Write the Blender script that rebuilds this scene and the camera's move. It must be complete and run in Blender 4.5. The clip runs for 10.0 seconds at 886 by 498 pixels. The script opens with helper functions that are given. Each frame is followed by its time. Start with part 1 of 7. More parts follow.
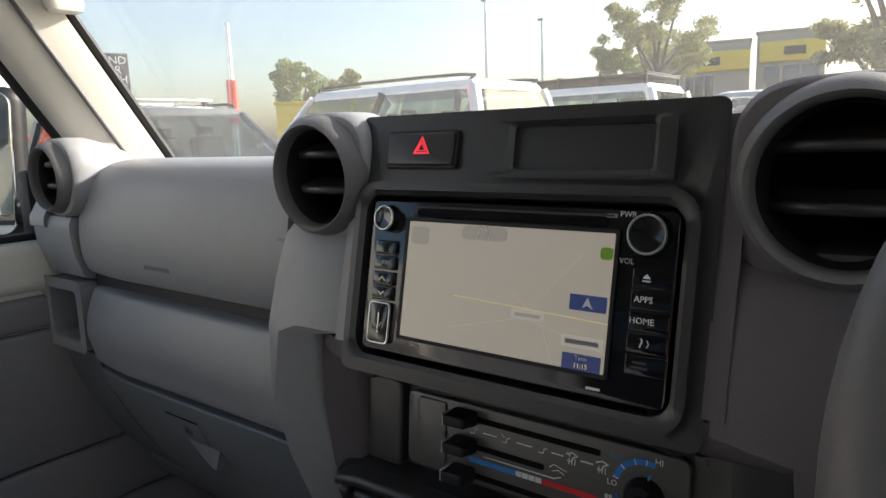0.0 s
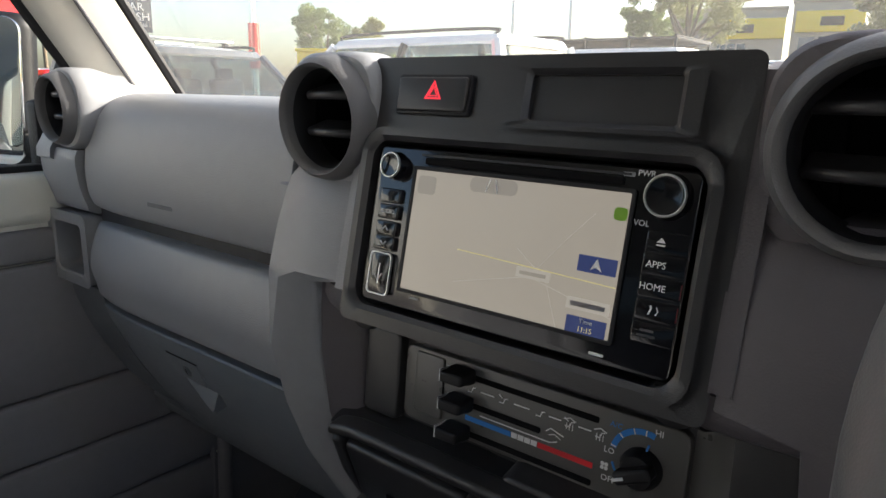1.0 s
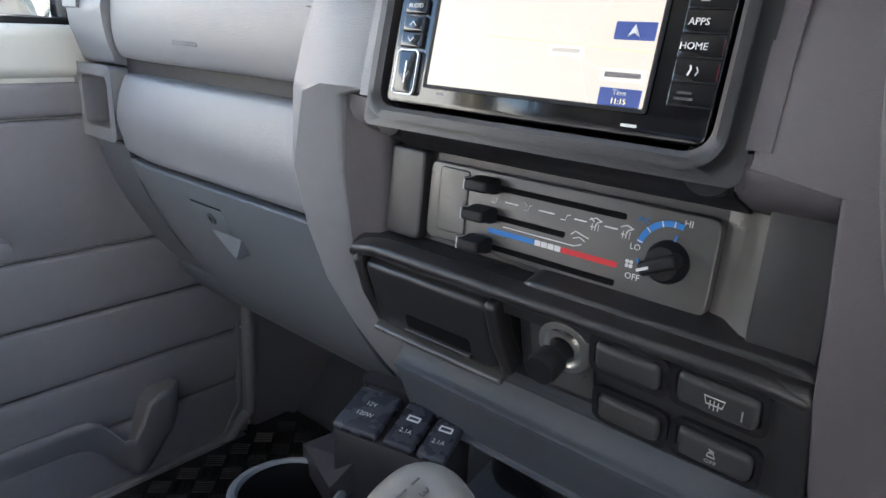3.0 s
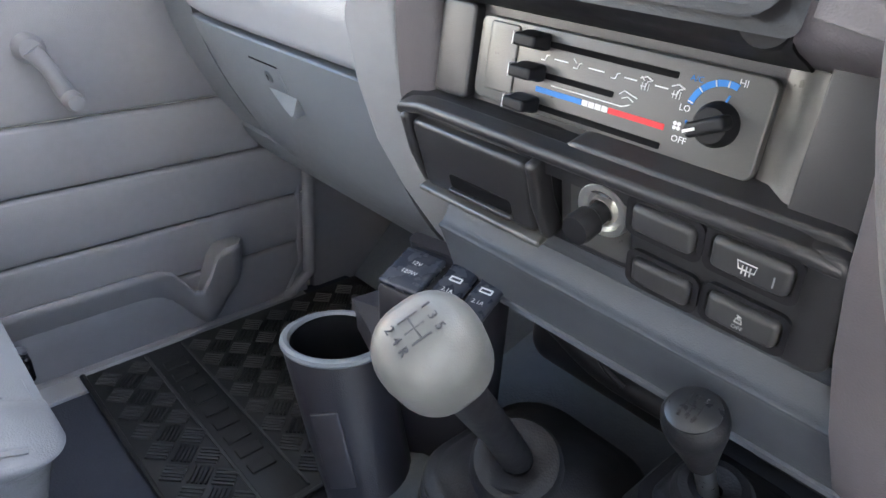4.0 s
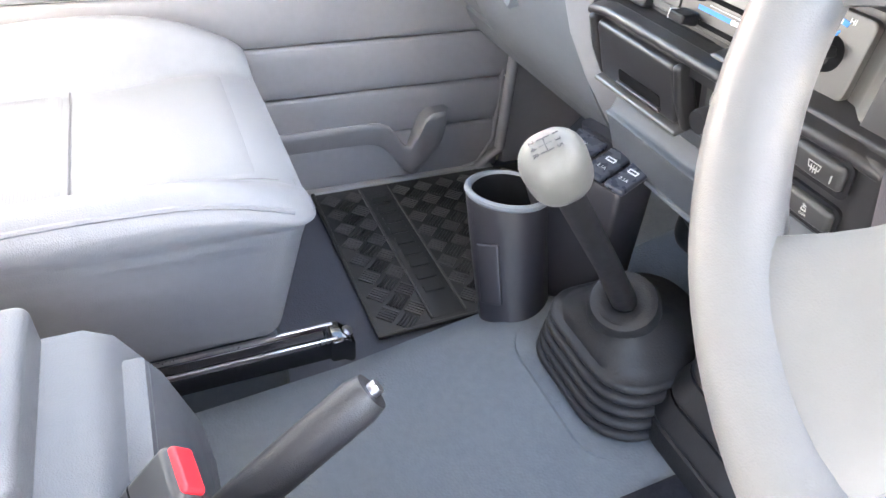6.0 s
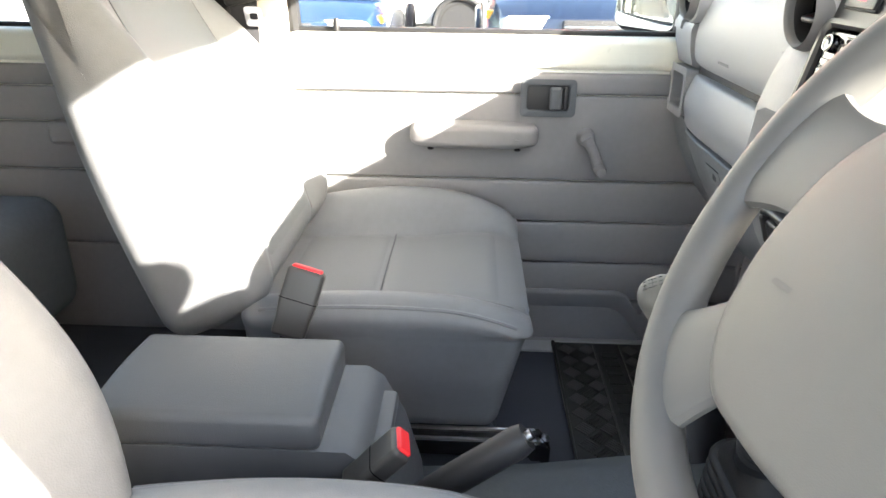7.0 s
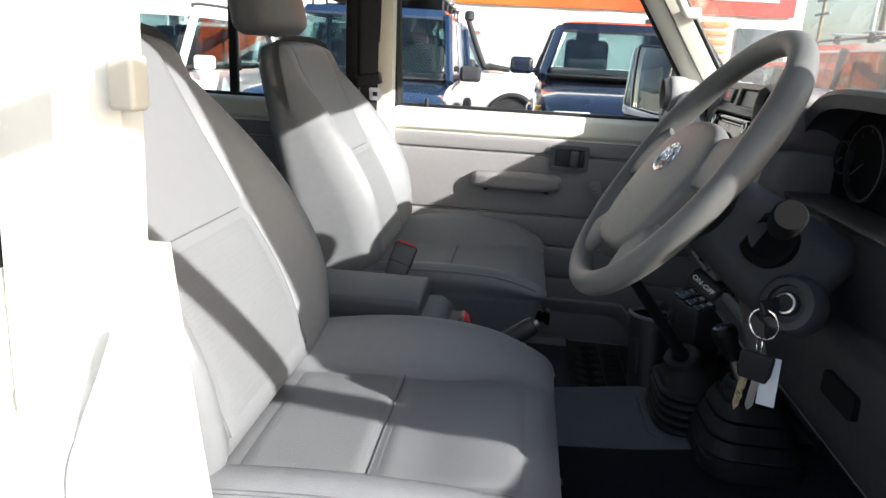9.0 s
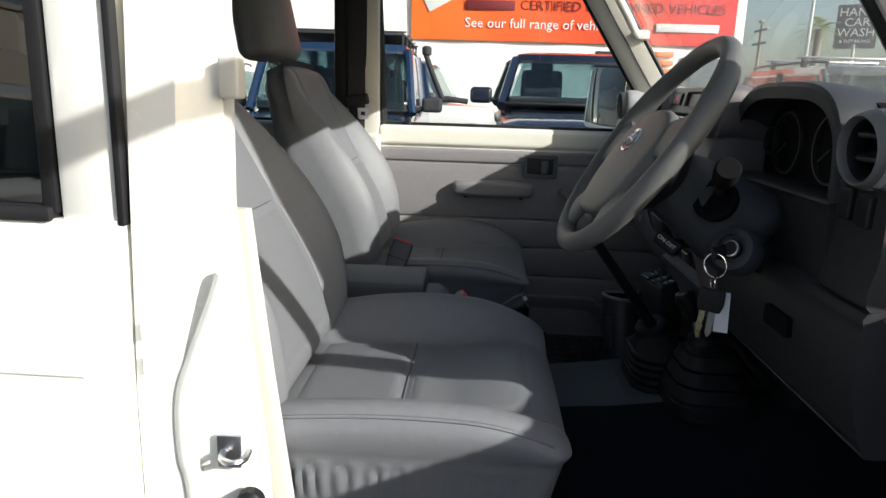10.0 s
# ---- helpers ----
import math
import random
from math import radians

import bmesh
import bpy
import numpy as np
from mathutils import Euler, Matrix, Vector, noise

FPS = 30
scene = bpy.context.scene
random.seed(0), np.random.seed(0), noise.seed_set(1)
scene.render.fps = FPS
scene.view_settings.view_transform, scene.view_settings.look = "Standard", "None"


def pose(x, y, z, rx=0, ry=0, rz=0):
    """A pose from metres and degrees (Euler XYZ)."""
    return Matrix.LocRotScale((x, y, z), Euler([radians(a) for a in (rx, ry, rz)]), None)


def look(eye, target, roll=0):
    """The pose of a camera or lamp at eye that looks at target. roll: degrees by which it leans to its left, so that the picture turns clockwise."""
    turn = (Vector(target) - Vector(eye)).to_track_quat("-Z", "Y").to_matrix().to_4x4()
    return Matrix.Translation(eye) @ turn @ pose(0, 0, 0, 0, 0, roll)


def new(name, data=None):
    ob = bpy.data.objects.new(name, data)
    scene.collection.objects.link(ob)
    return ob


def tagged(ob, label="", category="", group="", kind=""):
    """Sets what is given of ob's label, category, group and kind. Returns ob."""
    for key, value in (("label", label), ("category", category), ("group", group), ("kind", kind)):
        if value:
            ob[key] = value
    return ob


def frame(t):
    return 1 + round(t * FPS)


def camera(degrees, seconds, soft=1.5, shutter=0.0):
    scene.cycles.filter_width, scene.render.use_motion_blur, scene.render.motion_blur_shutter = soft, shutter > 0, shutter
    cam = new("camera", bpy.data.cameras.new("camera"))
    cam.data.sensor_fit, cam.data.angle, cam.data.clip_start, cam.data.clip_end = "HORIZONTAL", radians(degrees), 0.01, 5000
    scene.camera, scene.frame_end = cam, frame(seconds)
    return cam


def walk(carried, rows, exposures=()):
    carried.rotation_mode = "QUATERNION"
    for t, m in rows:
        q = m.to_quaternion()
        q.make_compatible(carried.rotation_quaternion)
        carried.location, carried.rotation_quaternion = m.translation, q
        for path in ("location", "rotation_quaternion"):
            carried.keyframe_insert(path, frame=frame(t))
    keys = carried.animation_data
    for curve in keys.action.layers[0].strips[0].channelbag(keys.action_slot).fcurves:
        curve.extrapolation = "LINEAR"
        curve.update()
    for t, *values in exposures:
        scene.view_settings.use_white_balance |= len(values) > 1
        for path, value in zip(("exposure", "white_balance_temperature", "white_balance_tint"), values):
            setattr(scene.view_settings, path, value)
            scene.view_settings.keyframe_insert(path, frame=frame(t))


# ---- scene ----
cam = camera(66.7, 10.0)
PATH = [
    (0, (0.208, -0.327, 1.344), (-0.995, 1.237, 1.014), -2.0),
    (0.5, (0.2, -0.312, 1.335), (-1.02, 1.216, 0.918), 0.3),
    (1, (0.202, -0.311, 1.338), (-1.018, 1.207, 0.883), 1.0),
    (1.5, (0.208, -0.316, 1.328), (-1.019, 1.188, 0.846), 1.1),
    (2, (0.209, -0.316, 1.302), (-1.034, 1.159, 0.773), 1.2),
    (2.5, (0.214, -0.316, 1.281), (-1.043, 1.12, 0.681), 1.8),
    (2.7, (0.211, -0.321, 1.267), (-1.022, 1.14, 0.68), 2.4),
    (3.8, (0.225, -0.314, 1.24), (-1.055, 0.942, 0.355), 3.2),
    (4, (0.23, -0.314, 1.238), (-1.043, 0.903, 0.291), 3.4),
    (4.5, (0.237, -0.314, 1.234), (-1.013, 0.809, 0.15), 3.9),
    (5, (0.241, -0.314, 1.233), (-1.002, 0.738, 0.072), 3.9),
    (5.2, (0.248, -0.318, 1.237), (-0.995, 0.705, 0.05), 3.8),
    (6.3, (0.437, -0.396, 1.315), (-1.13, 0.063, 0.161), 3.7),
    (6.5, (0.485, -0.387, 1.333), (-1.187, -0.11, 0.272), 2.3),
    (7, (0.621, -0.356, 1.367), (-1.212, -0.426, 0.57), 0.7),
    (7.5, (0.766, -0.329, 1.395), (-1.051, -0.552, 0.589), 1.5),
    (8, (0.908, -0.29, 1.404), (-0.939, -0.536, 0.675), 2.7),
    (8.5, (1.054, -0.291, 1.391), (-0.835, -0.516, 0.776), 3.5),
    (9, (1.186, -0.341, 1.377), (-0.725, -0.547, 0.823), 3.2),
    (9.5, (1.283, -0.377, 1.353), (-0.656, -0.503, 0.878), 1.6),
    (10, (1.378, -0.391, 1.335), (-0.567, -0.49, 0.882), 1.8),
]
# seconds, stops, kelvin, tint
EXPOSURES = (
    (0.0, 1.3, 6600, 11), (1.0, 1.55, 6600, 11), (1.7, 2.1, 6450, 12), (2.5, 2.8, 6150, 12), (4.0, 4.3, 6300, 12), (4.5, 4.9, 6350, 13),
    (5.2, 5.3, 6450, 13), (6.3, 5.25, 6750, 13), (6.6, 4.6, 6850, 13), (7.0, 3.6, 6900, 7), (7.5, 2.75, 6900, 8), (8.0, 2.25, 6700, 8),
    (8.5, 1.8, 6500, 9), (9.0, 1.38, 6350, 8), (9.5, 0.88, 6300, 7), (10.0, 0.5, 6300, 7),
)
walk(cam, [(t, look(eye, target, roll)) for t, eye, target, roll in PATH], EXPOSURES)

# ---- light ----
SUN = Vector((0.463, 0.770, 0.438)).normalized()
world = bpy.data.worlds.new("sky")
scene.world = world
world.use_nodes = True
wn = world.node_tree.nodes
sky = wn.new("ShaderNodeTexSky")
sky.sky_type, sky.sun_disc = "NISHITA", False
sky.sun_elevation = math.asin(SUN.z)
sky.sun_rotation = math.atan2(SUN.x, SUN.y)
sky.air_density, sky.dust_density = 1.0, 3.0
wn["Background"].inputs[1].default_value = 0.11
world.node_tree.links.new(sky.outputs[0], wn["Background"].inputs[0])
sun_data = bpy.data.lights.new("sun", "SUN")
sun_data.energy, sun_data.angle, sun_data.color = 5.0, radians(0.6), (1.0, 0.95, 0.87)
sun = new("sun", sun_data)
sun.matrix_world = look(SUN * 20, (0, 0, 0))


# ---- materials ----
def mat(name, color, rough=0.5, metal=0.0, grain=0.0, size=600.0, vary=0.0, spots=6.0, spec=0.5, coat=0.0, emit=None, power=0.0):
    """A surface: colour with slow mottling (vary, at 1/spots m) and a fine relief (grain, at 1/size m)."""
    m = bpy.data.materials.new(name)
    m.use_nodes = True
    nt = m.node_tree
    b = nt.nodes["Principled BSDF"]
    b.inputs["Base Color"].default_value = (*color, 1)
    b.inputs["Roughness"].default_value = rough
    b.inputs["Metallic"].default_value = metal
    b.inputs["Specular IOR Level"].default_value = spec
    b.inputs["Coat Weight"].default_value = coat
    b.inputs["Coat Roughness"].default_value = 0.05
    if emit:
        b.inputs["Emission Color"].default_value = (*emit, 1)
        b.inputs["Emission Strength"].default_value = power
    co = nt.nodes.new("ShaderNodeTexCoord")
    if vary:
        n = nt.nodes.new("ShaderNodeTexNoise")
        n.inputs["Scale"].default_value, n.inputs["Detail"].default_value = spots, 6.0
        nt.links.new(co.outputs["Object"], n.inputs["Vector"])
        n2 = nt.nodes.new("ShaderNodeTexNoise")
        n2.inputs["Scale"].default_value, n2.inputs["Detail"].default_value = spots * 14, 3.0
        nt.links.new(co.outputs["Object"], n2.inputs["Vector"])
        add = nt.nodes.new("ShaderNodeMath")
        add.operation = "ADD"
        nt.links.new(n.outputs["Fac"], add.inputs[0])
        nt.links.new(n2.outputs["Fac"], add.inputs[1])
        r = nt.nodes.new("ShaderNodeMapRange")
        r.inputs["From Min"].default_value, r.inputs["From Max"].default_value = 0.6, 1.4
        r.inputs["To Min"].default_value, r.inputs["To Max"].default_value = 1 - vary, 1 + vary
        nt.links.new(add.outputs[0], r.inputs["Value"])
        mix = nt.nodes.new("ShaderNodeVectorMath")
        mix.operation = "SCALE"
        mix.inputs[0].default_value = color
        nt.links.new(r.outputs[0], mix.inputs["Scale"])
        nt.links.new(mix.outputs[0], b.inputs["Base Color"])
        rr = nt.nodes.new("ShaderNodeMapRange")
        rr.inputs["From Min"].default_value, rr.inputs["From Max"].default_value = 0.6, 1.4
        rr.inputs["To Min"].default_value, rr.inputs["To Max"].default_value = rough * 0.85, min(1, rough * 1.15)
        nt.links.new(add.outputs[0], rr.inputs["Value"])
        nt.links.new(rr.outputs[0], b.inputs["Roughness"])
    if grain:
        v = nt.nodes.new("ShaderNodeTexVoronoi")
        v.inputs["Scale"].default_value = size
        nt.links.new(co.outputs["Object"], v.inputs["Vector"])
        bump = nt.nodes.new("ShaderNodeBump")
        bump.inputs["Strength"].default_value, bump.inputs["Distance"].default_value = grain, 0.0006
        nt.links.new(v.outputs["Distance"], bump.inputs["Height"])
        nt.links.new(bump.outputs[0], b.inputs["Normal"])
    return m


def perforated(name, color, pitch):
    """Vinyl with a grid of small punched holes."""
    m = mat(name, color, 0.6, vary=0.06, spots=9)
    nt = m.node_tree
    b = nt.nodes["Principled BSDF"]
    co = nt.nodes.new("ShaderNodeTexCoord")
    v = nt.nodes.new("ShaderNodeTexVoronoi")
    v.inputs["Scale"].default_value, v.inputs["Randomness"].default_value = 1 / pitch, 0.0
    nt.links.new(co.outputs["Object"], v.inputs["Vector"])
    r = nt.nodes.new("ShaderNodeMapRange")
    r.inputs["From Min"].default_value, r.inputs["From Max"].default_value = 0.3, 0.45
    nt.links.new(v.outputs["Distance"], r.inputs["Value"])
    bump = nt.nodes.new("ShaderNodeBump")
    bump.inputs["Strength"].default_value, bump.inputs["Distance"].default_value = 0.55, 0.0006
    nt.links.new(r.outputs[0], bump.inputs["Height"])
    nt.links.new(bump.outputs[0], b.inputs["Normal"])
    return m


def glass(name, tint=(1, 1, 1), rough=0.0, clear=0.92, gloss=0.9, haze=0.0):
    m = bpy.data.materials.new(name)
    m.use_nodes = True
    nt = m.node_tree
    nt.nodes.remove(nt.nodes["Principled BSDF"])
    t, g, lw, mix = (nt.nodes.new(k) for k in ("ShaderNodeBsdfTransparent", "ShaderNodeBsdfGlossy", "ShaderNodeLayerWeight", "ShaderNodeMixShader"))
    pw, f = nt.nodes.new("ShaderNodeMath"), nt.nodes.new("ShaderNodeMath")
    pw.operation, f.operation = "POWER", "MULTIPLY_ADD"
    pw.inputs[1].default_value, f.inputs[1].default_value, f.inputs[2].default_value = 5.0, gloss, 0.04 * gloss
    lw.inputs[0].default_value = 0.5
    nt.links.new(lw.outputs["Facing"], pw.inputs[0])
    nt.links.new(pw.outputs[0], f.inputs[0])
    t.inputs[0].default_value = (*(c * clear for c in tint), 1)
    g.inputs["Roughness"].default_value = rough
    nt.links.new(f.outputs[0], mix.inputs[0])
    clean = t
    # pale translucent film: a glare veil put into the glass itself
    if haze:
        film, clean = nt.nodes.new("ShaderNodeBsdfTranslucent"), nt.nodes.new("ShaderNodeMixShader")
        film.inputs[0].default_value = (0.85, 0.84, 0.8, 1)
        clean.inputs[0].default_value = haze
        nt.links.new(t.outputs[0], clean.inputs[1])
        nt.links.new(film.outputs[0], clean.inputs[2])
    nt.links.new(clean.outputs[0], mix.inputs[1])
    nt.links.new(g.outputs[0], mix.inputs[2])
    nt.links.new(mix.outputs[0], nt.nodes["Material Output"].inputs[0])
    return m


M = dict(
    dash=mat("grey_dash_plastic", (0.275, 0.28, 0.292), 0.42, grain=0.25, size=900, vary=0.06),
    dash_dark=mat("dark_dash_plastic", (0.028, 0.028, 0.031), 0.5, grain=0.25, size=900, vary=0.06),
    # lower dash colour, darker and bluer to carry the shade below the pad
    glove=mat("blue_grey_shaded_glove_plastic", (0.158, 0.172, 0.19), 0.5, grain=0.25, size=900, vary=0.06),
    vent=mat("dark_grey_vent_plastic", (0.14, 0.138, 0.14), 0.5, grain=0.25, size=900, vary=0.06),
    centre=mat("charcoal_fascia_plastic", (0.027, 0.0265, 0.028), 0.36, spec=0.6, grain=0.15, size=1100, vary=0.08),
    black=mat("black_plastic", (0.013, 0.013, 0.015), 0.5, spec=0.3, grain=0.1, size=900, vary=0.1),
    # near-black for the shade inside openings, and for a few black parts
    void=mat("black_and_recess_shade", (0.006, 0.006, 0.007), 0.8, spec=0.1),
    gloss=mat("piano_black", (0.006, 0.006, 0.008), 0.12, coat=0.4, vary=0.1),
    chrome=mat("chrome", (0.8, 0.8, 0.82), 0.14, 1.0, vary=0.03),
    steel=mat("bare_steel", (0.55, 0.55, 0.57), 0.3, 1.0, vary=0.1, spots=30),
    brass=mat("key_brass", (0.75, 0.66, 0.42), 0.28, 1.0, vary=0.1, spots=60),
    vinyl=mat("grey_seat_vinyl", (0.164, 0.169, 0.182), 0.47, spec=0.38, grain=0.35, size=700, vary=0.07, spots=5),
    vinyl_panel=mat("grey_seat_panel_vinyl", (0.158, 0.163, 0.175), 0.48, spec=0.38, grain=0.35, size=700, vary=0.07, spots=5),
    perf=perforated("perforated_seat_vinyl", (0.15, 0.155, 0.166), 0.0032),
    seam=mat("seam_thread", (0.09, 0.09, 0.1), 0.8),
    trim=mat("grey_door_vinyl", (0.225, 0.217, 0.226), 0.55, grain=0.35, size=800, vary=0.06),
    paint=mat("cream_white_paint", (0.75, 0.74, 0.66), 0.3, coat=0.5, vary=0.02),
    body=mat("white_body_paint", (0.84, 0.84, 0.8), 0.25, coat=0.7, vary=0.02),
    liner=mat("cream_trim_plastic", (0.6, 0.58, 0.52), 0.55, grain=0.07, size=700, vary=0.04),
    roof=mat("grey_headliner_cloth", (0.66, 0.65, 0.61), 0.9, grain=0.4, size=500, vary=0.06),
    carpet=mat("blue_grey_floor_vinyl", (0.098, 0.111, 0.126), 0.75, spec=0.15, grain=0.5, size=350, vary=0.12, spots=8),
    # the tunnel's floor vinyl, darkened because the pan gets less light
    pan=mat("shaded_blue_grey_floor_vinyl", (0.058, 0.062, 0.076), 0.75, spec=0.15, grain=0.5, size=350, vary=0.12, spots=8),
    console=mat("console_plastic", (0.075, 0.082, 0.094), 0.5, grain=0.35, size=800, vary=0.06),
    wheel=mat("steering_wheel_rubber", (0.112, 0.113, 0.113), 0.48, grain=0.15, size=1500, vary=0.06),
    hub=mat("airbag_cover_plastic", (0.122, 0.123, 0.12), 0.48, grain=0.15, size=1500, vary=0.05),
    rubber=mat("black_rubber", (0.016, 0.016, 0.018), 0.5, spec=0.25, grain=0.3, size=500, vary=0.15),
    knob=mat("worn_grey_knob", (0.11, 0.112, 0.107), 0.42, grain=0.1, size=1500, vary=0.08, spots=20),
    web=mat("black_webbing", (0.025, 0.025, 0.03), 0.8, grain=0.5, size=900, vary=0.1),
    red=mat("red_plastic", (0.7, 0.02, 0.03), 0.4, vary=0.05),
    redlit=mat("lit_red_legend", (0.8, 0.03, 0.05), 0.5, emit=(1, 0.05, 0.08), power=0.25),
    blue=mat("blue_legend", (0.02, 0.2, 0.6), 0.5, vary=0.03),
    white=mat("white_legend", (0.8, 0.8, 0.8), 0.5, vary=0.03),
    heater=mat("heater_panel_plastic", (0.082, 0.08, 0.074), 0.3, spec=0.8, grain=0.08, size=900, vary=0.06),
    mat_rubber=mat("chequer_mat_rubber", (0.012, 0.012, 0.012), 0.55, grain=0.3, size=400, vary=0.2, spots=14),
    # mat rubber made paler for the ribs that catch the light
    mat_rib=mat("lit_mat_ribs", (0.052, 0.051, 0.05), 0.5, vary=0.2, spots=30),
    screen=mat("display_map", (0.16, 0.15, 0.13), 0.3, emit=(0.95, 0.86, 0.72), power=0.095, spec=0.6),
    navy=mat("display_button", (0.03, 0.05, 0.16), 0.25, emit=(0.1, 0.14, 0.4), power=0.06),
    road_line=mat("display_road", (0.22, 0.21, 0.19), 0.3, emit=(0.95, 0.88, 0.76), power=0.105),
    road_yellow=mat("display_highway", (0.4, 0.36, 0.16), 0.3, emit=(0.9, 0.8, 0.45), power=0.12),
    shield=mat("display_shield", (0.1, 0.25, 0.03), 0.3, emit=(0.3, 0.5, 0.05), power=0.05),
    # dark legend: faded knob pattern, and dial marks dimmed for shade
    faint=mat("faded_and_shaded_legend", (0.05, 0.05, 0.055), 0.6),
    # floor covering made near-black to hold the shade of the driver's footwell
    footwell=mat("shaded_footwell_carpet", (0.013, 0.0135, 0.017), 0.95, spec=0.08, grain=0.6, size=300, vary=0.25, spots=9),
    mirror=mat("mirror_silver", (0.92, 0.93, 0.94), 0.02, 1.0),
    glass=glass("clear_glass", (0.97, 1, 0.98)),
    # windscreen glass with the haze of bright glare mixed in
    hazed=glass("hazed_windscreen_glass", (0.97, 1, 0.98), haze=0.05),
    tinted=glass("tinted_glass", (0.25, 0.28, 0.3), gloss=2.0),
    carglass=mat("car_glass", (0.045, 0.065, 0.075), 0.05, spec=1.0, vary=0.2, spots=2),
    cap=mat("worn_black_knob_cap", (0.03, 0.031, 0.034), 0.3, vary=0.03, spots=12),
    deep=mat("engraved_mark", (0.012, 0.012, 0.013), 0.7),
    holder=mat("dark_holder_plastic", (0.022, 0.021, 0.026), 0.45, grain=0.3, size=900, vary=0.1),
    flap=mat("blue_black_flap_plastic", (0.035, 0.04, 0.055), 0.28, vary=0.05),
    # grey dash plastic darkened in colour for the sides that get less light
    dash_shaded=mat("shaded_dash_plastic", (0.11, 0.1, 0.107), 0.5, grain=0.25, size=900, vary=0.06),
    satin=mat("satin_bright_metal", (0.85, 0.84, 0.8), 0.38, 1.0, vary=0.04, spots=40),
    legend=mat("grey_white_legend", (0.42, 0.42, 0.42), 0.5, vary=0.03),
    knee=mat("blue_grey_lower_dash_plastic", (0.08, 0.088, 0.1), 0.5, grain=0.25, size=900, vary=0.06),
    shroud=mat("dark_column_plastic", (0.036, 0.039, 0.046), 0.5, spec=0.35, grain=0.2, size=900, vary=0.08),
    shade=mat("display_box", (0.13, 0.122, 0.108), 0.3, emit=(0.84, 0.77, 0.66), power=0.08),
    carpane=glass("car_pane_glass", (0.72, 0.82, 0.83), clear=0.9, gloss=1.0),
    key=mat("satin_black_key", (0.045, 0.045, 0.046), 0.38, vary=0.06, spots=30),
    tag=mat("white_tag", (0.75, 0.76, 0.78), 0.4, vary=0.04),
)


# ---- mesh helpers ----
def at_base(name, x, y, z, label, category, group="", kind="", turn=None):
    ob = new(name)
    ob.empty_display_size = 0.05
    ob.matrix_basis = Matrix.Translation((x, y, z)) @ (turn or Matrix())
    return tagged(ob, label, category, group, kind)


def finish(bm, name, material, sharp=38):
    bmesh.ops.recalc_face_normals(bm, faces=bm.faces[:])
    me = bpy.data.meshes.new(name)
    bm.to_mesh(me)
    bm.free()
    me.materials.append(material)
    me.polygons.foreach_set("use_smooth", [True] * len(me.polygons))
    me.set_sharp_from_angle(angle=radians(sharp))
    return me


def world_of(ob):
    m = ob.matrix_basis.copy()
    while ob.parent:
        ob = ob.parent
        m = ob.matrix_basis @ m
    return m


def part(name, bm, material, parent, label="", local=False, sharp=38):
    """Links a bmesh, given in world metres (or in its parent's own, with local), as one mesh under a thing or a part."""
    me = finish(bm, name, material, sharp)
    if parent is not None and not local:
        me.transform(world_of(parent).inverted())
    ob = new(name, me)
    ob.parent = parent
    return tagged(ob, label)


def thing(name, bm, material, label, category, group="", kind="", sharp=38):
    """A thing of one mesh, its origin at its base."""
    me = finish(bm, name, material, sharp)
    co = np.empty(len(me.vertices) * 3)
    me.vertices.foreach_get("co", co)
    co = co.reshape(-1, 3)
    base = Vector(((co[:, 0].min() + co[:, 0].max()) / 2, (co[:, 1].min() + co[:, 1].max()) / 2, co[:, 2].min()))
    me.transform(Matrix.Translation(-base))
    ob = new(name, me)
    ob.location = base
    return tagged(ob, label, category, group, kind)


def box(bm, x0, x1, y0, y1, z0, z1, bevel=0.0, seg=2, m=None):
    g = bmesh.ops.create_cube(bm, size=1.0)
    vs = g["verts"]
    bmesh.ops.transform(bm, matrix=Matrix.Translation(((x0 + x1) / 2, (y0 + y1) / 2, (z0 + z1) / 2)) @ Matrix.Diagonal((abs(x1 - x0), abs(y1 - y0), abs(z1 - z0), 1)), verts=vs)
    if bevel:
        es = list({e for v in vs for e in v.link_edges})
        out = bmesh.ops.bevel(bm, geom=es, offset=bevel, segments=seg, profile=0.5, affect="EDGES")
        vs = list({v for f in out["faces"] for v in f.verts} | {v for v in vs if v.is_valid})
    if m is not None:
        bmesh.ops.transform(bm, matrix=m, verts=vs)
    return bm


def samples(h, r, n):
    edge = [r * math.tan(radians(d)) for d in (45, 34, 22, 10)]
    inner = np.linspace(-(h - r), h - r, max(2, n + 1))
    return [-(h - r) - e for e in edge] + list(inner) + [(h - r) + e for e in reversed(edge)]


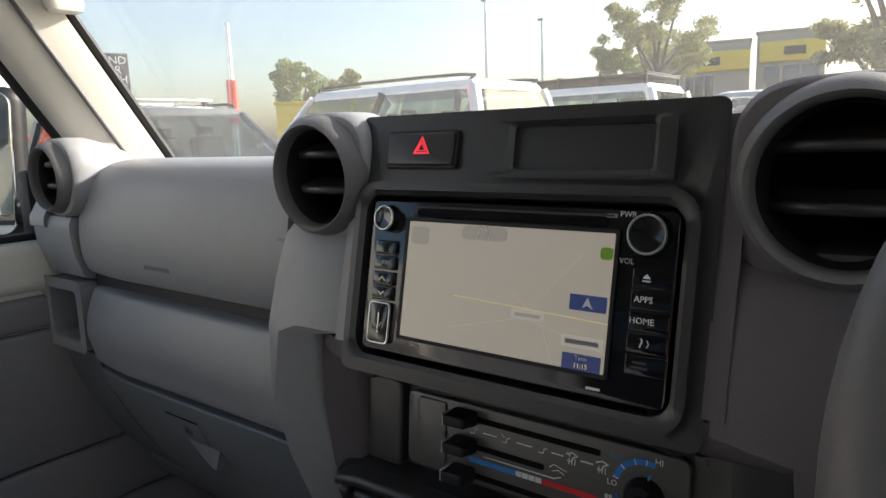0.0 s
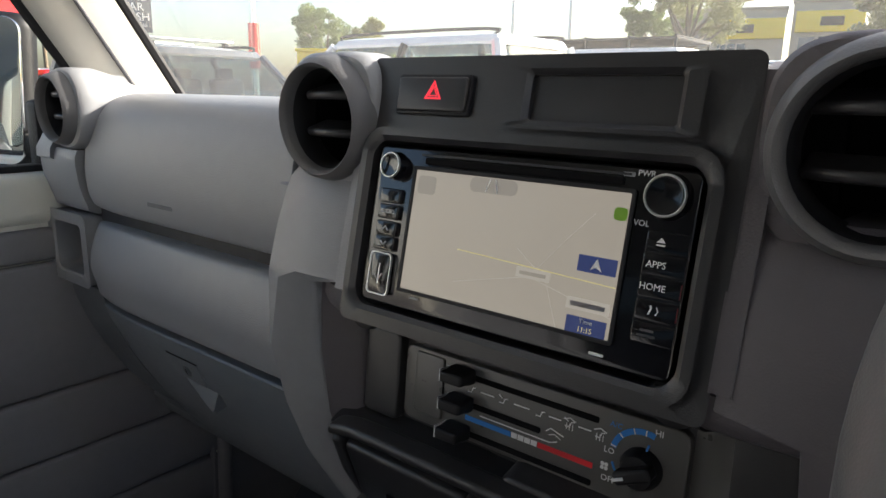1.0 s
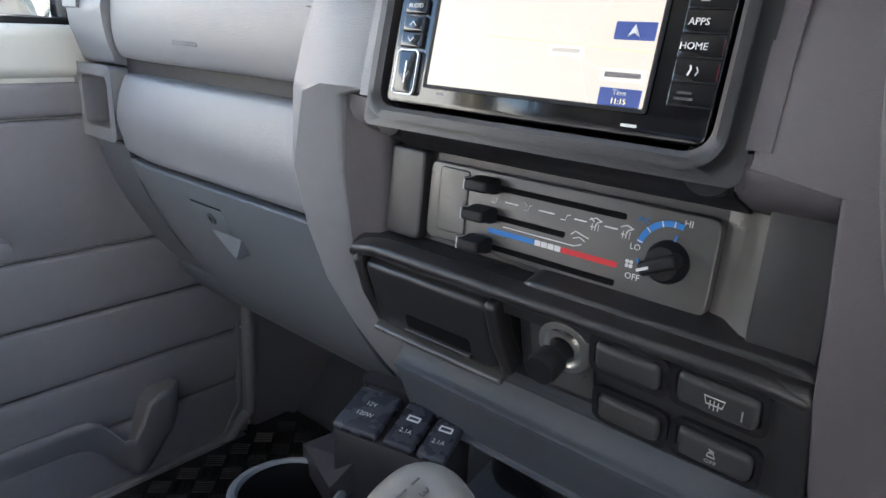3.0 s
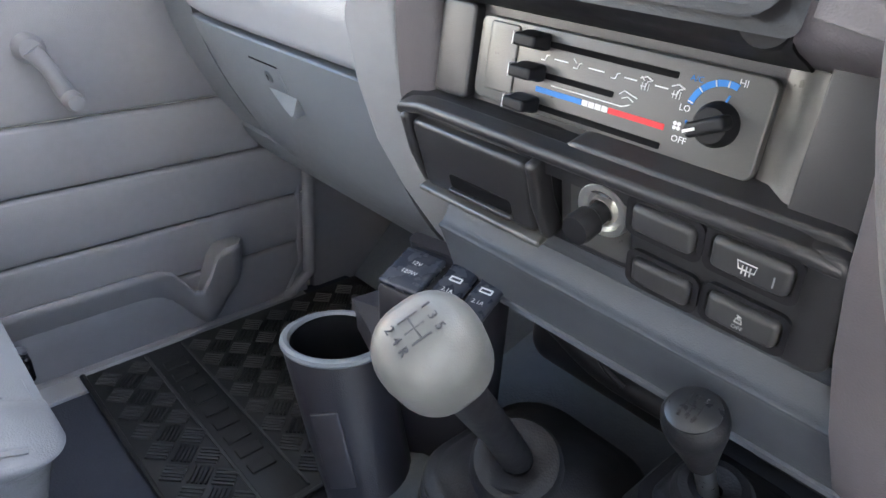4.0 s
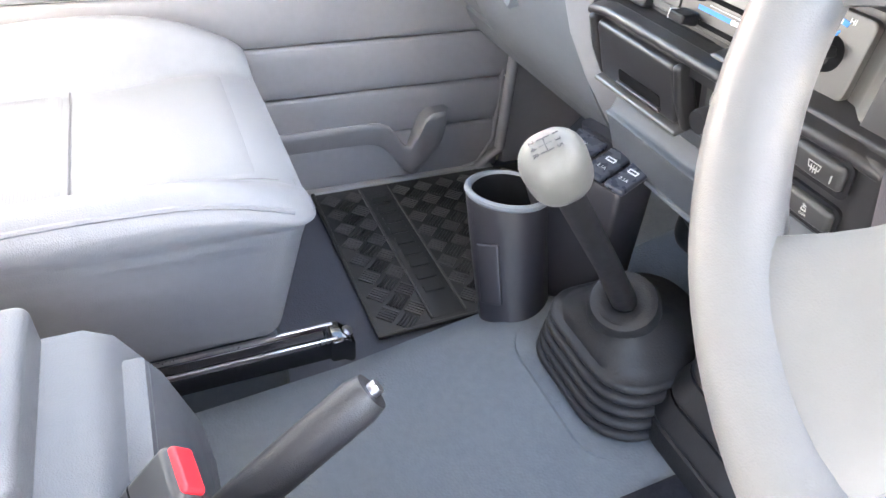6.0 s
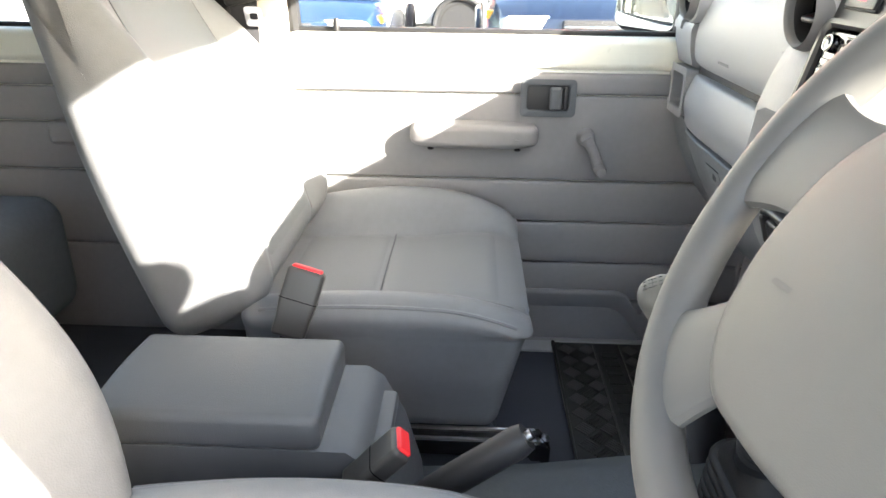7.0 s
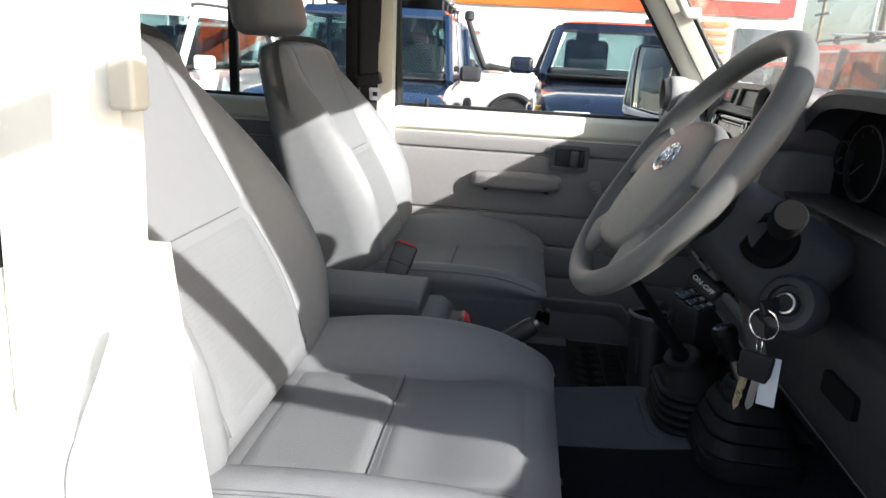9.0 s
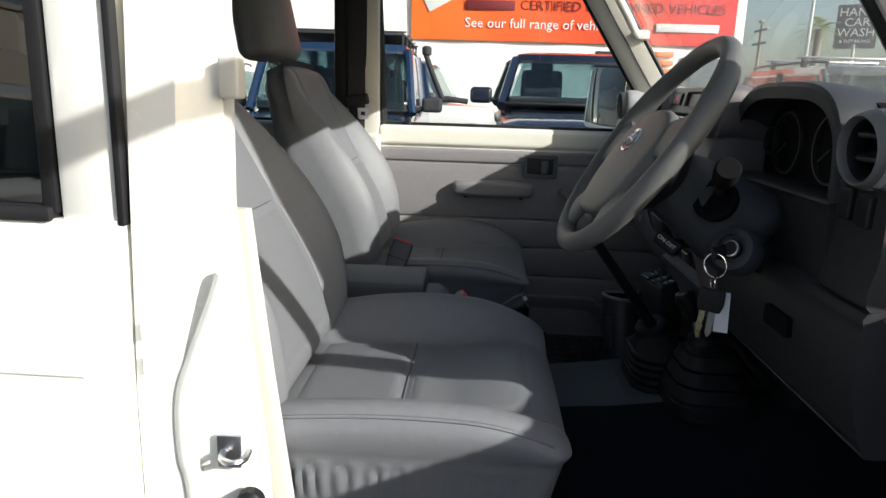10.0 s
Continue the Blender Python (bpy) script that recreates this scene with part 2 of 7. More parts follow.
def pillow(bm, hx, hy, hz, r, n=(10, 10, 6), f=None, m=None):
    """A rounded block of half sizes hx, hy, hz and corner radius r, with n cells an axis, bent by f(x, y, z) and set by m."""
    r = min(r, hx * 0.98, hy * 0.98, hz * 0.98)
    h = (hx, hy, hz)
    axes = [samples(h[i], r, n[i]) for i in range(3)]
    seen = {}

    def vert(p):
        key = tuple(round(c, 6) for c in p)
        if key not in seen:
            q = [max(-(h[i] - r), min(h[i] - r, p[i])) for i in range(3)]
            d = Vector([p[i] - q[i] for i in range(3)])
            co = Vector(q) + (d.normalized() * r if d.length > 1e-9 else d)
            if f:
                co = Vector(f(*co))
            seen[key] = bm.verts.new(m @ co if m is not None else co)
        return seen[key]

    for i in range(3):
        j, k = (i + 1) % 3, (i + 2) % 3
        for s in (-1, 1):
            for a0, a1 in zip(axes[j], axes[j][1:]):
                for b0, b1 in zip(axes[k], axes[k][1:]):
                    ring = []
                    for a, b in ((a0, b0), (a1, b0), (a1, b1), (a0, b1)):
                        p = [0, 0, 0]
                        p[i], p[j], p[k] = s * h[i], a, b
                        ring.append(vert(p))
                    if s < 0:
                        ring.reverse()
                    if len(set(ring)) > 2:
                        try:
                            bm.faces.new(list(dict.fromkeys(ring)))
                        except ValueError:
                            pass
    return bm


def loft(bm, loops, closed=True, cap=True):
    """Skins loops of equal length one after the other."""
    rows = [[bm.verts.new(p) for p in lp] for lp in loops]
    n = len(rows[0])
    for a, b in zip(rows, rows[1:]):
        for i in range(n if closed else n - 1):
            j = (i + 1) % n
            bm.faces.new((a[i], a[j], b[j], b[i]))
    if cap and closed:
        bm.faces.new(rows[0][::-1])
        bm.faces.new(rows[-1])
    return bm


def smooth_line(pts, n):
    """A Catmull-Rom line through pts, n steps a span."""
    pts = [Vector(p) for p in pts]
    ext = [2 * pts[0] - pts[1]] + pts + [2 * pts[-1] - pts[-2]]
    out = []
    for a, b, c, d in zip(ext, ext[1:], ext[2:], ext[3:]):
        for i in range(n):
            t = i / n
            out.append(0.5 * (2 * b + (c - a) * t + (2 * a - 5 * b + 4 * c - d) * t * t + (3 * b - a - 3 * c + d) * t ** 3))
    return out + [pts[-1]]


def tube(bm, pts, r, seg=10, closed=False, flat=1.0):
    """A round rod along pts; r a number or one for each point; flat squeezes it across its second axis."""
    pts = [Vector(p) for p in pts]
    n = len(pts)
    rs = r if isinstance(r, (list, tuple)) else [r] * n
    side = None
    loops = []
    for i, p in enumerate(pts):
        d = (pts[(i + 1) % n] - pts[i - 1]) if closed else (pts[min(i + 1, n - 1)] - pts[max(i - 1, 0)])
        d.normalize()
        if side is None:
            side = d.orthogonal()
            if abs(d.z) < 0.9:
                side = d.cross(Vector((0, 0, 1)))
        side = (side - d * side.dot(d)).normalized()
        up = d.cross(side)
        loops.append([p + (side * math.cos(a) + up * math.sin(a) * flat) * rs[i] for a in (2 * math.pi * k / seg for k in range(seg))])
    if closed:
        loops.append(loops[0])
        loft(bm, loops, cap=False)
        bmesh.ops.remove_doubles(bm, verts=bm.verts[:], dist=1e-6)
    else:
        loft(bm, loops)
    return bm


def T(pts, r, **k):
    return tube(bmesh.new(), pts, r, **k)


def lathe(bm, profile, m=None, seg=32):
    """Turns (radius, height) pairs about z; radius 0 closes an end."""
    rings = []
    for r, z in profile:
        if r < 1e-6:
            rings.append([bm.verts.new((0, 0, z))])
        else:
            rings.append([bm.verts.new((r * math.cos(2 * math.pi * k / seg), r * math.sin(2 * math.pi * k / seg), z)) for k in range(seg)])
    for a, b in zip(rings, rings[1:]):
        for i in range(seg):
            j = (i + 1) % seg
            q = [a[i % len(a)], a[j % len(a)], b[j % len(b)], b[i % len(b)]]
            q = list(dict.fromkeys(q))
            if len(q) > 2:
                bm.faces.new(q)
    if m is not None:
        bmesh.ops.transform(bm, matrix=m, verts=[v for ring in rings for v in ring])
    return bm


def LA(profile, m=None, seg=32):
    return lathe(bmesh.new(), profile, m, seg)


def rrect(w, h, r, n=5):
    """Outline of a rounded rectangle, counter-clockwise from its right side."""
    out = []
    for cx, cy, a in ((w / 2 - r, h / 2 - r, 0), (-w / 2 + r, h / 2 - r, 90), (-w / 2 + r, -h / 2 + r, 180), (w / 2 - r, -h / 2 + r, 270)):
        for i in range(n + 1):
            t = radians(a + 90 * i / n)
            out.append((cx + r * math.cos(t), cy + r * math.sin(t)))
    return out


def slab(bm, outline, y0, y1, m=None, ease=0.0):
    """Extrudes an (x, z) outline from y0 (front, towards the seats) to y1, its front edge eased."""
    loops = []
    if ease:
        cx = sum(p[0] for p in outline) / len(outline)
        cz = sum(p[1] for p in outline) / len(outline)
        for k in range(4):
            a = k / 3 * math.pi / 2
            s = ease * (1 - math.sin(a))
            loops.append([(x - math.copysign(min(s, abs(x - cx)), x - cx), y0 + ease * (1 - math.cos(a)), z - math.copysign(min(s, abs(z - cz)), z - cz)) for x, z in outline])
    else:
        loops.append([(x, y0, z) for x, z in outline])
    loops.append([(x, y1, z) for x, z in outline])
    nb = len(bm.verts)
    loft(bm, [[Vector(p) for p in lp] for lp in loops])
    if m is not None:
        bm.verts.ensure_lookup_table()
        bmesh.ops.transform(bm, matrix=m, verts=bm.verts[nb:])
    return bm


def frame_slab(bm, outer, inner, y0, y1, m=None, ease=0.002):
    """A flat ring between two outlines of equal length, from y0 to y1."""
    def lp(o, y):
        return [Vector((x, y, z)) for x, z in o]
    cx = sum(p[0] for p in outer) / len(outer)
    cz = sum(p[1] for p in outer) / len(outer)
    def grow(o, s):
        return [(x + math.copysign(s, x - cx), z + math.copysign(s, z - cz)) for x, z in o]
    loops = [lp(outer, y1), lp(outer, y0 + ease), lp(grow(outer, -ease), y0), lp(grow(inner, ease), y0), lp(inner, y0 + ease), lp(inner, y1), lp(outer, y1)]
    nb = len(bm.verts)
    loft(bm, loops, cap=False)
    if m is not None:
        bm.verts.ensure_lookup_table()
        bmesh.ops.transform(bm, matrix=m, verts=bm.verts[nb:])
    return bm


def words(text, size, material, parent, m, name="lettering", align="CENTER", depth=0.0004):
    """Raised lettering in the built-in font, standing in the local x, y plane of m."""
    cu = bpy.data.curves.new(name, "FONT")
    cu.body, cu.size, cu.align_x, cu.align_y, cu.extrude = text, size, align, "CENTER", depth
    cu.resolution_u = 2
    tmp = bpy.data.objects.new(name, cu)
    scene.collection.objects.link(tmp)
    dg = bpy.context.evaluated_depsgraph_get()
    me = bpy.data.meshes.new_from_object(tmp.evaluated_get(dg))
    bpy.data.objects.remove(tmp)
    me.materials.clear()
    me.materials.append(material)
    me.transform((world_of(parent).inverted() if parent else Matrix()) @ m)
    ob = new(name, me)
    ob.parent = parent
    return ob



# ---- the cab: shell ----
floor = at_base("floor", 0, -0.5, 0.56, "blue-grey vinyl cab floor with a raised tunnel, pan colour shaded", "floor", kind="structure")
bm = bmesh.new()
box(bm, -0.68, 0.1, -1.9, 0.3, 0.56, 0.6, 0.01)
# low floor pan, its shade put into the vinyl colour
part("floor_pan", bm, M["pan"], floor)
# driver's half of the floor, footwell shade put into its colour
part("driver_floor", box(bmesh.new(), 0.1, 0.68, -1.9, 0.3, 0.56, 0.6, 0.01), M["footwell"], floor, "driver footwell carpet with shade in its near-black colour")
# toe board, rising forward; driver's half has its shade painted in
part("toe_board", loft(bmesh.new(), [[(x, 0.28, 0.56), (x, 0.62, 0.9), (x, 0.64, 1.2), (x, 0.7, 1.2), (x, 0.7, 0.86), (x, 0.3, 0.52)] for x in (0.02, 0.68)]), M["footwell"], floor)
part("toe_board", loft(bmesh.new(), [[(x, 0.28, 0.56), (x, 0.62, 0.9), (x, 0.64, 1.2), (x, 0.7, 1.2), (x, 0.7, 0.86), (x, 0.3, 0.52)] for x in (-0.68, 0.019)]), M["carpet"], floor)


def tunnel_loop(y, half, top, foot):
    pts = []
    for k in range(17):
        a = -1 + 2 * k / 16
        s = abs(a)
        z = top if s < 0.5 else top - (top - 0.585) * (0.5 - 0.5 * math.cos(math.pi * (s - 0.5) / 0.5))
        pts.append(Vector((0.02 + a * foot if s > 0.5 else 0.02 + a * 2 * half * 0.9, y, z)))
    return [Vector((0.02 - foot, y, 0.57))] + pts + [Vector((0.02 + foot, y, 0.57))]


TUNNEL = ((-0.9, 0.13, 0.70, 0.24), (-0.5, 0.13, 0.71, 0.25), (-0.25, 0.14, 0.72, 0.27), (-0.1, 0.15, 0.735, 0.29), (0.05, 0.16, 0.76, 0.3), (0.2, 0.18, 0.8, 0.31), (0.45, 0.2, 0.86, 0.33))
part("tunnel", loft(bmesh.new(), [tunnel_loop(*row) for row in TUNNEL]), M["carpet"], floor)
# extra dark skin over the tunnel carpet, standing in for shade
part("driver_side_shade", loft(bmesh.new(), [[p + Vector((0.004, 0, 0.004)) for p in tunnel_loop(*row)[12:]] for row in TUNNEL], closed=False), M["footwell"], floor, "driver side of the tunnel, shade in its near-black colour")
for sx in (-1, 1):
    part("seat_riser", box(bmesh.new(), *sorted((sx * 0.2, sx * 0.6)), -0.72, -0.30, 0.59, 0.69, 0.02), M["carpet"], floor)

# roof, headers and side rails
roof = at_base("ceiling", 0, -0.9, 1.74, "pale grey headliner under the cab roof", "ceiling", kind="structure")
bm = bmesh.new()
box(bm, -0.66, 0.66, -2.0, -0.09, 1.74, 1.79, 0.015)
part("headliner", bm, M["roof"], roof)
bm = bmesh.new()
box(bm, -0.64, 0.64, -0.14, -0.06, 1.63, 1.77, 0.02)
part("windscreen_header", bm, M["liner"], roof)
for sx in (-1, 1):
    part("roof_rail", T([(sx * 0.63, -0.1, 1.72), (sx * 0.64, -1.0, 1.74), (sx * 0.64, -2.0, 1.72)], 0.035), M["liner"], roof)
part("roof_skin", box(bmesh.new(), -0.7, 0.7, -2.05, -0.06, 1.8, 1.83, 0.012), M["body"], roof)

# windscreen pillars
PILLAR = []
for sx, nm in ((-1, "trim_passenger"), (1, "trim_driver")):
    pil = at_base(nm, sx * 0.63, 0.15, 1.28, "cream painted windscreen pillar", "pillar", kind="structure")
    loops = []
    for z in (1.24, 1.30, 1.36, 1.44, 1.52, 1.60, 1.68, 1.78):
        yf = 0.174 - (z - 1.31) * 0.665          # windscreen side
        yb = yf - 0.088
        xo, xi = 0.685 - (z - 1.3) * 0.06, 0.605 - (z - 1.3) * 0.06
        loops.append([Vector((sx * a, b, z)) for a, b in ((xi + 0.012, yf), (xi, yf - 0.012), (xi + 0.004, yf - 0.05), (xi + 0.018, yb - 0.0), (xi + 0.028, yb - 0.01), (xo - 0.02, yb - 0.01), (xo, yb + 0.02), (xo, yf))])
    part("pillar_trim", loft(bmesh.new(), loops), M["liner"], pil, sharp=50)
    # black weather strips along both edges
    part("screen_seal", T([(sx * (0.609 - (z - 1.3) * 0.06), 0.172 - (z - 1.31) * 0.665, z) for z in (1.26, 1.4, 1.55, 1.7)], 0.0065, seg=8), M["rubber"], pil)
    part("trim_groove", T([(sx * (0.6085 - (z - 1.3) * 0.06), 0.118 - (z - 1.31) * 0.665, z) for z in (1.3, 1.4, 1.55, 1.7)], 0.0022, seg=6), M["seam"], pil)
    part("door_seal", T([(sx * (0.652 - (z - 1.3) * 0.06), 0.075 - (z - 1.31) * 0.665, z) for z in (1.26, 1.4, 1.55, 1.7)], 0.007, seg=8), M["rubber"], pil)
    PILLAR.append(pil)
# grab handle on the passenger pillar
gh = at_base("grab_handle", -0.6, 0.02, 1.5, "cream plastic grab handle on the windscreen pillar", "handle")
part("grip", T(smooth_line([(-0.602, 0.035, 1.505), (-0.575, 0.02, 1.507), (-0.565, -0.005, 1.545), (-0.557, -0.06, 1.63), (-0.575, -0.07, 1.66)], 5), 0.011, seg=10), M["liner"], gh)
for z, y in ((1.505, 0.04), (1.66, -0.06)):
    part("foot", box(bmesh.new(), -0.605, -0.575, y - 0.018, y + 0.018, z - 0.013, z + 0.013, 0.006), M["liner"], gh)

ws = at_base("window_1", 0, 0.2, 1.3, "clear laminated windscreen", "windscreen", kind="structure")
bm = bmesh.new()
loft(bm, [[Vector((x, 0.225 - (z - 1.28) * 0.665 - abs(x) ** 2 * 0.08, z)) for x in np.linspace(-0.62, 0.62, 13)] for z in (1.27, 1.45, 1.65)], closed=False)
pane = part("pane", bm, M["hazed"], ws)
pane.visible_shadow = False

# ---- passenger front door ----
door = at_base("door_1", -0.68, -0.3, 0.6, "closed front passenger door with grey vinyl trim and cream sill", "car door", kind="structure")
bm = bmesh.new()
box(bm, -0.76, -0.672, -0.71, 0.24, 0.56, 1.2, 0.01)
part("door_shell", bm, M["paint"], door)


def door_panel(z0, z1, y0=-0.70, y1=0.215, x=-0.665, puff=0.004):
    """One padded band of the trim, its edges rolled in to the crease."""
    def f(a, b, c):
        return (a + puff * (1 - (abs(c) / ((z1 - z0) / 2)) ** 4), b, c)
    return pillow(bmesh.new(), 0.008, (y1 - y0) / 2, (z1 - z0) / 2 - 0.0012, 0.005, (1, 14, 6), f, Matrix.Translation((x - 0.006, (y0 + y1) / 2, (z0 + z1) / 2)))


for z0, z1 in ((0.585, 0.70), (0.70, 0.785), (0.785, 0.875), (0.875, 0.962), (0.962, 1.13), (1.13, 1.172)):
    part("trim_band", door_panel(z0, z1), M["trim"], door)
# painted sill over the trim
bm = bmesh.new()
pillow(bm, 0.045, 0.46, 0.03, 0.014, (3, 12, 3), None, Matrix.Translation((-0.706, -0.24, 1.206)))
part("door_sill", bm, M["paint"], door)
part("window_channel", box(bmesh.new(), -0.716, -0.69, -0.69, 0.2, 1.232, 1.244, 0.003), M["rubber"], door)
part("sill_button", LA([(0.006, 0), (0.006, 0.02), (0.004, 0.024), (0, 0.025)], Matrix.Translation((-0.685, -0.61, 1.236)), 12), M["black"], door)
# window frame and glass
fr = bmesh.new()
tube(fr, smooth_line([(-0.70, -0.69, 1.22), (-0.69, -0.70, 1.45), (-0.672, -0.70, 1.68), (-0.668, -0.62, 1.71), (-0.665, -0.2, 1.70), (-0.665, -0.13, 1.66), (-0.70, 0.06, 1.38), (-0.705, 0.14, 1.24)], 4), 0.013, seg=8)
part("window_frame", fr, M["rubber"], door)
bm = bmesh.new()
for lp in ([(-0.704, -0.69, 1.235), (-0.704, 0.14, 1.235), (-0.675, -0.15, 1.69), (-0.675, -0.69, 1.69)],):
    bm.faces.new([bm.verts.new(p) for p in lp])
g = part("window_glass", bm, M["glass"], door)
g.visible_shadow = False
# inside handle
hd = part("handle_bezel", frame_slab(bmesh.new(), [(x - 0.2115, z + 1.1265) for x, z in rrect(0.1, 0.066, 0.009)], [(x - 0.2115, z + 1.1265) for x, z in rrect(0.078, 0.046, 0.006)], -0.018, 0.01, Matrix(((0, -1, 0, -0.668), (1, 0, 0, 0), (0, 0, 1, 0), (0, 0, 0, 1)))), M["knee"], door, "grey plastic door handle surround")
part("handle_cup", box(bmesh.new(), -0.672, -0.6565, -0.252, -0.171, 1.102, 1.151, 0.002), M["dash_dark"], hd)
part("handle_lever", pillow(bmesh.new(), 0.008, 0.011, 0.021, 0.005, (2, 4, 3), lambda x, y, z: (x + 0.004 * math.cos(y * 60), y, z), Matrix.Translation((-0.652, -0.198, 1.1265))), M["knee"], hd)
part("lock_slide", box(bmesh.new(), -0.662, -0.65, -0.183, -0.176, 1.106, 1.147, 0.002), M["dash_dark"], hd)
# armrest
def arm_f(x, y, z):
    t = y / 0.12
    return (x - 0.012 * max(0, abs(t) - 0.7) / 0.3, y, z + 0.006 * (1 - t * t) - (0.01 if z < 0 else 0) * t * t * -1)
arm = part("armrest", pillow(bmesh.new(), 0.028, 0.122, 0.024, 0.014, (4, 14, 4), arm_f, Matrix.Translation((-0.640, -0.348, 1.052))), M["trim"], door, "padded grey vinyl pull armrest")
for y in (-0.43, -0.265):
    part("screw_cap", LA([(0.006, 0), (0.006, 0.003), (0, 0.003)], pose(-0.632, y, 1.033, 180, 0, 0), 12), M["black"], arm)
# window winder
wi = part("window_winder", LA([(0.017, 0), (0.017, 0.012), (0.012, 0.02), (0, 0.02)], Matrix.Translation((-0.662, -0.134, 1.053)) @ pose(0, 0, 0, 0, 90, 0), 20), M["trim"], door, "grey plastic window winder handle")
bm = bmesh.new()
tube(bm, [(-0.647, -0.134, 1.053), (-0.645, -0.12, 1.03), (-0.645, -0.108, 1.0)], [0.012, 0.0095, 0.0115], seg=10)
part("crank", bm, M["trim"], wi)
part("grip", LA([(0, 0), (0.011, 0.001), (0.012, 0.02), (0.009, 0.03), (0, 0.031)], Matrix.Translation((-0.648, -0.105, 0.994)) @ pose(0, 0, 0, 0, 90, 0), 16), M["trim"], wi)
# map pocket with its scooped grip
def pocket_top(y):
    u = max(0, min(1, (y - 0.018) / 0.03))
    return 0.73 - 0.044 * math.exp(-((y - 0.01) / 0.022) ** 2) + 0.02 * u * u * (3 - 2 * u)
bm = bmesh.new()
loops = []
for y in np.linspace(-0.6, 0.088, 58):
    zt = pocket_top(y)
    q = math.exp(-(max(0, 0.03 - y) / 0.04) ** 2)
    end = 0.02 * max(0, (y - 0.078) / 0.01) ** 2
    xo = (-0.650 + 0.026 * q - end * 0.8) if y > -0.58 else -0.657
    zb = 0.705 - 0.06 * math.exp(-((y - 0.025) / 0.035) ** 2)
    loops.append([Vector(p) for p in ((-0.664, y, zb - 0.03), (xo - 0.011, y, zb - 0.022), (xo - 0.003, y, zb - 0.004), (xo + 0.004, y, zt - 0.012), (xo + 0.005, y, zt - 0.004), (xo + 0.001, y, zt), (xo - 0.006, y, zt - 0.003), (-0.664, y, zt - 0.005 - 0.03 * math.exp(-((y - 0.01) / 0.022) ** 2)))])
loft(bm, loops)
part("map_pocket", bm, M["trim"], door, "grey moulded map pocket with a scooped grip", sharp=55)
part("lower_moulding", T([(-0.66, -0.69, 0.592), (-0.66, 0.1, 0.592), (-0.66, 0.17, 0.61), (-0.662, 0.2, 0.66), (-0.664, 0.205, 0.8)], 0.005, seg=8), M["trim"], door)

# kick panel, door aperture and post ahead of the door
kick = at_base("trim_kick", -0.66, 0.4, 0.6, "grey plastic kick panel in the footwell", "trim", kind="structure")
part("kick_panel", box(bmesh.new(), -0.69, -0.66, 0.225, 0.64, 0.57, 1.3, 0.01), M["trim"], kick)
part("aperture_seal", T([(-0.655, -0.7, 0.6), (-0.655, 0.16, 0.597), (-0.655, 0.215, 0.64), (-0.655, 0.222, 0.85), (-0.655, 0.222, 1.25)], 0.011, seg=10), M["trim"], kick)
part("sill_plate", box(bmesh.new(), -0.665, -0.61, -0.7, 0.2, 0.596, 0.606, 0.003), M["dash"], kick)
kick2 = at_base("trim_kick_driver", 0.66, 0.4, 0.6, "plastic kick panel by the pedals, shade in its dark colour", "trim", kind="structure")
# much darker than the passenger twin: footwell shade put into the colour
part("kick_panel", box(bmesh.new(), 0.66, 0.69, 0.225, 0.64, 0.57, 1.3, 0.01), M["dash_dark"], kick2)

# passenger centre post with belt
post = at_base("trim_post", -0.66, -0.73, 0.6, "cream painted centre post on the passenger side", "pillar", kind="structure")
bm = bmesh.new()
loops = []
for z, x in ((0.57, -0.655), (1.0, -0.655), (1.2, -0.652), (1.21, -0.645), (1.45, -0.632), (1.74, -0.615)):
    loops.append([Vector(p) for p in ((x, -0.70, z), (x + 0.006, -0.712, z), (x + 0.006, -0.775, z), (x, -0.79, z), (-0.7, -0.79, z), (-0.7, -0.70, z))])
loft(bm, loops)
part("post_trim", bm, M["liner"], post)
part("post_lower_cover", pillow(bmesh.new(), 0.02, 0.05, 0.30, 0.012, (2, 3, 6), None, Matrix.Translation((-0.648, -0.742, 0.91))), M["liner"], post)
part("window_channel", box(bmesh.new(), -0.66, -0.62, -0.825, -0.79, 1.2, 1.74, 0.006), M["rubber"], post)
belt = at_base("seat_belt", -0.6, -0.76, 1.25, "black webbing seat belt with a metal tongue on the post", "seat belt")
bm = bmesh.new()
def strap(bm, pts, w, th=0.0016, side=(0, 1, 0)):
    s = Vector(side).normalized() * w / 2
    loops = []
    for i, p in enumerate(pts):
        p = Vector(p)
        d = (Vector(pts[min(i + 1, len(pts) - 1)]) - Vector(pts[max(i - 1, 0)])).normalized()
        n = d.cross(s).normalized() * th
        loops.append([p - s - n, p + s - n, p + s + n, p - s + n])
    return loft(bm, loops)
strap(bm, smooth_line([(-0.615, -0.762, 1.62), (-0.612, -0.758, 1.45), (-0.606, -0.755, 1.30), (-0.61, -0.76, 1.1), (-0.615, -0.77, 0.75)], 4), 0.047)
part("webbing", bm, M["web"], belt)
part("post_garnish", pillow(bmesh.new(), 0.011, 0.036, 0.22, 0.009, (2, 3, 6), None, Matrix.Translation((-0.632, -0.762, 1.51)) @ pose(0, 0, 0, 0, 4, 0)), M["web"], belt)
tg = part("tongue_cover", pillow(bmesh.new(), 0.012, 0.033, 0.016, 0.007, (2, 4, 2), None, Matrix.Translation((-0.596, -0.752, 1.305)) @ pose(0, 0, 0, 12, 0, 0)), M["black"], belt)
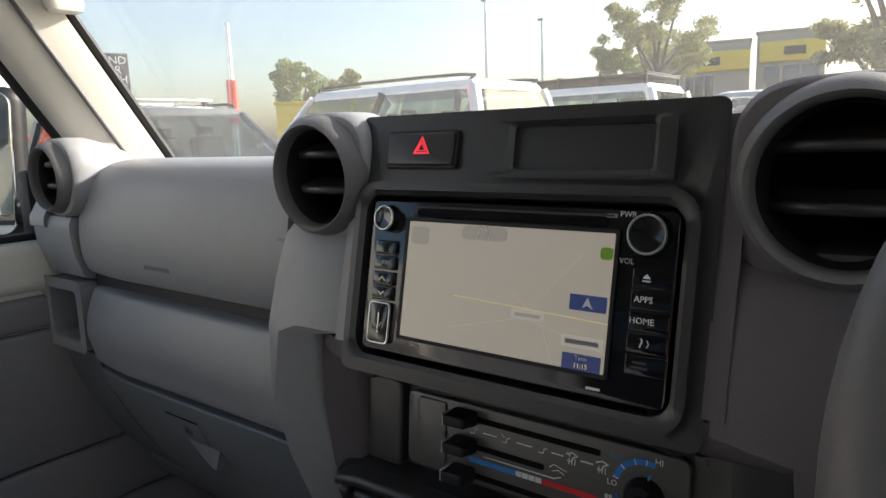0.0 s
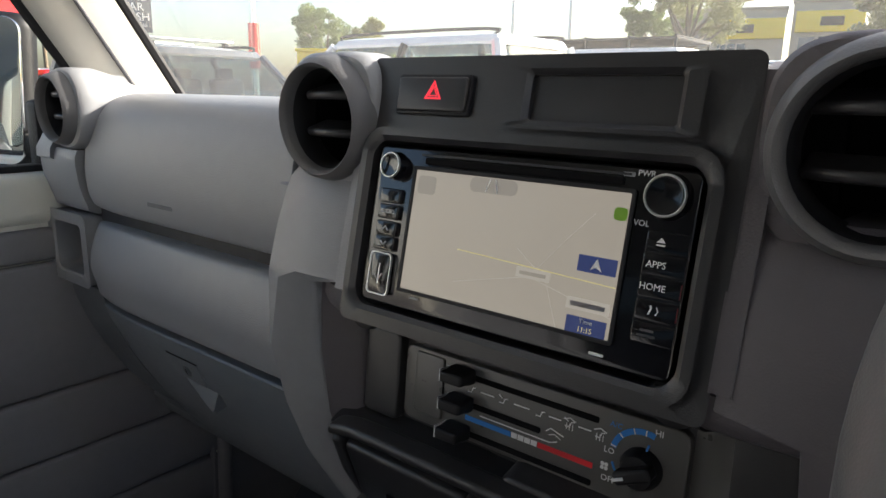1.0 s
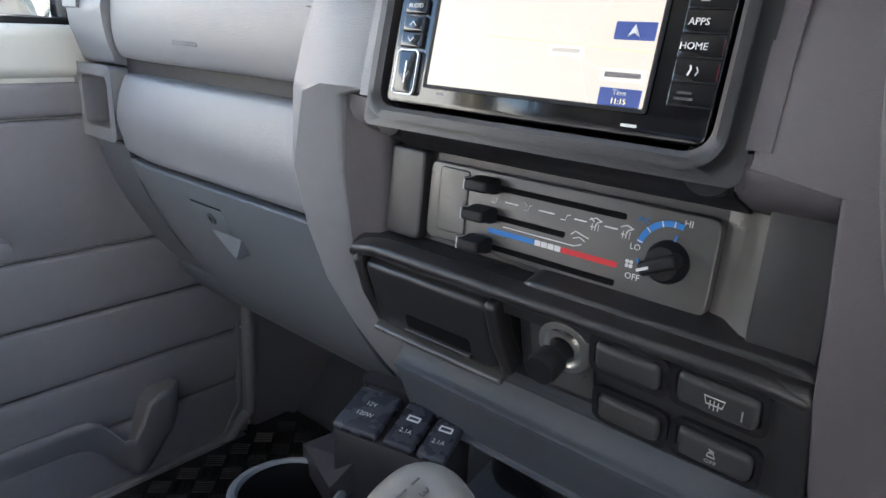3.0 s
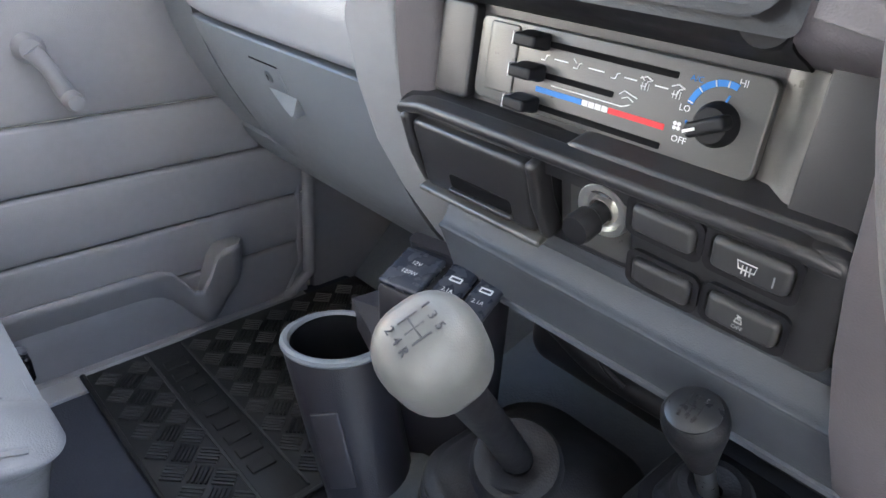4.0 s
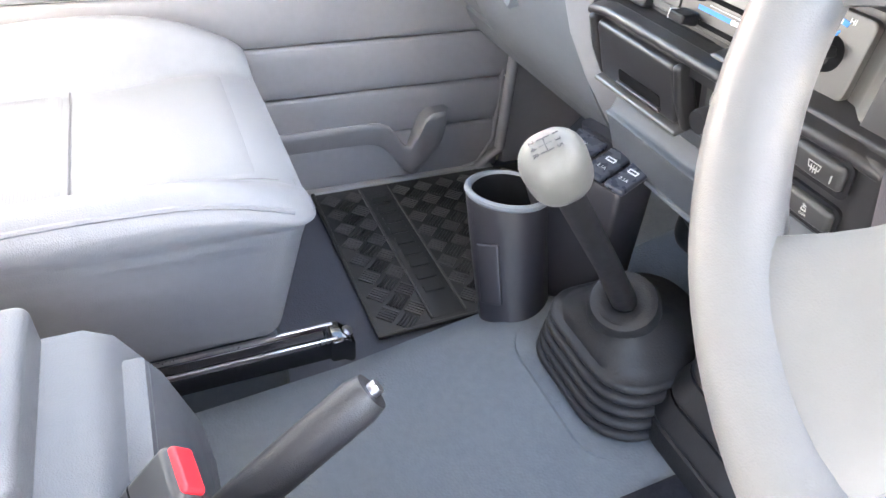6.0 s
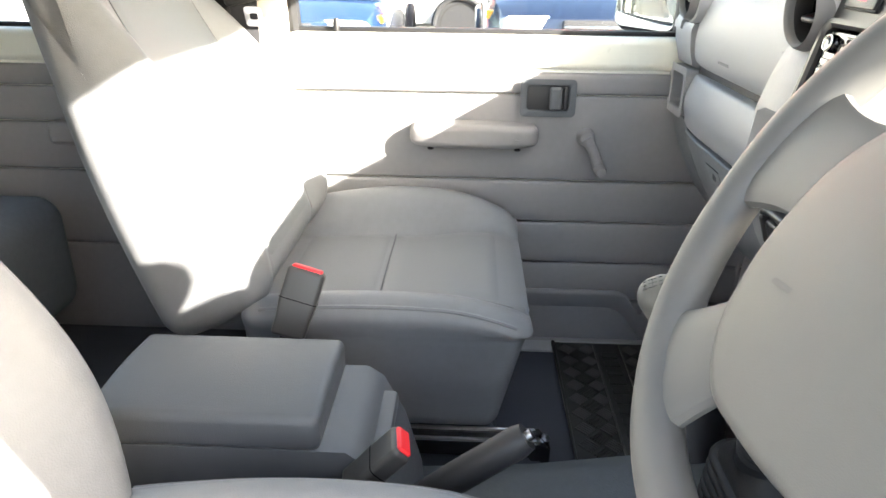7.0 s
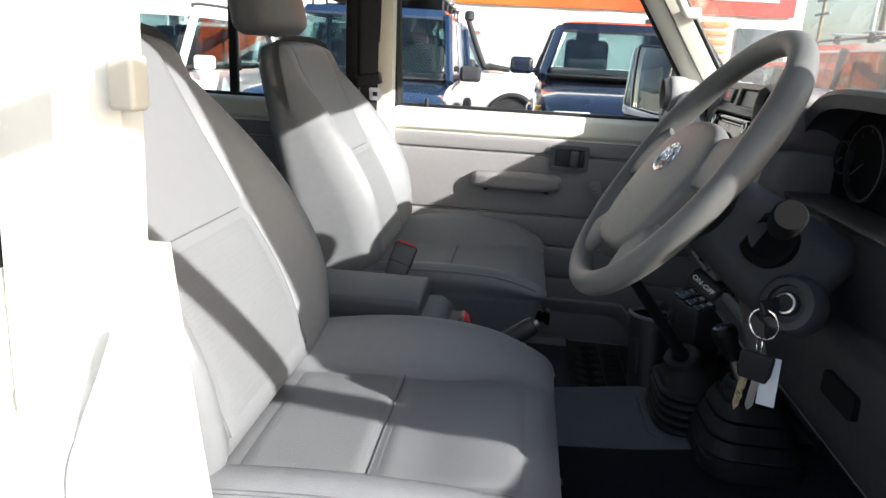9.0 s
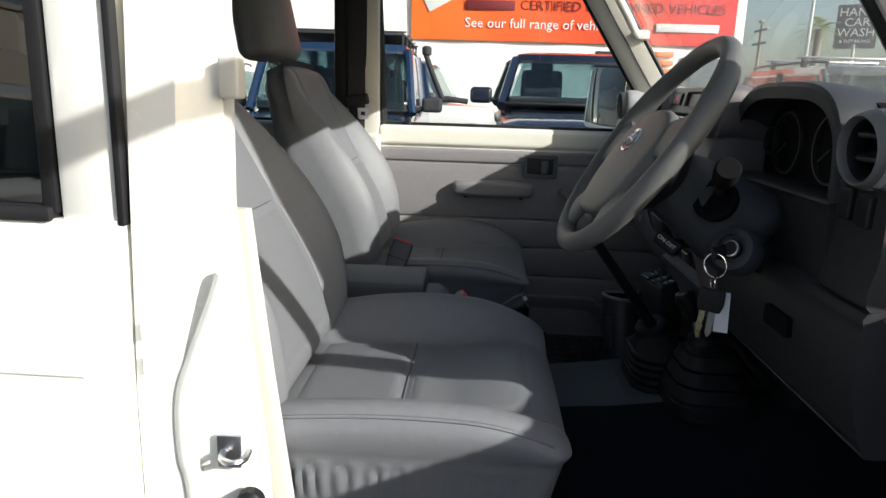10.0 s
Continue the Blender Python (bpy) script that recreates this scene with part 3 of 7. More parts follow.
part("tongue_blade", frame_slab(bmesh.new(), [(x, z) for x, z in rrect(0.03, 0.034, 0.005)], [(x, z) for x, z in rrect(0.014, 0.012, 0.003)], 0, 0.0022, Matrix.Translation((-0.592, -0.735, 1.268)) @ pose(0, 0, 0, 20, 0, 90), 0.0004), M["steel"], tg, "steel belt tongue with a square hole")

# passenger rear door, seen behind the seats
rd = at_base("door_2", -0.68, -1.2, 0.6, "closed rear passenger door with grey trim and cream sill", "car door", kind="structure")
part("door_shell", box(bmesh.new(), -0.76, -0.672, -1.75, -0.79, 0.56, 1.2, 0.01), M["paint"], rd)
for z0, z1 in ((0.585, 0.8), (0.8, 0.962), (0.962, 1.06), (1.06, 1.13), (1.13, 1.172)):
    part("trim_band", door_panel(z0, z1, -1.72, -0.80), M["trim"], rd)
part("armrest", pillow(bmesh.new(), 0.025, 0.12, 0.022, 0.012, (3, 10, 3), None, Matrix.Translation((-0.645, -1.05, 1.045))), M["trim"], rd)
part("door_sill", pillow(bmesh.new(), 0.045, 0.48, 0.03, 0.014, (3, 10, 3), None, Matrix.Translation((-0.706, -1.27, 1.206))), M["paint"], rd)
part("window_channel", box(bmesh.new(), -0.716, -0.69, -1.74, -0.8, 1.232, 1.244, 0.003), M["rubber"], rd)
part("window_bar", box(bmesh.new(), -0.712, -0.694, -1.18, -1.155, 1.24, 1.72, 0.004), M["rubber"], rd)
bm = bmesh.new()
bm.faces.new([bm.verts.new(p) for p in ((-0.704, -1.74, 1.235), (-0.704, -0.8, 1.235), (-0.675, -0.8, 1.70), (-0.675, -1.74, 1.70))])
g = part("window_glass", bm, M["glass"], rd)
g.visible_shadow = False

# back of the cab
back = at_base("wall_back", 0, -1.95, 0.6, "grey rear wall of the cab below the back window", "wall", kind="structure")
part("panel", box(bmesh.new(), -0.68, 0.68, -2.0, -1.92, 0.56, 1.25, 0.01), M["trim"], back)
for sx in (-1, 1):
    part("corner_post", box(bmesh.new(), *sorted((sx * 0.6, sx * 0.7)), -2.0, -1.75, 1.2, 1.78, 0.015), M["liner"], back)

# unseen upper back and tinted window, added to cut light from behind
part("window_header", box(bmesh.new(), -0.6, 0.6, -2.0, -1.94, 1.64, 1.76, 0.015), M["liner"], back)
part("window_seal", frame_slab(bmesh.new(), rrect(1.2, 0.42, 0.05), rrect(1.15, 0.37, 0.04), -0.012, 0.012, Matrix.Translation((0, -1.97, 1.445)), 0.003), M["rubber"], back)
part("rear_glass", slab(bmesh.new(), rrect(1.17, 0.39, 0.045), -0.002, 0.002, Matrix.Translation((0, -1.97, 1.445))), M["tinted"], back, "dark tinted back window")

# driver's side: centre post, rear door and rocker, all painted white
side = at_base("door_3", 0.72, -1.2, 0.5, "closed white rear door on the driver's side", "car door", kind="structure")
bm = bmesh.new()
loops = []
for z, x in ((0.52, 0.72), (0.8, 0.735), (1.02, 0.735), (1.04, 0.732), (1.16, 0.728), (1.195, 0.715)):
    loops.append([Vector(p) for p in ((x, -1.75, z), (x, -0.80, z), (x, -0.768, z), (x - 0.004, -0.757, z), (x - 0.05, -0.757, z), (x - 0.05, -1.75, z))])
loft(bm, loops)
part("door_skin", bm, M["body"], side, sharp=30)
part("body_crease", T([(0.7335, -1.75, 1.032), (0.7335, -0.80, 1.030)], 0.003, seg=8), M["body"], side)
bm = bmesh.new()
box(bm, 0.66, 0.712, -0.825, -0.762, 1.19, 1.74, 0.008)
part("window_frame", bm, M["body"], side)
part("frame_seal", box(bmesh.new(), 0.695, 0.714, -0.842, -0.826, 1.2, 1.72, 0.003), M["rubber"], side)
part("sill_seal", box(bmesh.new(), 0.695, 0.722, -1.75, -0.83, 1.192, 1.208, 0.004), M["rubber"], side)
bm = bmesh.new()
bm.faces.new([bm.verts.new(p) for p in ((0.703, -1.75, 1.2), (0.703, -0.83, 1.2), (0.68, -0.83, 1.72), (0.68, -1.75, 1.72))])
part("window_glass", bm, M["tinted"], side)
for z in (1.078, 1.039):
    part("hinge_pin", LA([(0.0035, -0.009), (0.0035, 0.009), (0, 0.0095)], Matrix.Translation((0.718, -0.7415, z)), 12), M["body"], side)

dpost = at_base("trim_post_driver", 0.7, -0.69, 0.5, "white painted centre post with door striker", "pillar", kind="structure")
bm = bmesh.new()
loops = []
for z, yb, ye, xo in ((0.50, -0.755, -0.615, 0.715), (0.9, -0.755, -0.63, 0.715), (1.0, -0.755, -0.64, 0.715), (1.1, -0.752, -0.65, 0.713), (1.21, -0.75, -0.66, 0.71), (1.4, -0.75, -0.662, 0.695), (1.76, -0.75, -0.672, 0.67)):
    loops.append([Vector(p) for p in ((xo, yb, z), (xo, yb + 0.05, z), (xo - 0.012, yb + 0.062, z), (xo - 0.02, ye - 0.01, z), (xo - 0.028, ye, z), (xo - 0.06, ye, z), (xo - 0.07, ye - 0.02, z), (xo - 0.07, yb, z))])
loft(bm, loops)
part("post_skin", bm, M["body"], dpost, sharp=25)
part("aperture_bead", T(smooth_line([(0.703, -0.655, 1.14), (0.707, -0.668, 1.1), (0.709, -0.688, 1.05), (0.71, -0.704, 1.0), (0.71, -0.705, 0.93), (0.71, -0.697, 0.87), (0.71, -0.69, 0.55)], 5), 0.011, seg=12), M["body"], dpost)
part("anchor_block", pillow(bmesh.new(), 0.012, 0.011, 0.021, 0.004, (2, 2, 2), None, Matrix.Translation((0.682, -0.648, 1.343))), M["liner"], dpost)
part("gap_seal", box(bmesh.new(), 0.70, 0.716, -0.762, -0.754, 1.19, 1.74, 0.002), M["rubber"], dpost)
part("post_cover", loft(bmesh.new(), [[Vector((x, ye - 0.04, z)), Vector((x, ye - 0.006, z)), Vector((x - 0.005, ye, z)), Vector((x - 0.012, ye - 0.002, z)), Vector((x - 0.012, ye - 0.04, z))] for z, x, ye in ((0.52, 0.648, -0.585), (0.84, 0.648, -0.604), (1.0, 0.648, -0.624), (1.1, 0.646, -0.636), (1.2, 0.642, -0.648))]), M["liner"], dpost, "cream plastic post cover")
stk = part("striker_plate", box(bmesh.new(), 0.703, 0.709, -0.672, -0.645, 0.915, 0.955, 0.002), M["steel"], dpost, "bright zinc door striker plate")
part("striker_loop", T(smooth_line([(0.706, -0.665, 0.935), (0.725, -0.66, 0.936), (0.735, -0.645, 0.937), (0.725, -0.635, 0.937), (0.706, -0.636, 0.936)], 4), 0.004, seg=8), M["steel"], stk)
part("latch_bump", LA([(0.016, 0), (0.016, 0.012), (0.01, 0.018), (0, 0.019)], Matrix.Translation((0.705, -0.635, 0.875)) @ pose(0, 0, 0, 0, 90, 0), 20), M["rubber"], dpost, "round black rubber door buffer")
rocker = at_base("trim_rocker", 0.7, -0.2, 0.5, "white painted door sill with rubber edge", "trim", kind="structure")
part("rocker", box(bmesh.new(), 0.64, 0.735, -0.75, 0.4, 0.48, 0.595, 0.02), M["body"], rocker)
part("scuff_plate", box(bmesh.new(), 0.61, 0.69, -0.6, 0.25, 0.594, 0.604, 0.004), M["rubber"], rocker)

# ---- dashboard ----
dash = at_base("dashboard", 0, 0.15, 0.85, "grey moulded dashboard with round air vents", "dashboard")


def along(x0, x1, prof, n=10, shift=None, seg=4):
    """A bar of the (y, z) profile from x0 to x1."""
    line = smooth_line([(0, *p) for p in prof], seg)
    loops = []
    for x in np.linspace(x0, x1, n):
        loops.append([Vector((x, p.y + (shift(x) if shift else 0), p.z)) for p in line])
    return loft(bmesh.new(), loops)


# long tray under the windscreen
for x0, x1 in ((-0.66, 0.205), (0.545, 0.66)):
    part("dash_top", along(x0, x1, [(0.30, 1.27), (0.24, 1.318), (0.13, 1.326), (0.09, 1.321), (0.085, 1.28), (0.2, 1.22)], 14), M["dash"], dash)
part("dash_top_ledge", along(0.205, 0.545, [(0.30, 1.27), (0.26, 1.31), (0.18, 1.31), (0.18, 1.27)], 4, seg=1), M["dash_dark"], dash)
# passenger airbag lid
lid = lambda x: 0.01 * max(0, (-x - 0.47) / 0.1) ** 2
part("airbag_lid", along(-0.571, -0.205, [(0.09, 1.331), (0.055, 1.329), (0.03, 1.318), (0.016, 1.293), (0.008, 1.25), (0.012, 1.214), (0.03, 1.204), (0.1, 1.206)], 14, lid), M["dash"], dash)
part("lid_groove", along(-0.577, -0.2, [(0.034, 1.216), (0.034, 1.176), (0.09, 1.176), (0.09, 1.216)], 4, seg=1), M["dash_dark"], dash)
part("lower_pad", along(-0.571, -0.205, [(0.09, 1.188), (0.028, 1.189), (0.014, 1.179), (0.004, 1.145), (0.008, 1.118), (0.018, 1.098), (0.07, 1.09)], 14, lid), M["dash"], dash)
# glove box door, turned under; colour darkened for the shade down there
glove = part("glove_box_door", along(-0.566, -0.222, [(0.1, 1.085), (0.022, 1.094), (0.016, 1.084), (0.03, 1.05), (0.055, 1.0), (0.10, 0.93), (0.16, 0.87), (0.2, 0.855)], 14, lid), M["glove"], dash, "glove box door with shade in its blue-grey colour")
LG = Matrix.Translation((-0.402, 0.0275, 1.057)) @ pose(0, 0, 0, 22.4, 0, 0)
lt = part("latch_plate", slab(bmesh.new(), rrect(0.056, 0.03, 0.003), -0.0018, 0.01, LG, 0.001), M["glove"], glove, "glove box latch")
part("latch_slot", slab(bmesh.new(), [(x, z + 0.0158) for x, z in rrect(0.058, 0.0022, 0.0008)], -0.0016, 0.008, LG, 0.0003), M["void"], lt)
part("latch_lock", LA([(0.007, 0), (0.007, 0.0012), (0.0055, 0.002), (0, 0.002)], LG @ pose(0.002, -0.0014, 0.0, 90, 0, 0), 20), M["knee"], lt)
part("key_slot", slab(bmesh.new(), [(x + 0.002, z) for x, z in rrect(0.0014, 0.007, 0.0005)], -0.0038, -0.003, LG), M["void"], lt)
part("latch_pull", loft(bmesh.new(), [[LG @ Vector(p) for p in ((x, -0.001, -0.016), (x, -h, -0.018 - h * 0.9), (x, -h + 0.002, -0.0205 - h * 1.1), (x, 0.004, -0.022 - h * 1.1))] for x, h in ((-0.014, 0.0008), (0.006, 0.0055), (0.026, 0.0105), (0.042, 0.0135), (0.044, 0.0125))]), M["glove"], lt)
# under panel in the same shade-darkened colour
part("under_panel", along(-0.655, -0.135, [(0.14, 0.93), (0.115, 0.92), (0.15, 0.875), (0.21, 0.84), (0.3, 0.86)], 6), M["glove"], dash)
# dash ends with vent and cubby
def vent_head(x, y, z, r, hw, hz, power=2.6):
    """The rounded-square head of a vent, bored through for its barrel."""
    def sq(s, yy):
        out = []
        for k in range(56):
            t = 2 * math.pi * k / 56
            c, q = math.cos(t), math.sin(t)
            out.append(Vector((x + hw * s * math.copysign(abs(c) ** (2 / power), c), yy, z + hz * s * math.copysign(abs(q) ** (2 / power), q))))
        return out
    def ci(rr, yy):
        return [Vector((x + rr * math.cos(2 * math.pi * k / 56), yy, z + rr * math.sin(2 * math.pi * k / 56))) for k in range(56)]
    return loft(bmesh.new(), [ci(r * 0.95, y + 0.07), ci(r * 0.95, y + 0.004), sq(0.93, y + 0.005), sq(0.985, y + 0.009), sq(1.0, y + 0.018), sq(1.0, y + 0.035)] + [[p - Vector((0, 0, d)) for p in sq(k, y + e)] for k, e, d in ((0.96, 0.06, 0.006), (0.88, 0.09, 0.016), (0.78, 0.13, 0.032), (0.7, 0.16, 0.045))], cap=False)


for sx in (-1, 1):
    xs = sorted((sx * (0.576 if sx < 0 else 0.556), sx * 0.667))
    cx = -0.622 if sx < 0 else 0.612
    dy, zt = (0.0, 1.268) if sx < 0 else (0.03, 1.244)
    part("end_cap", along(xs[0], xs[1], [(0.2 + dy, zt + 0.002), (0.04 + dy, zt), (0.013 + dy, zt - 0.002), (0.012 + dy, 1.235), (0.018 + dy, 1.21), (0.03 + dy, 1.196), (0.1 + dy, 1.19)], 6), M["dash"], dash)
    bm = bmesh.new()
    cub = frame_slab(bm, [(cx + x, 1.153 + z) for x, z in rrect(0.096, 0.082, 0.01)], [(cx + x, 1.153 + z) for x, z in rrect(0.07, 0.058, 0.008)], 0.012 + dy, 0.08 + dy)
    part("cubby_frame", cub, M["dash"], dash)
    # black plate at the back of the cubby paints its inner shade
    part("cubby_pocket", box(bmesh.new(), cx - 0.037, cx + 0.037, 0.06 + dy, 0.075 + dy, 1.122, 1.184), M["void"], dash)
    # skirt below the cubby, shade likewise in its colour
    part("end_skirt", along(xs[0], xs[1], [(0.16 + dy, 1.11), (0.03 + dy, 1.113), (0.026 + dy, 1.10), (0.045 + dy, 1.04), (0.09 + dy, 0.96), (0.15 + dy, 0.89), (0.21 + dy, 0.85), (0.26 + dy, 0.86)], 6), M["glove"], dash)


def vent(x, y, z, r, turn=0.0, tip=0.0):
    """A round air outlet: thick tapered ring, deep dark throat, two curved slats."""
    m = Matrix.Translation((x, y, z)) @ pose(0, 0, 0, tip, 0, turn) @ pose(0, 0, 0, 90, 0, 0)
    ring = part("air_vent", LA([(r * 0.80, -0.004), (r * 0.815, 0.004), (r * 0.84, 0.0075), (r * 0.88, 0.009), (r * 0.95, 0.0055), (r * 1.01, -0.003), (r * 1.045, -0.016), (r * 1.05, -0.03), (r * 0.93, -0.03), (r * 0.8, -0.02)], m, 56), M["vent"], dash, "round dark plastic air vent")
    # throat coloured near-black for the dark inside the vent
    part("throat", LA([(0, -0.058), (r * 0.79, -0.058), (r * 0.79, -0.006), (r * 0.805, -0.006), (r * 0.805, -0.06), (0, -0.06)], m, 40), M["void"], ring)
    part("inner_ring", LA([(r * 0.80, -0.02), (r * 0.80, -0.001), (r * 0.775, -0.003), (r * 0.75, -0.012), (r * 0.76, -0.02)], m, 40), M["black"], ring)
    for v in (-0.26, 0.34):
        half = r * 0.75 * math.sqrt(1 - v * v)
        def f(a, b, c, half=half):
            return (a, b + 0.004 * (1 - (a / half) ** 2), c - 0.012 * (a / half) ** 2)
        part("slat", pillow(bmesh.new(), half, 0.003, 0.011, 0.0025, (12, 1, 3), f, m @ Matrix.Translation((0, v * r, -0.01)) @ pose(0, 0, 0, 14, 0, 0)), M["centre"], ring)
    return ring


# vents sit on bulged columns
def column(sx):
    bm = bmesh.new()
    loops = []
    low = ((1.2, -0.0175, 0.1225, 0.216), (1.194, -0.018, 0.159, 0.216), (1.15, -0.018, 0.163, 0.217), (1.1, -0.01, 0.165, 0.218), (1.05, 0.004, 0.169, 0.22), (1.0, 0.016, 0.178, 0.225), (0.96, 0.03, 0.187, 0.23), (0.945, 0.045, 0.19, 0.23)) if sx > 0 else ((1.212, -0.015, 0.1225, 0.216), (1.205, -0.0165, 0.157, 0.216), (1.15, -0.018, 0.161, 0.216), (1.1, -0.006, 0.16, 0.216), (1.05, 0.012, 0.15, 0.214), (1.0, 0.04, 0.138, 0.21), (0.95, 0.075, 0.136, 0.206), (0.9, 0.12, 0.135, 0.2))
    for z, y, a, b in ((1.286, 0.014, 0.1215, 0.208), (1.276, 0.004, 0.1215, 0.211), (1.264, -0.001, 0.1215, 0.212), (1.24, -0.0085, 0.1215, 0.214)) + low:
        a, b = sx * a, sx * b
        c = 0.0 if sx > 0 or z > 1.21 else 0.006 if z > 1.2 else 0.014          # inner side turned towards the recess
        n = [Vector((a, 0.16, z)), Vector((a, y + 0.003 + c, z)), Vector((a + sx * 0.0008, y + 0.001 + c, z)), Vector((a + sx * 0.003, y + c * 0.92, z)), Vector((a * 0.5 + b * 0.5 if sx > 0 or z > 1.16 else a * 0.36 + b * 0.64, y - 0.002, z)), Vector((b - sx * 0.012, y + 0.003, z)), Vector((b - sx * 0.004, y + 0.012, z)), Vector((b, y + 0.03, z)), Vector((b, 0.16, z))]
        loops.append(n)
    return loft(bm, loops)


part("vent_column", column(-1), M["dash"], dash)
# right column takes the darkened dash colour, its shade painted in
part("vent_column", column(1), M["dash_shaded"], dash)
for x, y, z, r, hw, hz, turn, tip in ((-0.154, 0.0, 1.3185, 0.042, 0.044, 0.045, 0, 2), (0.1715, 0.0, 1.3175, 0.0455, 0.05, 0.048, 0, 2), (-0.59, 0.004, 1.313, 0.039, 0.046, 0.044, 0, 2), (0.606, 0.03, 1.287, 0.043, 0.055, 0.046, 3, 3)):
    part("vent_head", vent_head(x, y, z, r, hw, hz, 3.6 if abs(x) < 0.3 else 2.6), M["dash_shaded"] if x == 0.1715 else M["dash"], dash)
    vent(x, y, z, r, turn, tip)
part("column_shoulder", along(-0.215, -0.19, [(0.2, 1.34), (0.06, 1.34), (0.035, 1.32), (0.02, 1.28), (0.02, 1.26), (0.2, 1.26)], 3), M["dash"], dash)
part("end_shoulder", along(-0.668, -0.63, [(0.2, 1.3), (0.09, 1.318), (0.04, 1.325), (0.02, 1.29), (0.02, 1.25), (0.2, 1.25)], 3), M["dash"], dash)
for x0, x1, k in ((-0.128, -0.1198, "dash"), (0.1195, 0.13, "dash_shaded")):
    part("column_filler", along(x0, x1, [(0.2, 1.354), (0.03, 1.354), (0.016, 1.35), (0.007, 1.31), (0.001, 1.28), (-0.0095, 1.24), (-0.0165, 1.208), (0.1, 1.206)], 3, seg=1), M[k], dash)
part("emboss_bar", slab(bmesh.new(), rrect(0.044, 0.004, 0.001), 0.0, 0.004, Matrix.Translation((-0.398, 0.0082, 1.228)) @ pose(0, 0, 0, -4, 0, 0)), M["knee"], dash)

# centre fascia round the head unit, leaning back
HU = pose(0, 0.0055, 1.29, -12.2, 0, 0)
bm = bmesh.new()
outer = [(x - 0.0002, z - 0.0165) for x, z in rrect(0.2385, 0.169, 0.006, 6)]
inner = [(x - 0.001, z - 0.0365) for x, z in rrect(0.218, 0.112, 0.014, 6)]
frame_slab(bm, outer, inner, -0.0035, 0.04, HU, 0.0015)
fascia = part("centre_fascia", bm, M["centre"], dash, "charcoal plastic centre fascia")
rim_o = [(x - 0.001, z - 0.0365) for x, z in rrect(0.222, 0.116, 0.017, 6)]
rim_i = [(x - 0.001, z - 0.0365) for x, z in rrect(0.212, 0.106, 0.012, 6)]
part("opening_rim", frame_slab(bmesh.new(), rim_o, rim_i, -0.0095, 0.01, HU, 0.003), M["centre"], fascia)
part("fascia_apron", loft(bmesh.new(), [[Vector((x, y, z)) for y, z in ((-0.0125, 1.2), (-0.0135, 1.192), (-0.0105, 1.186), (-0.002, 1.1815), (0.012, 1.176), (0.02, 1.172), (0.05, 1.172), (0.05, 1.2))] for x in np.linspace(-0.1165, 0.1165, 5)]), M["black"], dash)
# undersides of both columns, their shade put into the colour
for x0, x1, e in ((-0.1575, -0.1167, 0.0155), (0.1665, 0.1167, 0.0)):
    part("column_underside", loft(bmesh.new(), [[Vector((x0 + (x1 - x0) * k, y + e * (1 - k) ** 1.5 * (y < 0.04), z)) for y, z in ((-0.0145, 1.206), (-0.0155, 1.196), (-0.0125, 1.189), (-0.003, 1.1835), (0.011, 1.178), (0.02, 1.174), (0.05, 1.174), (0.05, 1.206))] for k in (0, 0.2, 0.4, 0.6, 0.8, 1)]), M["dash_shaded"], dash)
for sx in (-1, 1):
    part("apron_corner", LA([(0, -0.001), (0.0125, -0.001), (0.014, 0.003), (0.0145, 0.012), (0.0145, 0.05), (0, 0.05)], Matrix.Translation((sx * 0.104, -0.0125, 1.1965)) @ pose(0, 0, 0, -90, 0, 0), 28), M["black"], dash)
part("fascia_top", along(-0.1195, 0.119, [(0.2, 1.325), (0.06, 1.35), (0.03, 1.352), (0.02, 1.346), (0.025, 1.335)], 8), M["centre"], dash)
# black block added behind the fascia so gaps look shaded
part("core_shade_block", box(bmesh.new(), -0.135, 0.15, 0.045, 0.2, 1.0, 1.34), M["void"], dash)
# hazard switch and clock
hz = at_base("hazard_switch", -0.058, 0.0, 1.32, "black hazard light switch with a red triangle", "switch")
part("bezel", slab(bmesh.new(), [(x - 0.0655, z + 0.046) for x, z in rrect(0.057, 0.0245, 0.002)], -0.0065, 0.0, HU, 0.0008), M["black"], hz)
part("rocker", slab(bmesh.new(), [(x - 0.0655, z + 0.046) for x, z in rrect(0.053, 0.0205, 0.002)], -0.0085, -0.006, HU, 0.0012), M["centre"], hz)
for k, r in ((0, 0.0075), (1, 0.0042)):
    tri = [(-0.063 + r * math.sin(radians(a)), 0.0465 + r * math.cos(radians(a))) for a in (0, 120, 240)]
    tri2 = [(-0.063 + r * 0.72 * math.sin(radians(a)), 0.0465 + r * 0.72 * math.cos(radians(a))) for a in (0, 120, 240)]
    part("triangle", frame_slab(bmesh.new(), tri, tri2, -0.0091, -0.008, HU, 0.0001), M["redlit"], hz, "red warning triangle")
clock = at_base("clock", 0.045, 0.0, 1.32, "blank dark clock display in a recessed bezel", "clock")
part("bezel", frame_slab(bmesh.new(), [(x + 0.043, z + 0.0455) for x, z in rrect(0.104, 0.0295, 0.003)], [(x + 0.045, z + 0.0455) for x, z in rrect(0.082, 0.0245, 0.002)], -0.0095, 0.005, HU, 0.0028), M["centre"], clock)
part("display", slab(bmesh.new(), [(x + 0.045, z + 0.0455) for x, z in rrect(0.083, 0.0255, 0.002)], -0.0015, 0.004, HU), M["heater"], clock)
for i in range(4):
    part("button_dot", LA([(0.0012, 0), (0.0012, 0.0006), (0, 0.0008)], HU @ pose(0.03 + i * 0.0095, -0.0015, 0.043, 90, 0, 0), 10), M["dash"], clock)

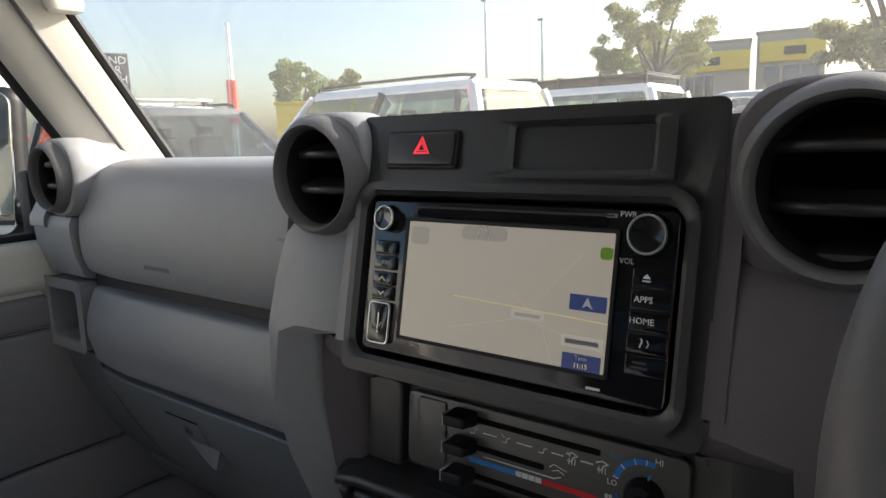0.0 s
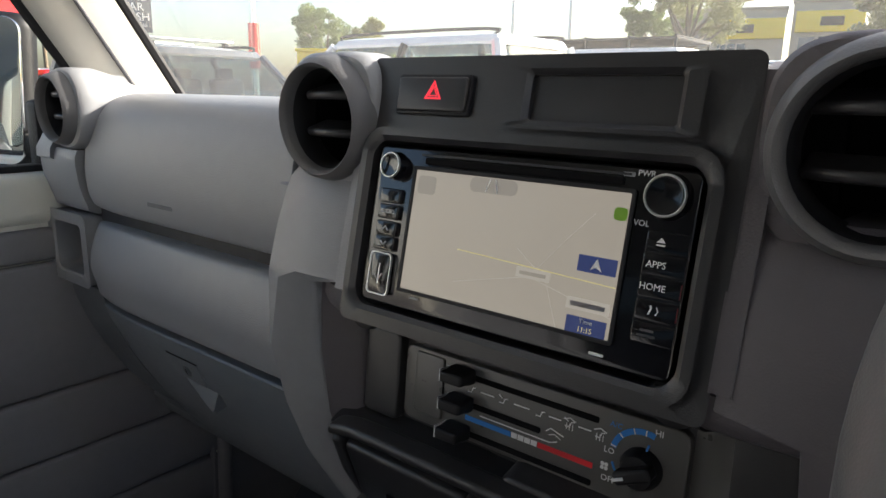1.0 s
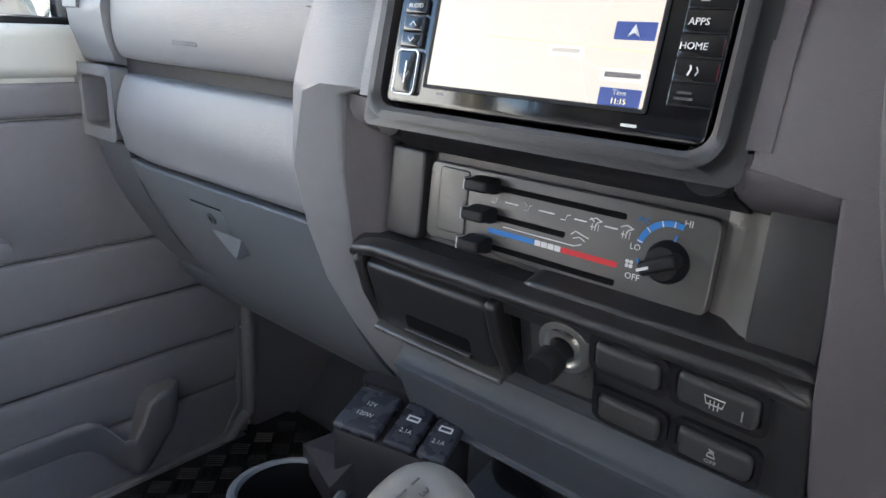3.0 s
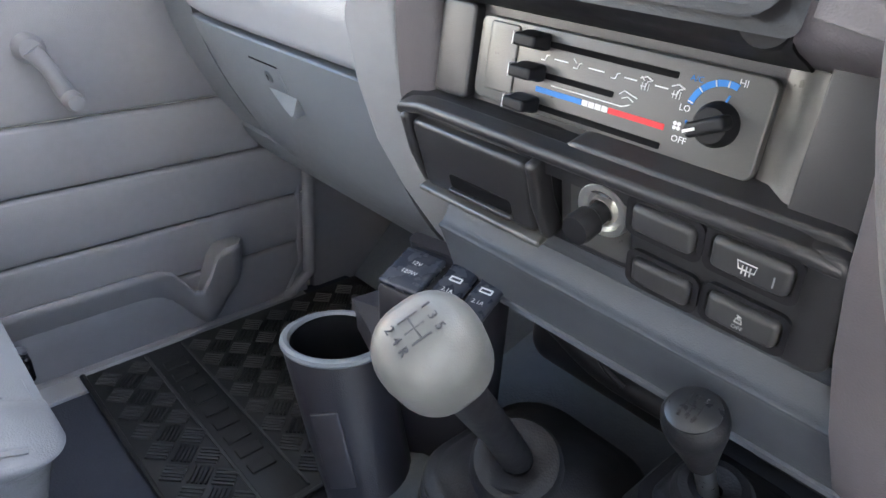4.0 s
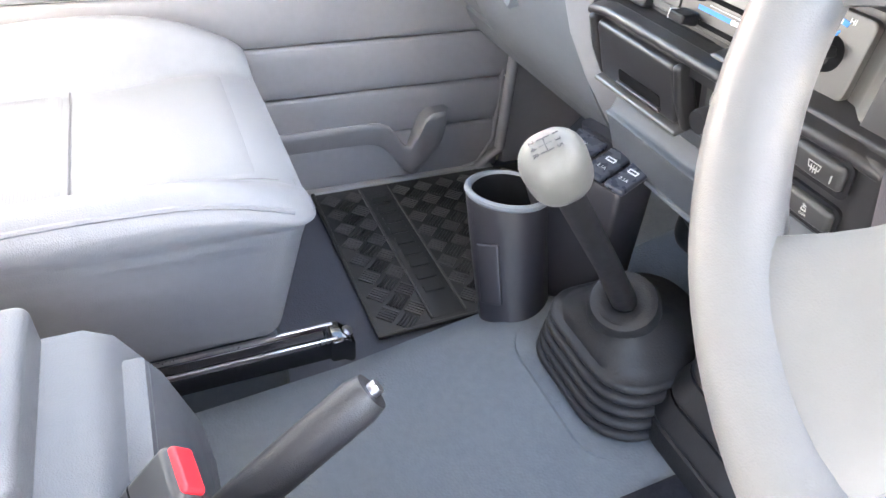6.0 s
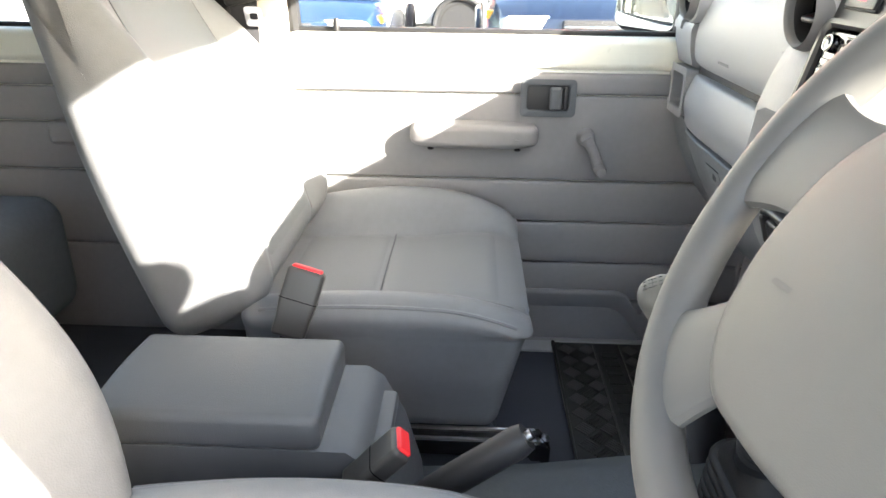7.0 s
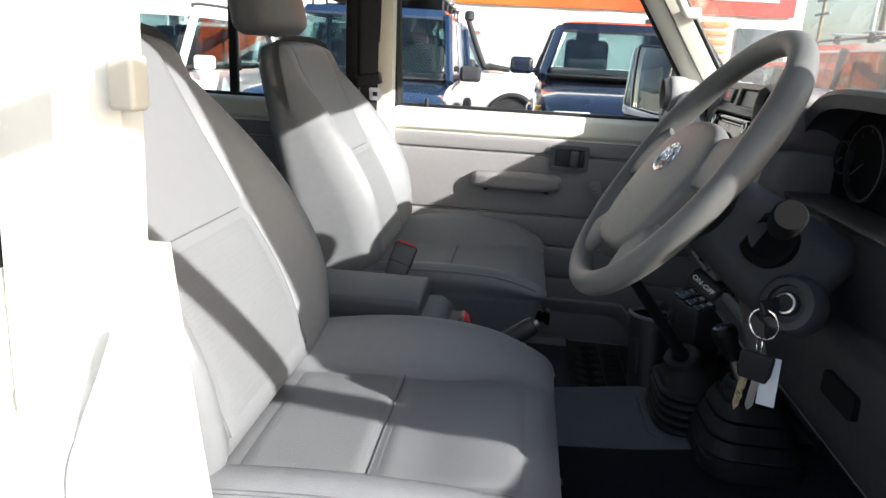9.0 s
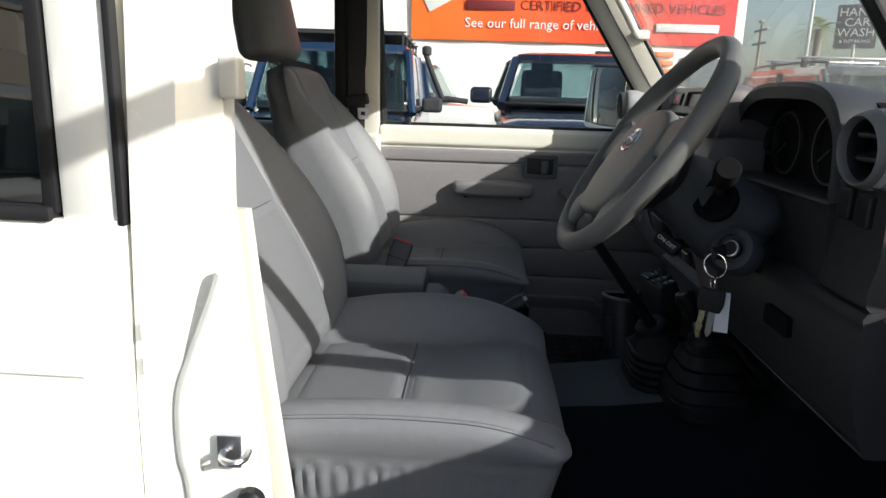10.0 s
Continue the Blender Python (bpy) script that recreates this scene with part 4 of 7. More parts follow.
# ---- head unit ----
hu = at_base("car_stereo", 0, 0.0, 1.2, "glossy black touchscreen car stereo showing a map", "car stereo")
part("body", slab(bmesh.new(), [(x - 0.001, z - 0.0365) for x, z in rrect(0.206, 0.1, 0.004)], -0.004, 0.09, HU, 0.0015), M["gloss"], hu)
scr = part("screen", slab(bmesh.new(), [(x + 0.0, z - 0.0365) for x, z in rrect(0.139, 0.0735, 0.001)], -0.0052, -0.002, HU), M["screen"], hu, "lit beige map display")
part("screen_border", frame_slab(bmesh.new(), [(x, z - 0.0365) for x, z in rrect(0.1425, 0.077, 0.0015)], [(x, z - 0.0365) for x, z in rrect(0.139, 0.0735, 0.001)], -0.006, -0.002, HU, 0.0005), M["black"], hu)
part("disc_slot", slab(bmesh.new(), [(x, z + 0.006) for x, z in rrect(0.128, 0.004, 0.001)], -0.0055, -0.002, HU, 0.0005), M["void"], hu)
part("chrome_strip", slab(bmesh.new(), [(x, z + 0.0095) for x, z in rrect(0.135, 0.0012, 0.0005)], -0.0052, -0.002, HU), M["dash_dark"], hu)


def flat(parent, x, z, w, h, material, name="mark", y=-0.0056, m=HU, r=0.0004, label=""):
    return part(name, slab(bmesh.new(), [(x + a, z + b) for a, b in rrect(w, h, r, 2)], y, y + 0.0006, m), material, parent, label)


def line(parent, pts, w, material, name="line", y=-0.0055, m=HU):
    return part(name, T([m @ Vector((x, y, z)) for x, z in pts], w, seg=6), material, parent)


line(scr, [(-0.03, -0.062), (0.02, -0.05), (0.069, -0.0625)], 0.00022, M["road_line"])
line(scr, [(0.02, -0.05), (0.036, -0.03), (0.052, -0.012)], 0.00022, M["road_line"])
line(scr, [(0.01, -0.036), (0.03, -0.050), (0.04, -0.073)], 0.00022, M["road_line"])
line(scr, [(-0.03, -0.043), (-0.005, -0.044), (0.069, -0.047)], 0.00035, M["road_yellow"])
flat(scr, 0.022, -0.0485, 0.021, 0.0055, M["road_line"], "map_label", -0.0058)
flat(scr, 0.022, -0.0485, 0.016, 0.002, M["shade"], "map_label_bar", -0.0062)
flat(scr, 0.056, -0.0585, 0.024, 0.006, M["road_line"], "map_label", -0.0058)
flat(scr, 0.056, -0.0585, 0.019, 0.0024, M["trim"], "map_label_bar", -0.0062)
flat(scr, 0.0575, -0.0375, 0.021, 0.0085, M["navy"], "map_button", -0.0058)
part("arrow", slab(bmesh.new(), [(0.0575 + a, -0.0375 + b) for a, b in ((-0.003, -0.0028), (0.0, 0.003), (0.003, -0.0028), (0, -0.0012))], -0.0066, -0.0058, HU), M["white"], scr)
flat(scr, 0.0565, -0.069, 0.022, 0.0085, M["navy"], "time_box", -0.0058)
TXT = HU @ pose(0, 0, 0, 90, 0, 0)
words("Time", 0.0035, M["white"], scr, TXT @ pose(0.0565, -0.0668, 0.006), "time_word", depth=0.0002)
words("11:15", 0.0038, M["road_yellow"], scr, TXT @ pose(0.0565, -0.071, 0.006), "time_digits", depth=0.0002)
flat(scr, 0.0655, -0.0105, 0.007, 0.0065, M["shield"], "route_shield", -0.0058, r=0.0018)
flat(scr, -0.06, -0.0085, 0.014, 0.011, M["shade"], "compass_box", -0.0054, r=0.002)
flat(scr, -0.012, -0.0045, 0.032, 0.0085, M["shade"], "road_box", -0.0054, r=0.003)
for s in (-1, 1):
    line(scr, [(-0.012 + s * 0.004, -0.008), (-0.012 + s * 0.0018, -0.001)], 0.0004, M["white"], "road_mark", -0.0062)


def knob(parent, x, z, r, name, m=HU, d=0.0075):
    c = m @ pose(x, -0.004, z, 90, 0, 0)
    k = part(name, LA([(r * 1.1, 0), (r * 1.06, 0.002), (r * 1.0, 0.0028), (r * 0.985, d - 0.0016), (r * 0.9, d - 0.0012), (0, d - 0.0012)], c, 36), M["gloss"], parent, "chrome-ringed black rotary knob")
    part("ring", LA([(r * 0.985, d - 0.0016), (r * 0.99, d - 0.0008), (r * 0.95, d), (r * 0.89, d), (r * 0.86, d - 0.0012)], c, 36), M["satin"], k, "bright chrome ring")
    part("cap", LA([(r * 0.87, d - 0.001), (r * 0.8, d - 0.0003), (r * 0.4, d - 0.0009), (0, d - 0.001)], c, 36), M["gloss"], k)
    return k


knob(hu, -0.0875, 0.001, 0.0082, "tune_knob")
knob(hu, 0.0875, 0.0005, 0.0105, "volume_knob")
for i, z in enumerate((-0.018, -0.028, -0.0385, -0.048)):
    b = part("button", slab(bmesh.new(), [(x - 0.0875, z0 + z) for x, z0 in rrect(0.017, 0.0092, 0.001)], -0.0068, -0.002, HU, 0.001), M["gloss"], hu, "glossy black side button")
    if i == 1:
        words("AUDIO", 0.0038, M["white"], b, TXT @ pose(-0.0875, z, 0.0071), "legend", depth=0.0001)
    if i > 1:
        s = 1 if i == 2 else -1
        line(b, [(-0.0898, z - 0.0012 * s), (-0.0875, z + 0.0012 * s), (-0.0852, z - 0.0012 * s)], 0.0004, M["white"], "chevron", -0.0071)
us = part("usb_cover", slab(bmesh.new(), [(x - 0.0875, z - 0.0675) for x, z in rrect(0.017, 0.026, 0.003)], -0.0068, -0.002, HU, 0.001), M["gloss"], hu, "glossy flap over the usb socket")
part("flap_edge", frame_slab(bmesh.new(), [(x - 0.0875, z - 0.0675) for x, z in rrect(0.0176, 0.0266, 0.003)], [(x - 0.0875, z - 0.0675) for x, z in rrect(0.0164, 0.0254, 0.003)], -0.0071, -0.005, HU, 0.0002), M["steel"], us)
line(us, [(-0.0875, -0.074), (-0.0875, -0.061)], 0.0005, M["steel"], "socket_mark", -0.007)
line(us, [(-0.0905, -0.069), (-0.0875, -0.072), (-0.0845, -0.067)], 0.0004, M["steel"], "socket_mark", -0.007)
for i, (z, t) in enumerate(((-0.0215, ""), (-0.0322, "APPS"), (-0.043, "HOME"), (-0.054, ""), (-0.065, ""))):
    b = part("button", slab(bmesh.new(), [(x + 0.0905, z0 + z) for x, z0 in rrect(0.021, 0.0101, 0.0008)], -0.0048, -0.002, HU, 0.0004), M["gloss"], hu, "glossy black side button")
    if t:
        words(t, 0.0046, M["white"], b, TXT @ pose(0.0868, z, 0.0050), "legend", depth=0.0001)
    if i == 0:
        part("eject_mark", slab(bmesh.new(), [(0.0875 + a, z + c) for a, c in ((-0.0022, 0), (0.0022, 0), (0, 0.0024))], -0.0052, -0.0047, HU), M["white"], b)
        flat(b, 0.0875, z - 0.0012, 0.0044, 0.0008, M["white"], "eject_bar", -0.0052)
    if i == 3:
        line(b, [(0.087, z - 0.002), (0.088, z + 0.001), (0.0875, z + 0.0025)], 0.0005, M["white"], "talk_mark", -0.0050)
        line(b, [(0.0905, z - 0.0018), (0.0915, z), (0.0905, z + 0.002)], 0.0003, M["white"], "talk_mark", -0.0050)
    if i == 4:
        flat(b, 0.0875, z + 0.0012, 0.007, 0.0012, M["faint"], "legend_bar", -0.0051)
        flat(b, 0.0875, z - 0.0014, 0.009, 0.0012, M["faint"], "legend_bar", -0.0051)
    if i in (2, 3):
        flat(b, 0.1005, z, 0.0003, 0.007, M["red"], "lit_edge", -0.0050, label="red edge of the button")
words("PWR", 0.0042, M["white"], hu, TXT @ pose(0.0748, 0.0105, 0.0042), "legend", depth=0.0001)
words("VOL", 0.0042, M["white"], hu, TXT @ pose(0.076, -0.0135, 0.0042), "legend", depth=0.0001)
flat(hu, 0.066, 0.0095, 0.006, 0.0022, M["dash"], "card_mark", -0.0046)
flat(hu, 0.064, -0.0815, 0.008, 0.0014, M["white"], "model_bar", -0.0046)
flat(hu, -0.058, -0.078, 0.007, 0.0012, M["dash"], "maker_bar", -0.0046)

# ---- heater controls, recessed under the stereo ----
HP = pose(0, 0.022, 1.143, -5, 0, 0)
hc = at_base("heater_control", 0.02, 0.03, 1.11, "black heater panel with sliding levers and fan knob", "heater control")
part("recess_back", slab(bmesh.new(), [(x + 0.0, z - 0.008) for x, z in rrect(0.336, 0.1, 0.006)], 0.004, 0.03, HP), M["centre"], hc)
# inner wall of the recess: same grey dash, shade painted in
part("recess_wall", loft(bmesh.new(), [[Vector(p) for p in ((-0.1585, -0.0025 + d, z), (-0.151, 0.001 + d, z), (-0.138, 0.012, z), (-0.134, 0.018, z), (-0.134, 0.06, z), (-0.158, 0.06, z))] for z, d in ((1.075, 0.014), (1.1, 0.006), (1.15, 0.0), (1.205, 0.0))]), M["dash_shaded"], hc)
plate = part("panel", slab(bmesh.new(), [(x + 0.004, z - 0.004) for x, z in rrect(0.2, 0.053, 0.006)], -0.002, 0.006, HP, 0.0012), M["heater"], hc, "black control panel")
# left pad, and the right panel with its scooped inner edge
part("recess_pad", slab(bmesh.new(), [(x - 0.1165, z - 0.004) for x, z in rrect(0.033, 0.064, 0.004)], -0.005, 0.008, HP, 0.002), M["centre"], hc)
part("side_panel", slab(bmesh.new(), [(0.128, -0.037), (0.161, -0.037), (0.161, 0.05), (0.126, 0.05)], -0.011, 0.01, HP, 0.0015), M["centre"], hc)
part("side_scoop", loft(bmesh.new(), [[HP @ Vector((x, y, z)) for x, y in ((0.1295, -0.0095), (0.124, -0.0075), (0.117, -0.002), (0.112, 0.002), (0.1045, 0.0036), (0.1045, 0.012), (0.1295, 0.012))] for z in (-0.036, -0.033, 0.024, 0.0305)]), M["heater"], hc, sharp=60)
part("blank_plate", slab(bmesh.new(), [(x - 0.0735, z - 0.002) for x, z in rrect(0.025, 0.044, 0.002)], -0.0035, 0, HP, 0.001), M["heater"], hc)


def slot(x0, x1, z):
    part("lever_slot", slab(bmesh.new(), [((x0 + x1) / 2 + a, z + b) for a, b in rrect(x1 - x0, 0.0036, 0.001)], -0.0028, 0, HP), M["void"], hc)
    lv = part("lever", pillow(bmesh.new(), 0.009, 0.009, 0.0052, 0.0025, (2, 3, 2), lambda a, b, c: (a, b, c * (1 - 0.25 * (b < 0))), HP @ pose(x0 - 0.0, -0.0105, z + 0.001)), M["black"], hc, "black slide lever with a white edge")
    part("tip_line", box(bmesh.new(), x0 - 0.0097, x0 - 0.0089, -0.018, -0.006, z - 0.003, z + 0.005, 0, 2, HP), M["white"], lv)


slot(-0.044, 0.052, 0.0135)
slot(-0.044, 0.015, -0.0055)
slot(-0.045, 0.051, -0.0255)
# legends: air direction marks joined by dashes
MARKS = (-0.038, -0.013, 0.014, 0.034, 0.0535)
for i, x in enumerate(MARKS):
    z = 0.0055
    mk = part("air_mark", T([HP @ Vector((x - 0.003, -0.0022, z - 0.002)), HP @ Vector((x, -0.0022, z - 0.002)), HP @ Vector((x + 0.001, -0.0022, z + 0.001)), HP @ Vector((x + 0.003, -0.0022, z + 0.0015))], 0.0004, seg=6), M["white"], plate)
    if i in (1, 3):
        part("air_mark", T([HP @ Vector((x - 0.0035, -0.0022, z + 0.003)), HP @ Vector((x - 0.001, -0.0022, z + 0.001))], 0.0004, seg=6), M["white"], plate)
    if i in (3, 4):
        part("air_mark", T([HP @ Vector((x - 0.004 + 0.0008 * k, -0.0022, z + 0.0035 - 0.0016 * abs(k - 5) / 5)) for k in range(11)], 0.0004, seg=6), M["white"], plate)
        for k in (-1, 0, 1):
            part("air_mark", T([HP @ Vector((x + 0.002 * k, -0.0022, z - 0.004)), HP @ Vector((x + 0.002 * k, -0.0022, z))], 0.0003, seg=6), M["white"], plate)
    if i < 4:
        xn = MARKS[i + 1]
        flat(plate, (x + xn) / 2, z, (xn - x) * 0.42, 0.0008, M["white"], "dash_mark", -0.0024, HP, 0.0002)
line(plate, [(-0.03, -0.0105), (0.022, -0.0105), (0.027, -0.0085)], 0.0004, M["white"], "recirculate_line", -0.0022, HP)
line(plate, [(0.019, -0.004), (0.022, -0.0015), (0.027, -0.003), (0.031, -0.004)], 0.0004, M["white"], "recirculate_mark", -0.0022, HP)
line(plate, [(0.021, -0.006), (0.025, -0.0045), (0.029, -0.0065)], 0.0003, M["white"], "recirculate_mark", -0.0022, HP)
flat(plate, -0.0235, -0.0148, 0.036, 0.0034, M["blue"], "cold_bar", -0.0024, HP, 0.0003, "blue cold scale")
for k in range(4):
    flat(plate, -0.003 + k * 0.0048, -0.0148, 0.0042, 0.0034, M["white"], "warm_bar", -0.0024, HP, 0.0002)
flat(plate, 0.0325, -0.0148, 0.037, 0.0034, M["red"], "hot_bar", -0.0024, HP, 0.0003, "red hot scale")
# fan knob with its blue scale
FX, FZ = 0.0795, -0.0025
def band(a0, a1, w, r=0.0178):
    o = [radians(a0 + (a1 - a0) * k / 16) for k in range(17)]
    return slab(bmesh.new(), [(FX + (r + w) * math.cos(c), FZ + (r + w) * math.sin(c)) for c in o] + [(FX + (r - w) * math.cos(c), FZ + (r - w) * math.sin(c)) for c in reversed(o)], -0.0026, -0.0016, HP)
part("fan_scale", band(72, 168, 0.0017), M["blue"], plate, "blue fan speed scale")
part("fan_scale_tail", band(197, 224, 0.0006), M["blue"], plate)
for a in (88, 110, 138, 165):
    c = radians(a)
    line(plate, [(FX + 0.0162 * math.cos(c), FZ + 0.0162 * math.sin(c)), (FX + 0.0194 * math.cos(c), FZ + 0.0194 * math.sin(c))], 0.0004, M["white"], "scale_tick", -0.0027, HP)
TXH = HP @ pose(0, 0, 0, 90, 0, 0)
for t, x, z, s in (("HI", FX + 0.0075, FZ + 0.0195, 0.0052), ("LO", FX - 0.0196, FZ + 0.0005, 0.005), ("OFF", FX - 0.0185, FZ - 0.0165, 0.0052)):
    words(t, s, M["white"], plate, TXH @ pose(x, z, 0.0022), "legend", depth=0.0001)
words("A/C", 0.0045, M["blue"], plate, TXH @ pose(FX - 0.017, FZ + 0.0165, 0.0022), "legend", depth=0.0001)
for k in range(4):
    c = radians(45 + 90 * k)
    part("fan_mark", LA([(0.0012, 0), (0.0012, 0.0004), (0, 0.0004)], HP @ pose(FX - 0.0215 + 0.0017 * math.cos(c), -0.002, FZ - 0.0095 + 0.0017 * math.sin(c), 90, 0, 0), 8), M["white"], plate)
fk = part("fan_knob", LA([(0.012, 0), (0.0118, 0.003), (0.0105, 0.005), (0.01, 0.0078), (0.009, 0.009), (0, 0.009)], HP @ pose(FX, -0.002, FZ - 0.003, 90, 0, 0), 40), M["black"], hc, "black fan speed knob")
GK = HP @ pose(FX, -0.0122, FZ - 0.003, 0, -26, 0)
part("grip_bar", pillow(bmesh.new(), 0.0108, 0.006, 0.004, 0.0025, (4, 2, 2), None, GK), M["black"], fk)
part("pointer", box(bmesh.new(), -0.0108, -0.004, -0.0066, -0.0058, -0.0008, 0.0008, 0, 2, GK), M["white"], fk)
line(fk, [(FX + 0.004, FZ + 0.013), (FX + 0.003, FZ + 0.0095)], 0.0007, M["blue"], "knob_mark", -0.006, HP)

# ---- ashtray and switch panel ----
SP = pose(0.012, 0.0, 1.073, 13, 0, 0)
sp = at_base("switch_panel", 0.012, 0.02, 1.03, "dark plastic lower fascia with ashtray, lighter and switches", "switch panel")
# proud lip running along the top, turned down round the switches
part("panel_face", slab(bmesh.new(), [(x + 0.0695, z - 0.002) for x, z in rrect(0.171, 0.076, 0.012, 6)], 0.008, 0.05, SP, 0.003), M["centre"], sp)
part("switch_block", slab(bmesh.new(), [(x + 0.0985, z - 0.006) for x, z in rrect(0.116, 0.074, 0.009, 6)], -0.0005, 0.05, SP, 0.0045), M["centre"], sp)
part("top_lip", pillow(bmesh.new(), 0.157, 0.009, 0.0046, 0.0042, (14, 2, 1), lambda a, b, c: (a, b + 0.006 * max(0, a / 0.157) ** 10, c - 0.008 * (abs(a) / 0.157) ** 14), SP @ pose(-0.003, 0.0035, 0.0285)), M["centre"], sp)
part("lip_shelf", loft(bmesh.new(), [[Vector((x, y, z)) for y, z in ((-0.004, 1.0985), (0.002, 1.102), (0.018, 1.1065), (0.034, 1.1085), (0.034, 1.085), (0.0, 1.085))] for x in (-0.149, -0.05, 0.06, 0.167)]), M["centre"], sp)
AT = SP @ pose(-0.0875, -0.004, 0.0195, 7, 0, 0)
part("ashtray_housing", slab(bmesh.new(), [(x, z - 0.031) for x, z in rrect(0.126, 0.072, 0.008)], 0.0055, 0.05, AT, 0.003), M["centre"], sp)
for sx in (-1, 1):
    part("housing_cheek", pillow(bmesh.new(), 0.0042, 0.009, 0.033, 0.0038, (1, 2, 4), lambda a, b, c: (a, b + 0.006 * max(0, -c / 0.033), c), AT @ pose(sx * 0.0605, 0.004, -0.03)), M["centre"], sp)
ash = part("ashtray", slab(bmesh.new(), [(x, z - 0.03) for x, z in rrect(0.111, 0.057, 0.005)], -0.002, 0.02, AT, 0.0035), M["centre"], sp, "closed dark ashtray drawer with a finger pull")
# flat black plate paints the shade of the finger recess
part("finger_pull", slab(bmesh.new(), [(x + 0.006, z - 0.044) for x, z in rrect(0.06, 0.0125, 0.003)], -0.0026, 0.0, AT), M["void"], ash)
part("pull_lip", pillow(bmesh.new(), 0.031, 0.003, 0.002, 0.0015, (4, 1, 1), None, AT @ pose(0.006, -0.003, -0.0515)), M["centre"], ash)
part("lower_edge", pillow(bmesh.new(), 0.061, 0.009, 0.0028, 0.0025, (6, 2, 1), None, AT @ pose(0.001, 0.001, -0.0615)), M["heater"], ash)
part("lighter_recess", slab(bmesh.new(), [(x + 0.016, z - 0.004) for x, z in rrect(0.044, 0.058, 0.005)], 0.0065, 0.03, SP), M["heater"], sp)
cl = at_base("cigarette_lighter", 0.028, 0.0, 1.05, "black push-in cigarette lighter in a chrome socket", "cigarette lighter")
CM = SP @ pose(0.0205, 0.006, 0.002, 90, 0, 0)
part("socket_ring", LA([(0.018, 0), (0.018, 0.003), (0.017, 0.0045), (0.0135, 0.0045), (0.0125, 0.001), (0.0095, 0.001), (0.0095, 0.006), (0.0085, 0.006), (0.0085, 0.0)], CM, 40), M["satin"], cl)
part("stem", LA([(0.0068, 0.0), (0.0068, 0.02), (0, 0.02)], CM, 24), M["black"], cl)
part("knob", LA([(0.0075, 0.014), (0.0094, 0.016), (0.0098, 0.026), (0.0088, 0.0295), (0, 0.03)], CM, 32), M["black"], cl)
for i, (x, z, w, h) in enumerate(((0.0645, 0.0125, 0.039, 0.0185), (0.113, 0.0122, 0.042, 0.0205), (0.0658, -0.0228, 0.038, 0.0185), (0.1138, -0.0228, 0.040, 0.0195))):
    sw = at_base("dash_switch", 0.012 + x, 0.0, 1.06 + z, ("blank dark rectangular switch cover", "rear window demister push switch", "blank dark rectangular switch cover", "stability control off push switch")[i], "switch", group="lower dash switches")
    m = SP @ pose(x, -0.002, z, 0, 2, 0)
    part("surround", frame_slab(bmesh.new(), rrect(w + 0.006, h + 0.006, 0.006), rrect(w, h, 0.005), -0.002, 0.01, m, 0.0008), M["black"], sw)
    part("key", pillow(bmesh.new(), w / 2 - 0.0008, 0.006, h / 2 - 0.0008, 0.0035, (4, 1, 3), lambda a, b, c: (a, b + 0.0012 * (1 - (a / 0.025) ** 2) * (b < 0) * -1, c), m @ pose(0, 0.0015, 0)), M["key"], sw)
    if i == 1:
        for pts in ([(-0.004, -0.001), (-0.005, 0.0035), (0.005, 0.0035), (0.004, -0.001), (-0.004, -0.001)], [(-0.002, -0.0035), (-0.002, 0.0015)], [(0, -0.004), (0, 0.0017)], [(0.002, -0.0035), (0.002, 0.0015)]):
            line(sw, pts, 0.0004, M["legend"], "demist_mark", -0.0062, m)
        line(sw, [(0.0135, -0.004), (0.0135, 0.002)], 0.0005, M["dash"], "lamp", -0.006, m)
    if i == 3:
        words("OFF", 0.0036, M["legend"], sw, m @ pose(0, -0.006, -0.0035, 90, 0, 0), "legend", depth=0.0001)
        line(sw, [(-0.002, 0.0), (-0.0014, 0.0026), (0.0014, 0.0026), (0.002, 0.0), (-0.002, 0.0)], 0.0004, M["legend"], "skid_mark", -0.006, m)
        line(sw, [(-0.0014, 0.005), (0.0014, 0.004), (-0.0008, 0.0036)], 0.0004, M["legend"], "skid_mark", -0.006, m)
# knee panel under the switches, ridged
part("knee_panel", along(-0.139, 0.2, [(0.2, 1.035), (0.04, 1.034), (0.043, 1.01), (0.038, 0.994), (0.032, 0.989), (0.036, 0.982), (0.046, 0.96), (0.056, 0.938), (0.066, 0.934), (0.2, 0.95)], 8), M["knee"], dash)

# ---- driver's side of the dash ----
bm = bmesh.new()
loops = []
for y, s, dz in ((0.03, 1.0, 0.0), (0.034, 1.015, 0.006), (0.05, 1.02, 0.008), (0.12, 0.98, 0.0), (0.24, 0.9, -0.02)):
    lp = []
    for k in range(25):
        a = math.pi * k / 24
        lp.append(Vector((0.372 + 0.178 * s * math.copysign(abs(math.cos(a)) ** 0.55, math.cos(a)), y, 1.22 + (0.138 + dz) * max(0, math.sin(a)) ** 0.6)))
    for k in range(25):
        a = math.pi * (24 - k) / 24
        lp.append(Vector((0.372 + 0.164 * s * math.copysign(abs(math.cos(a)) ** 0.55, math.cos(a)), y + 0.004, 1.22 + (0.122 + dz * 0.6) * max(0, math.sin(a)) ** 0.6)))
    loops.append(lp)
loft(bm, loops)
part("instrument_hood", bm, M["shroud"], dash, "dark padded instrument hood")
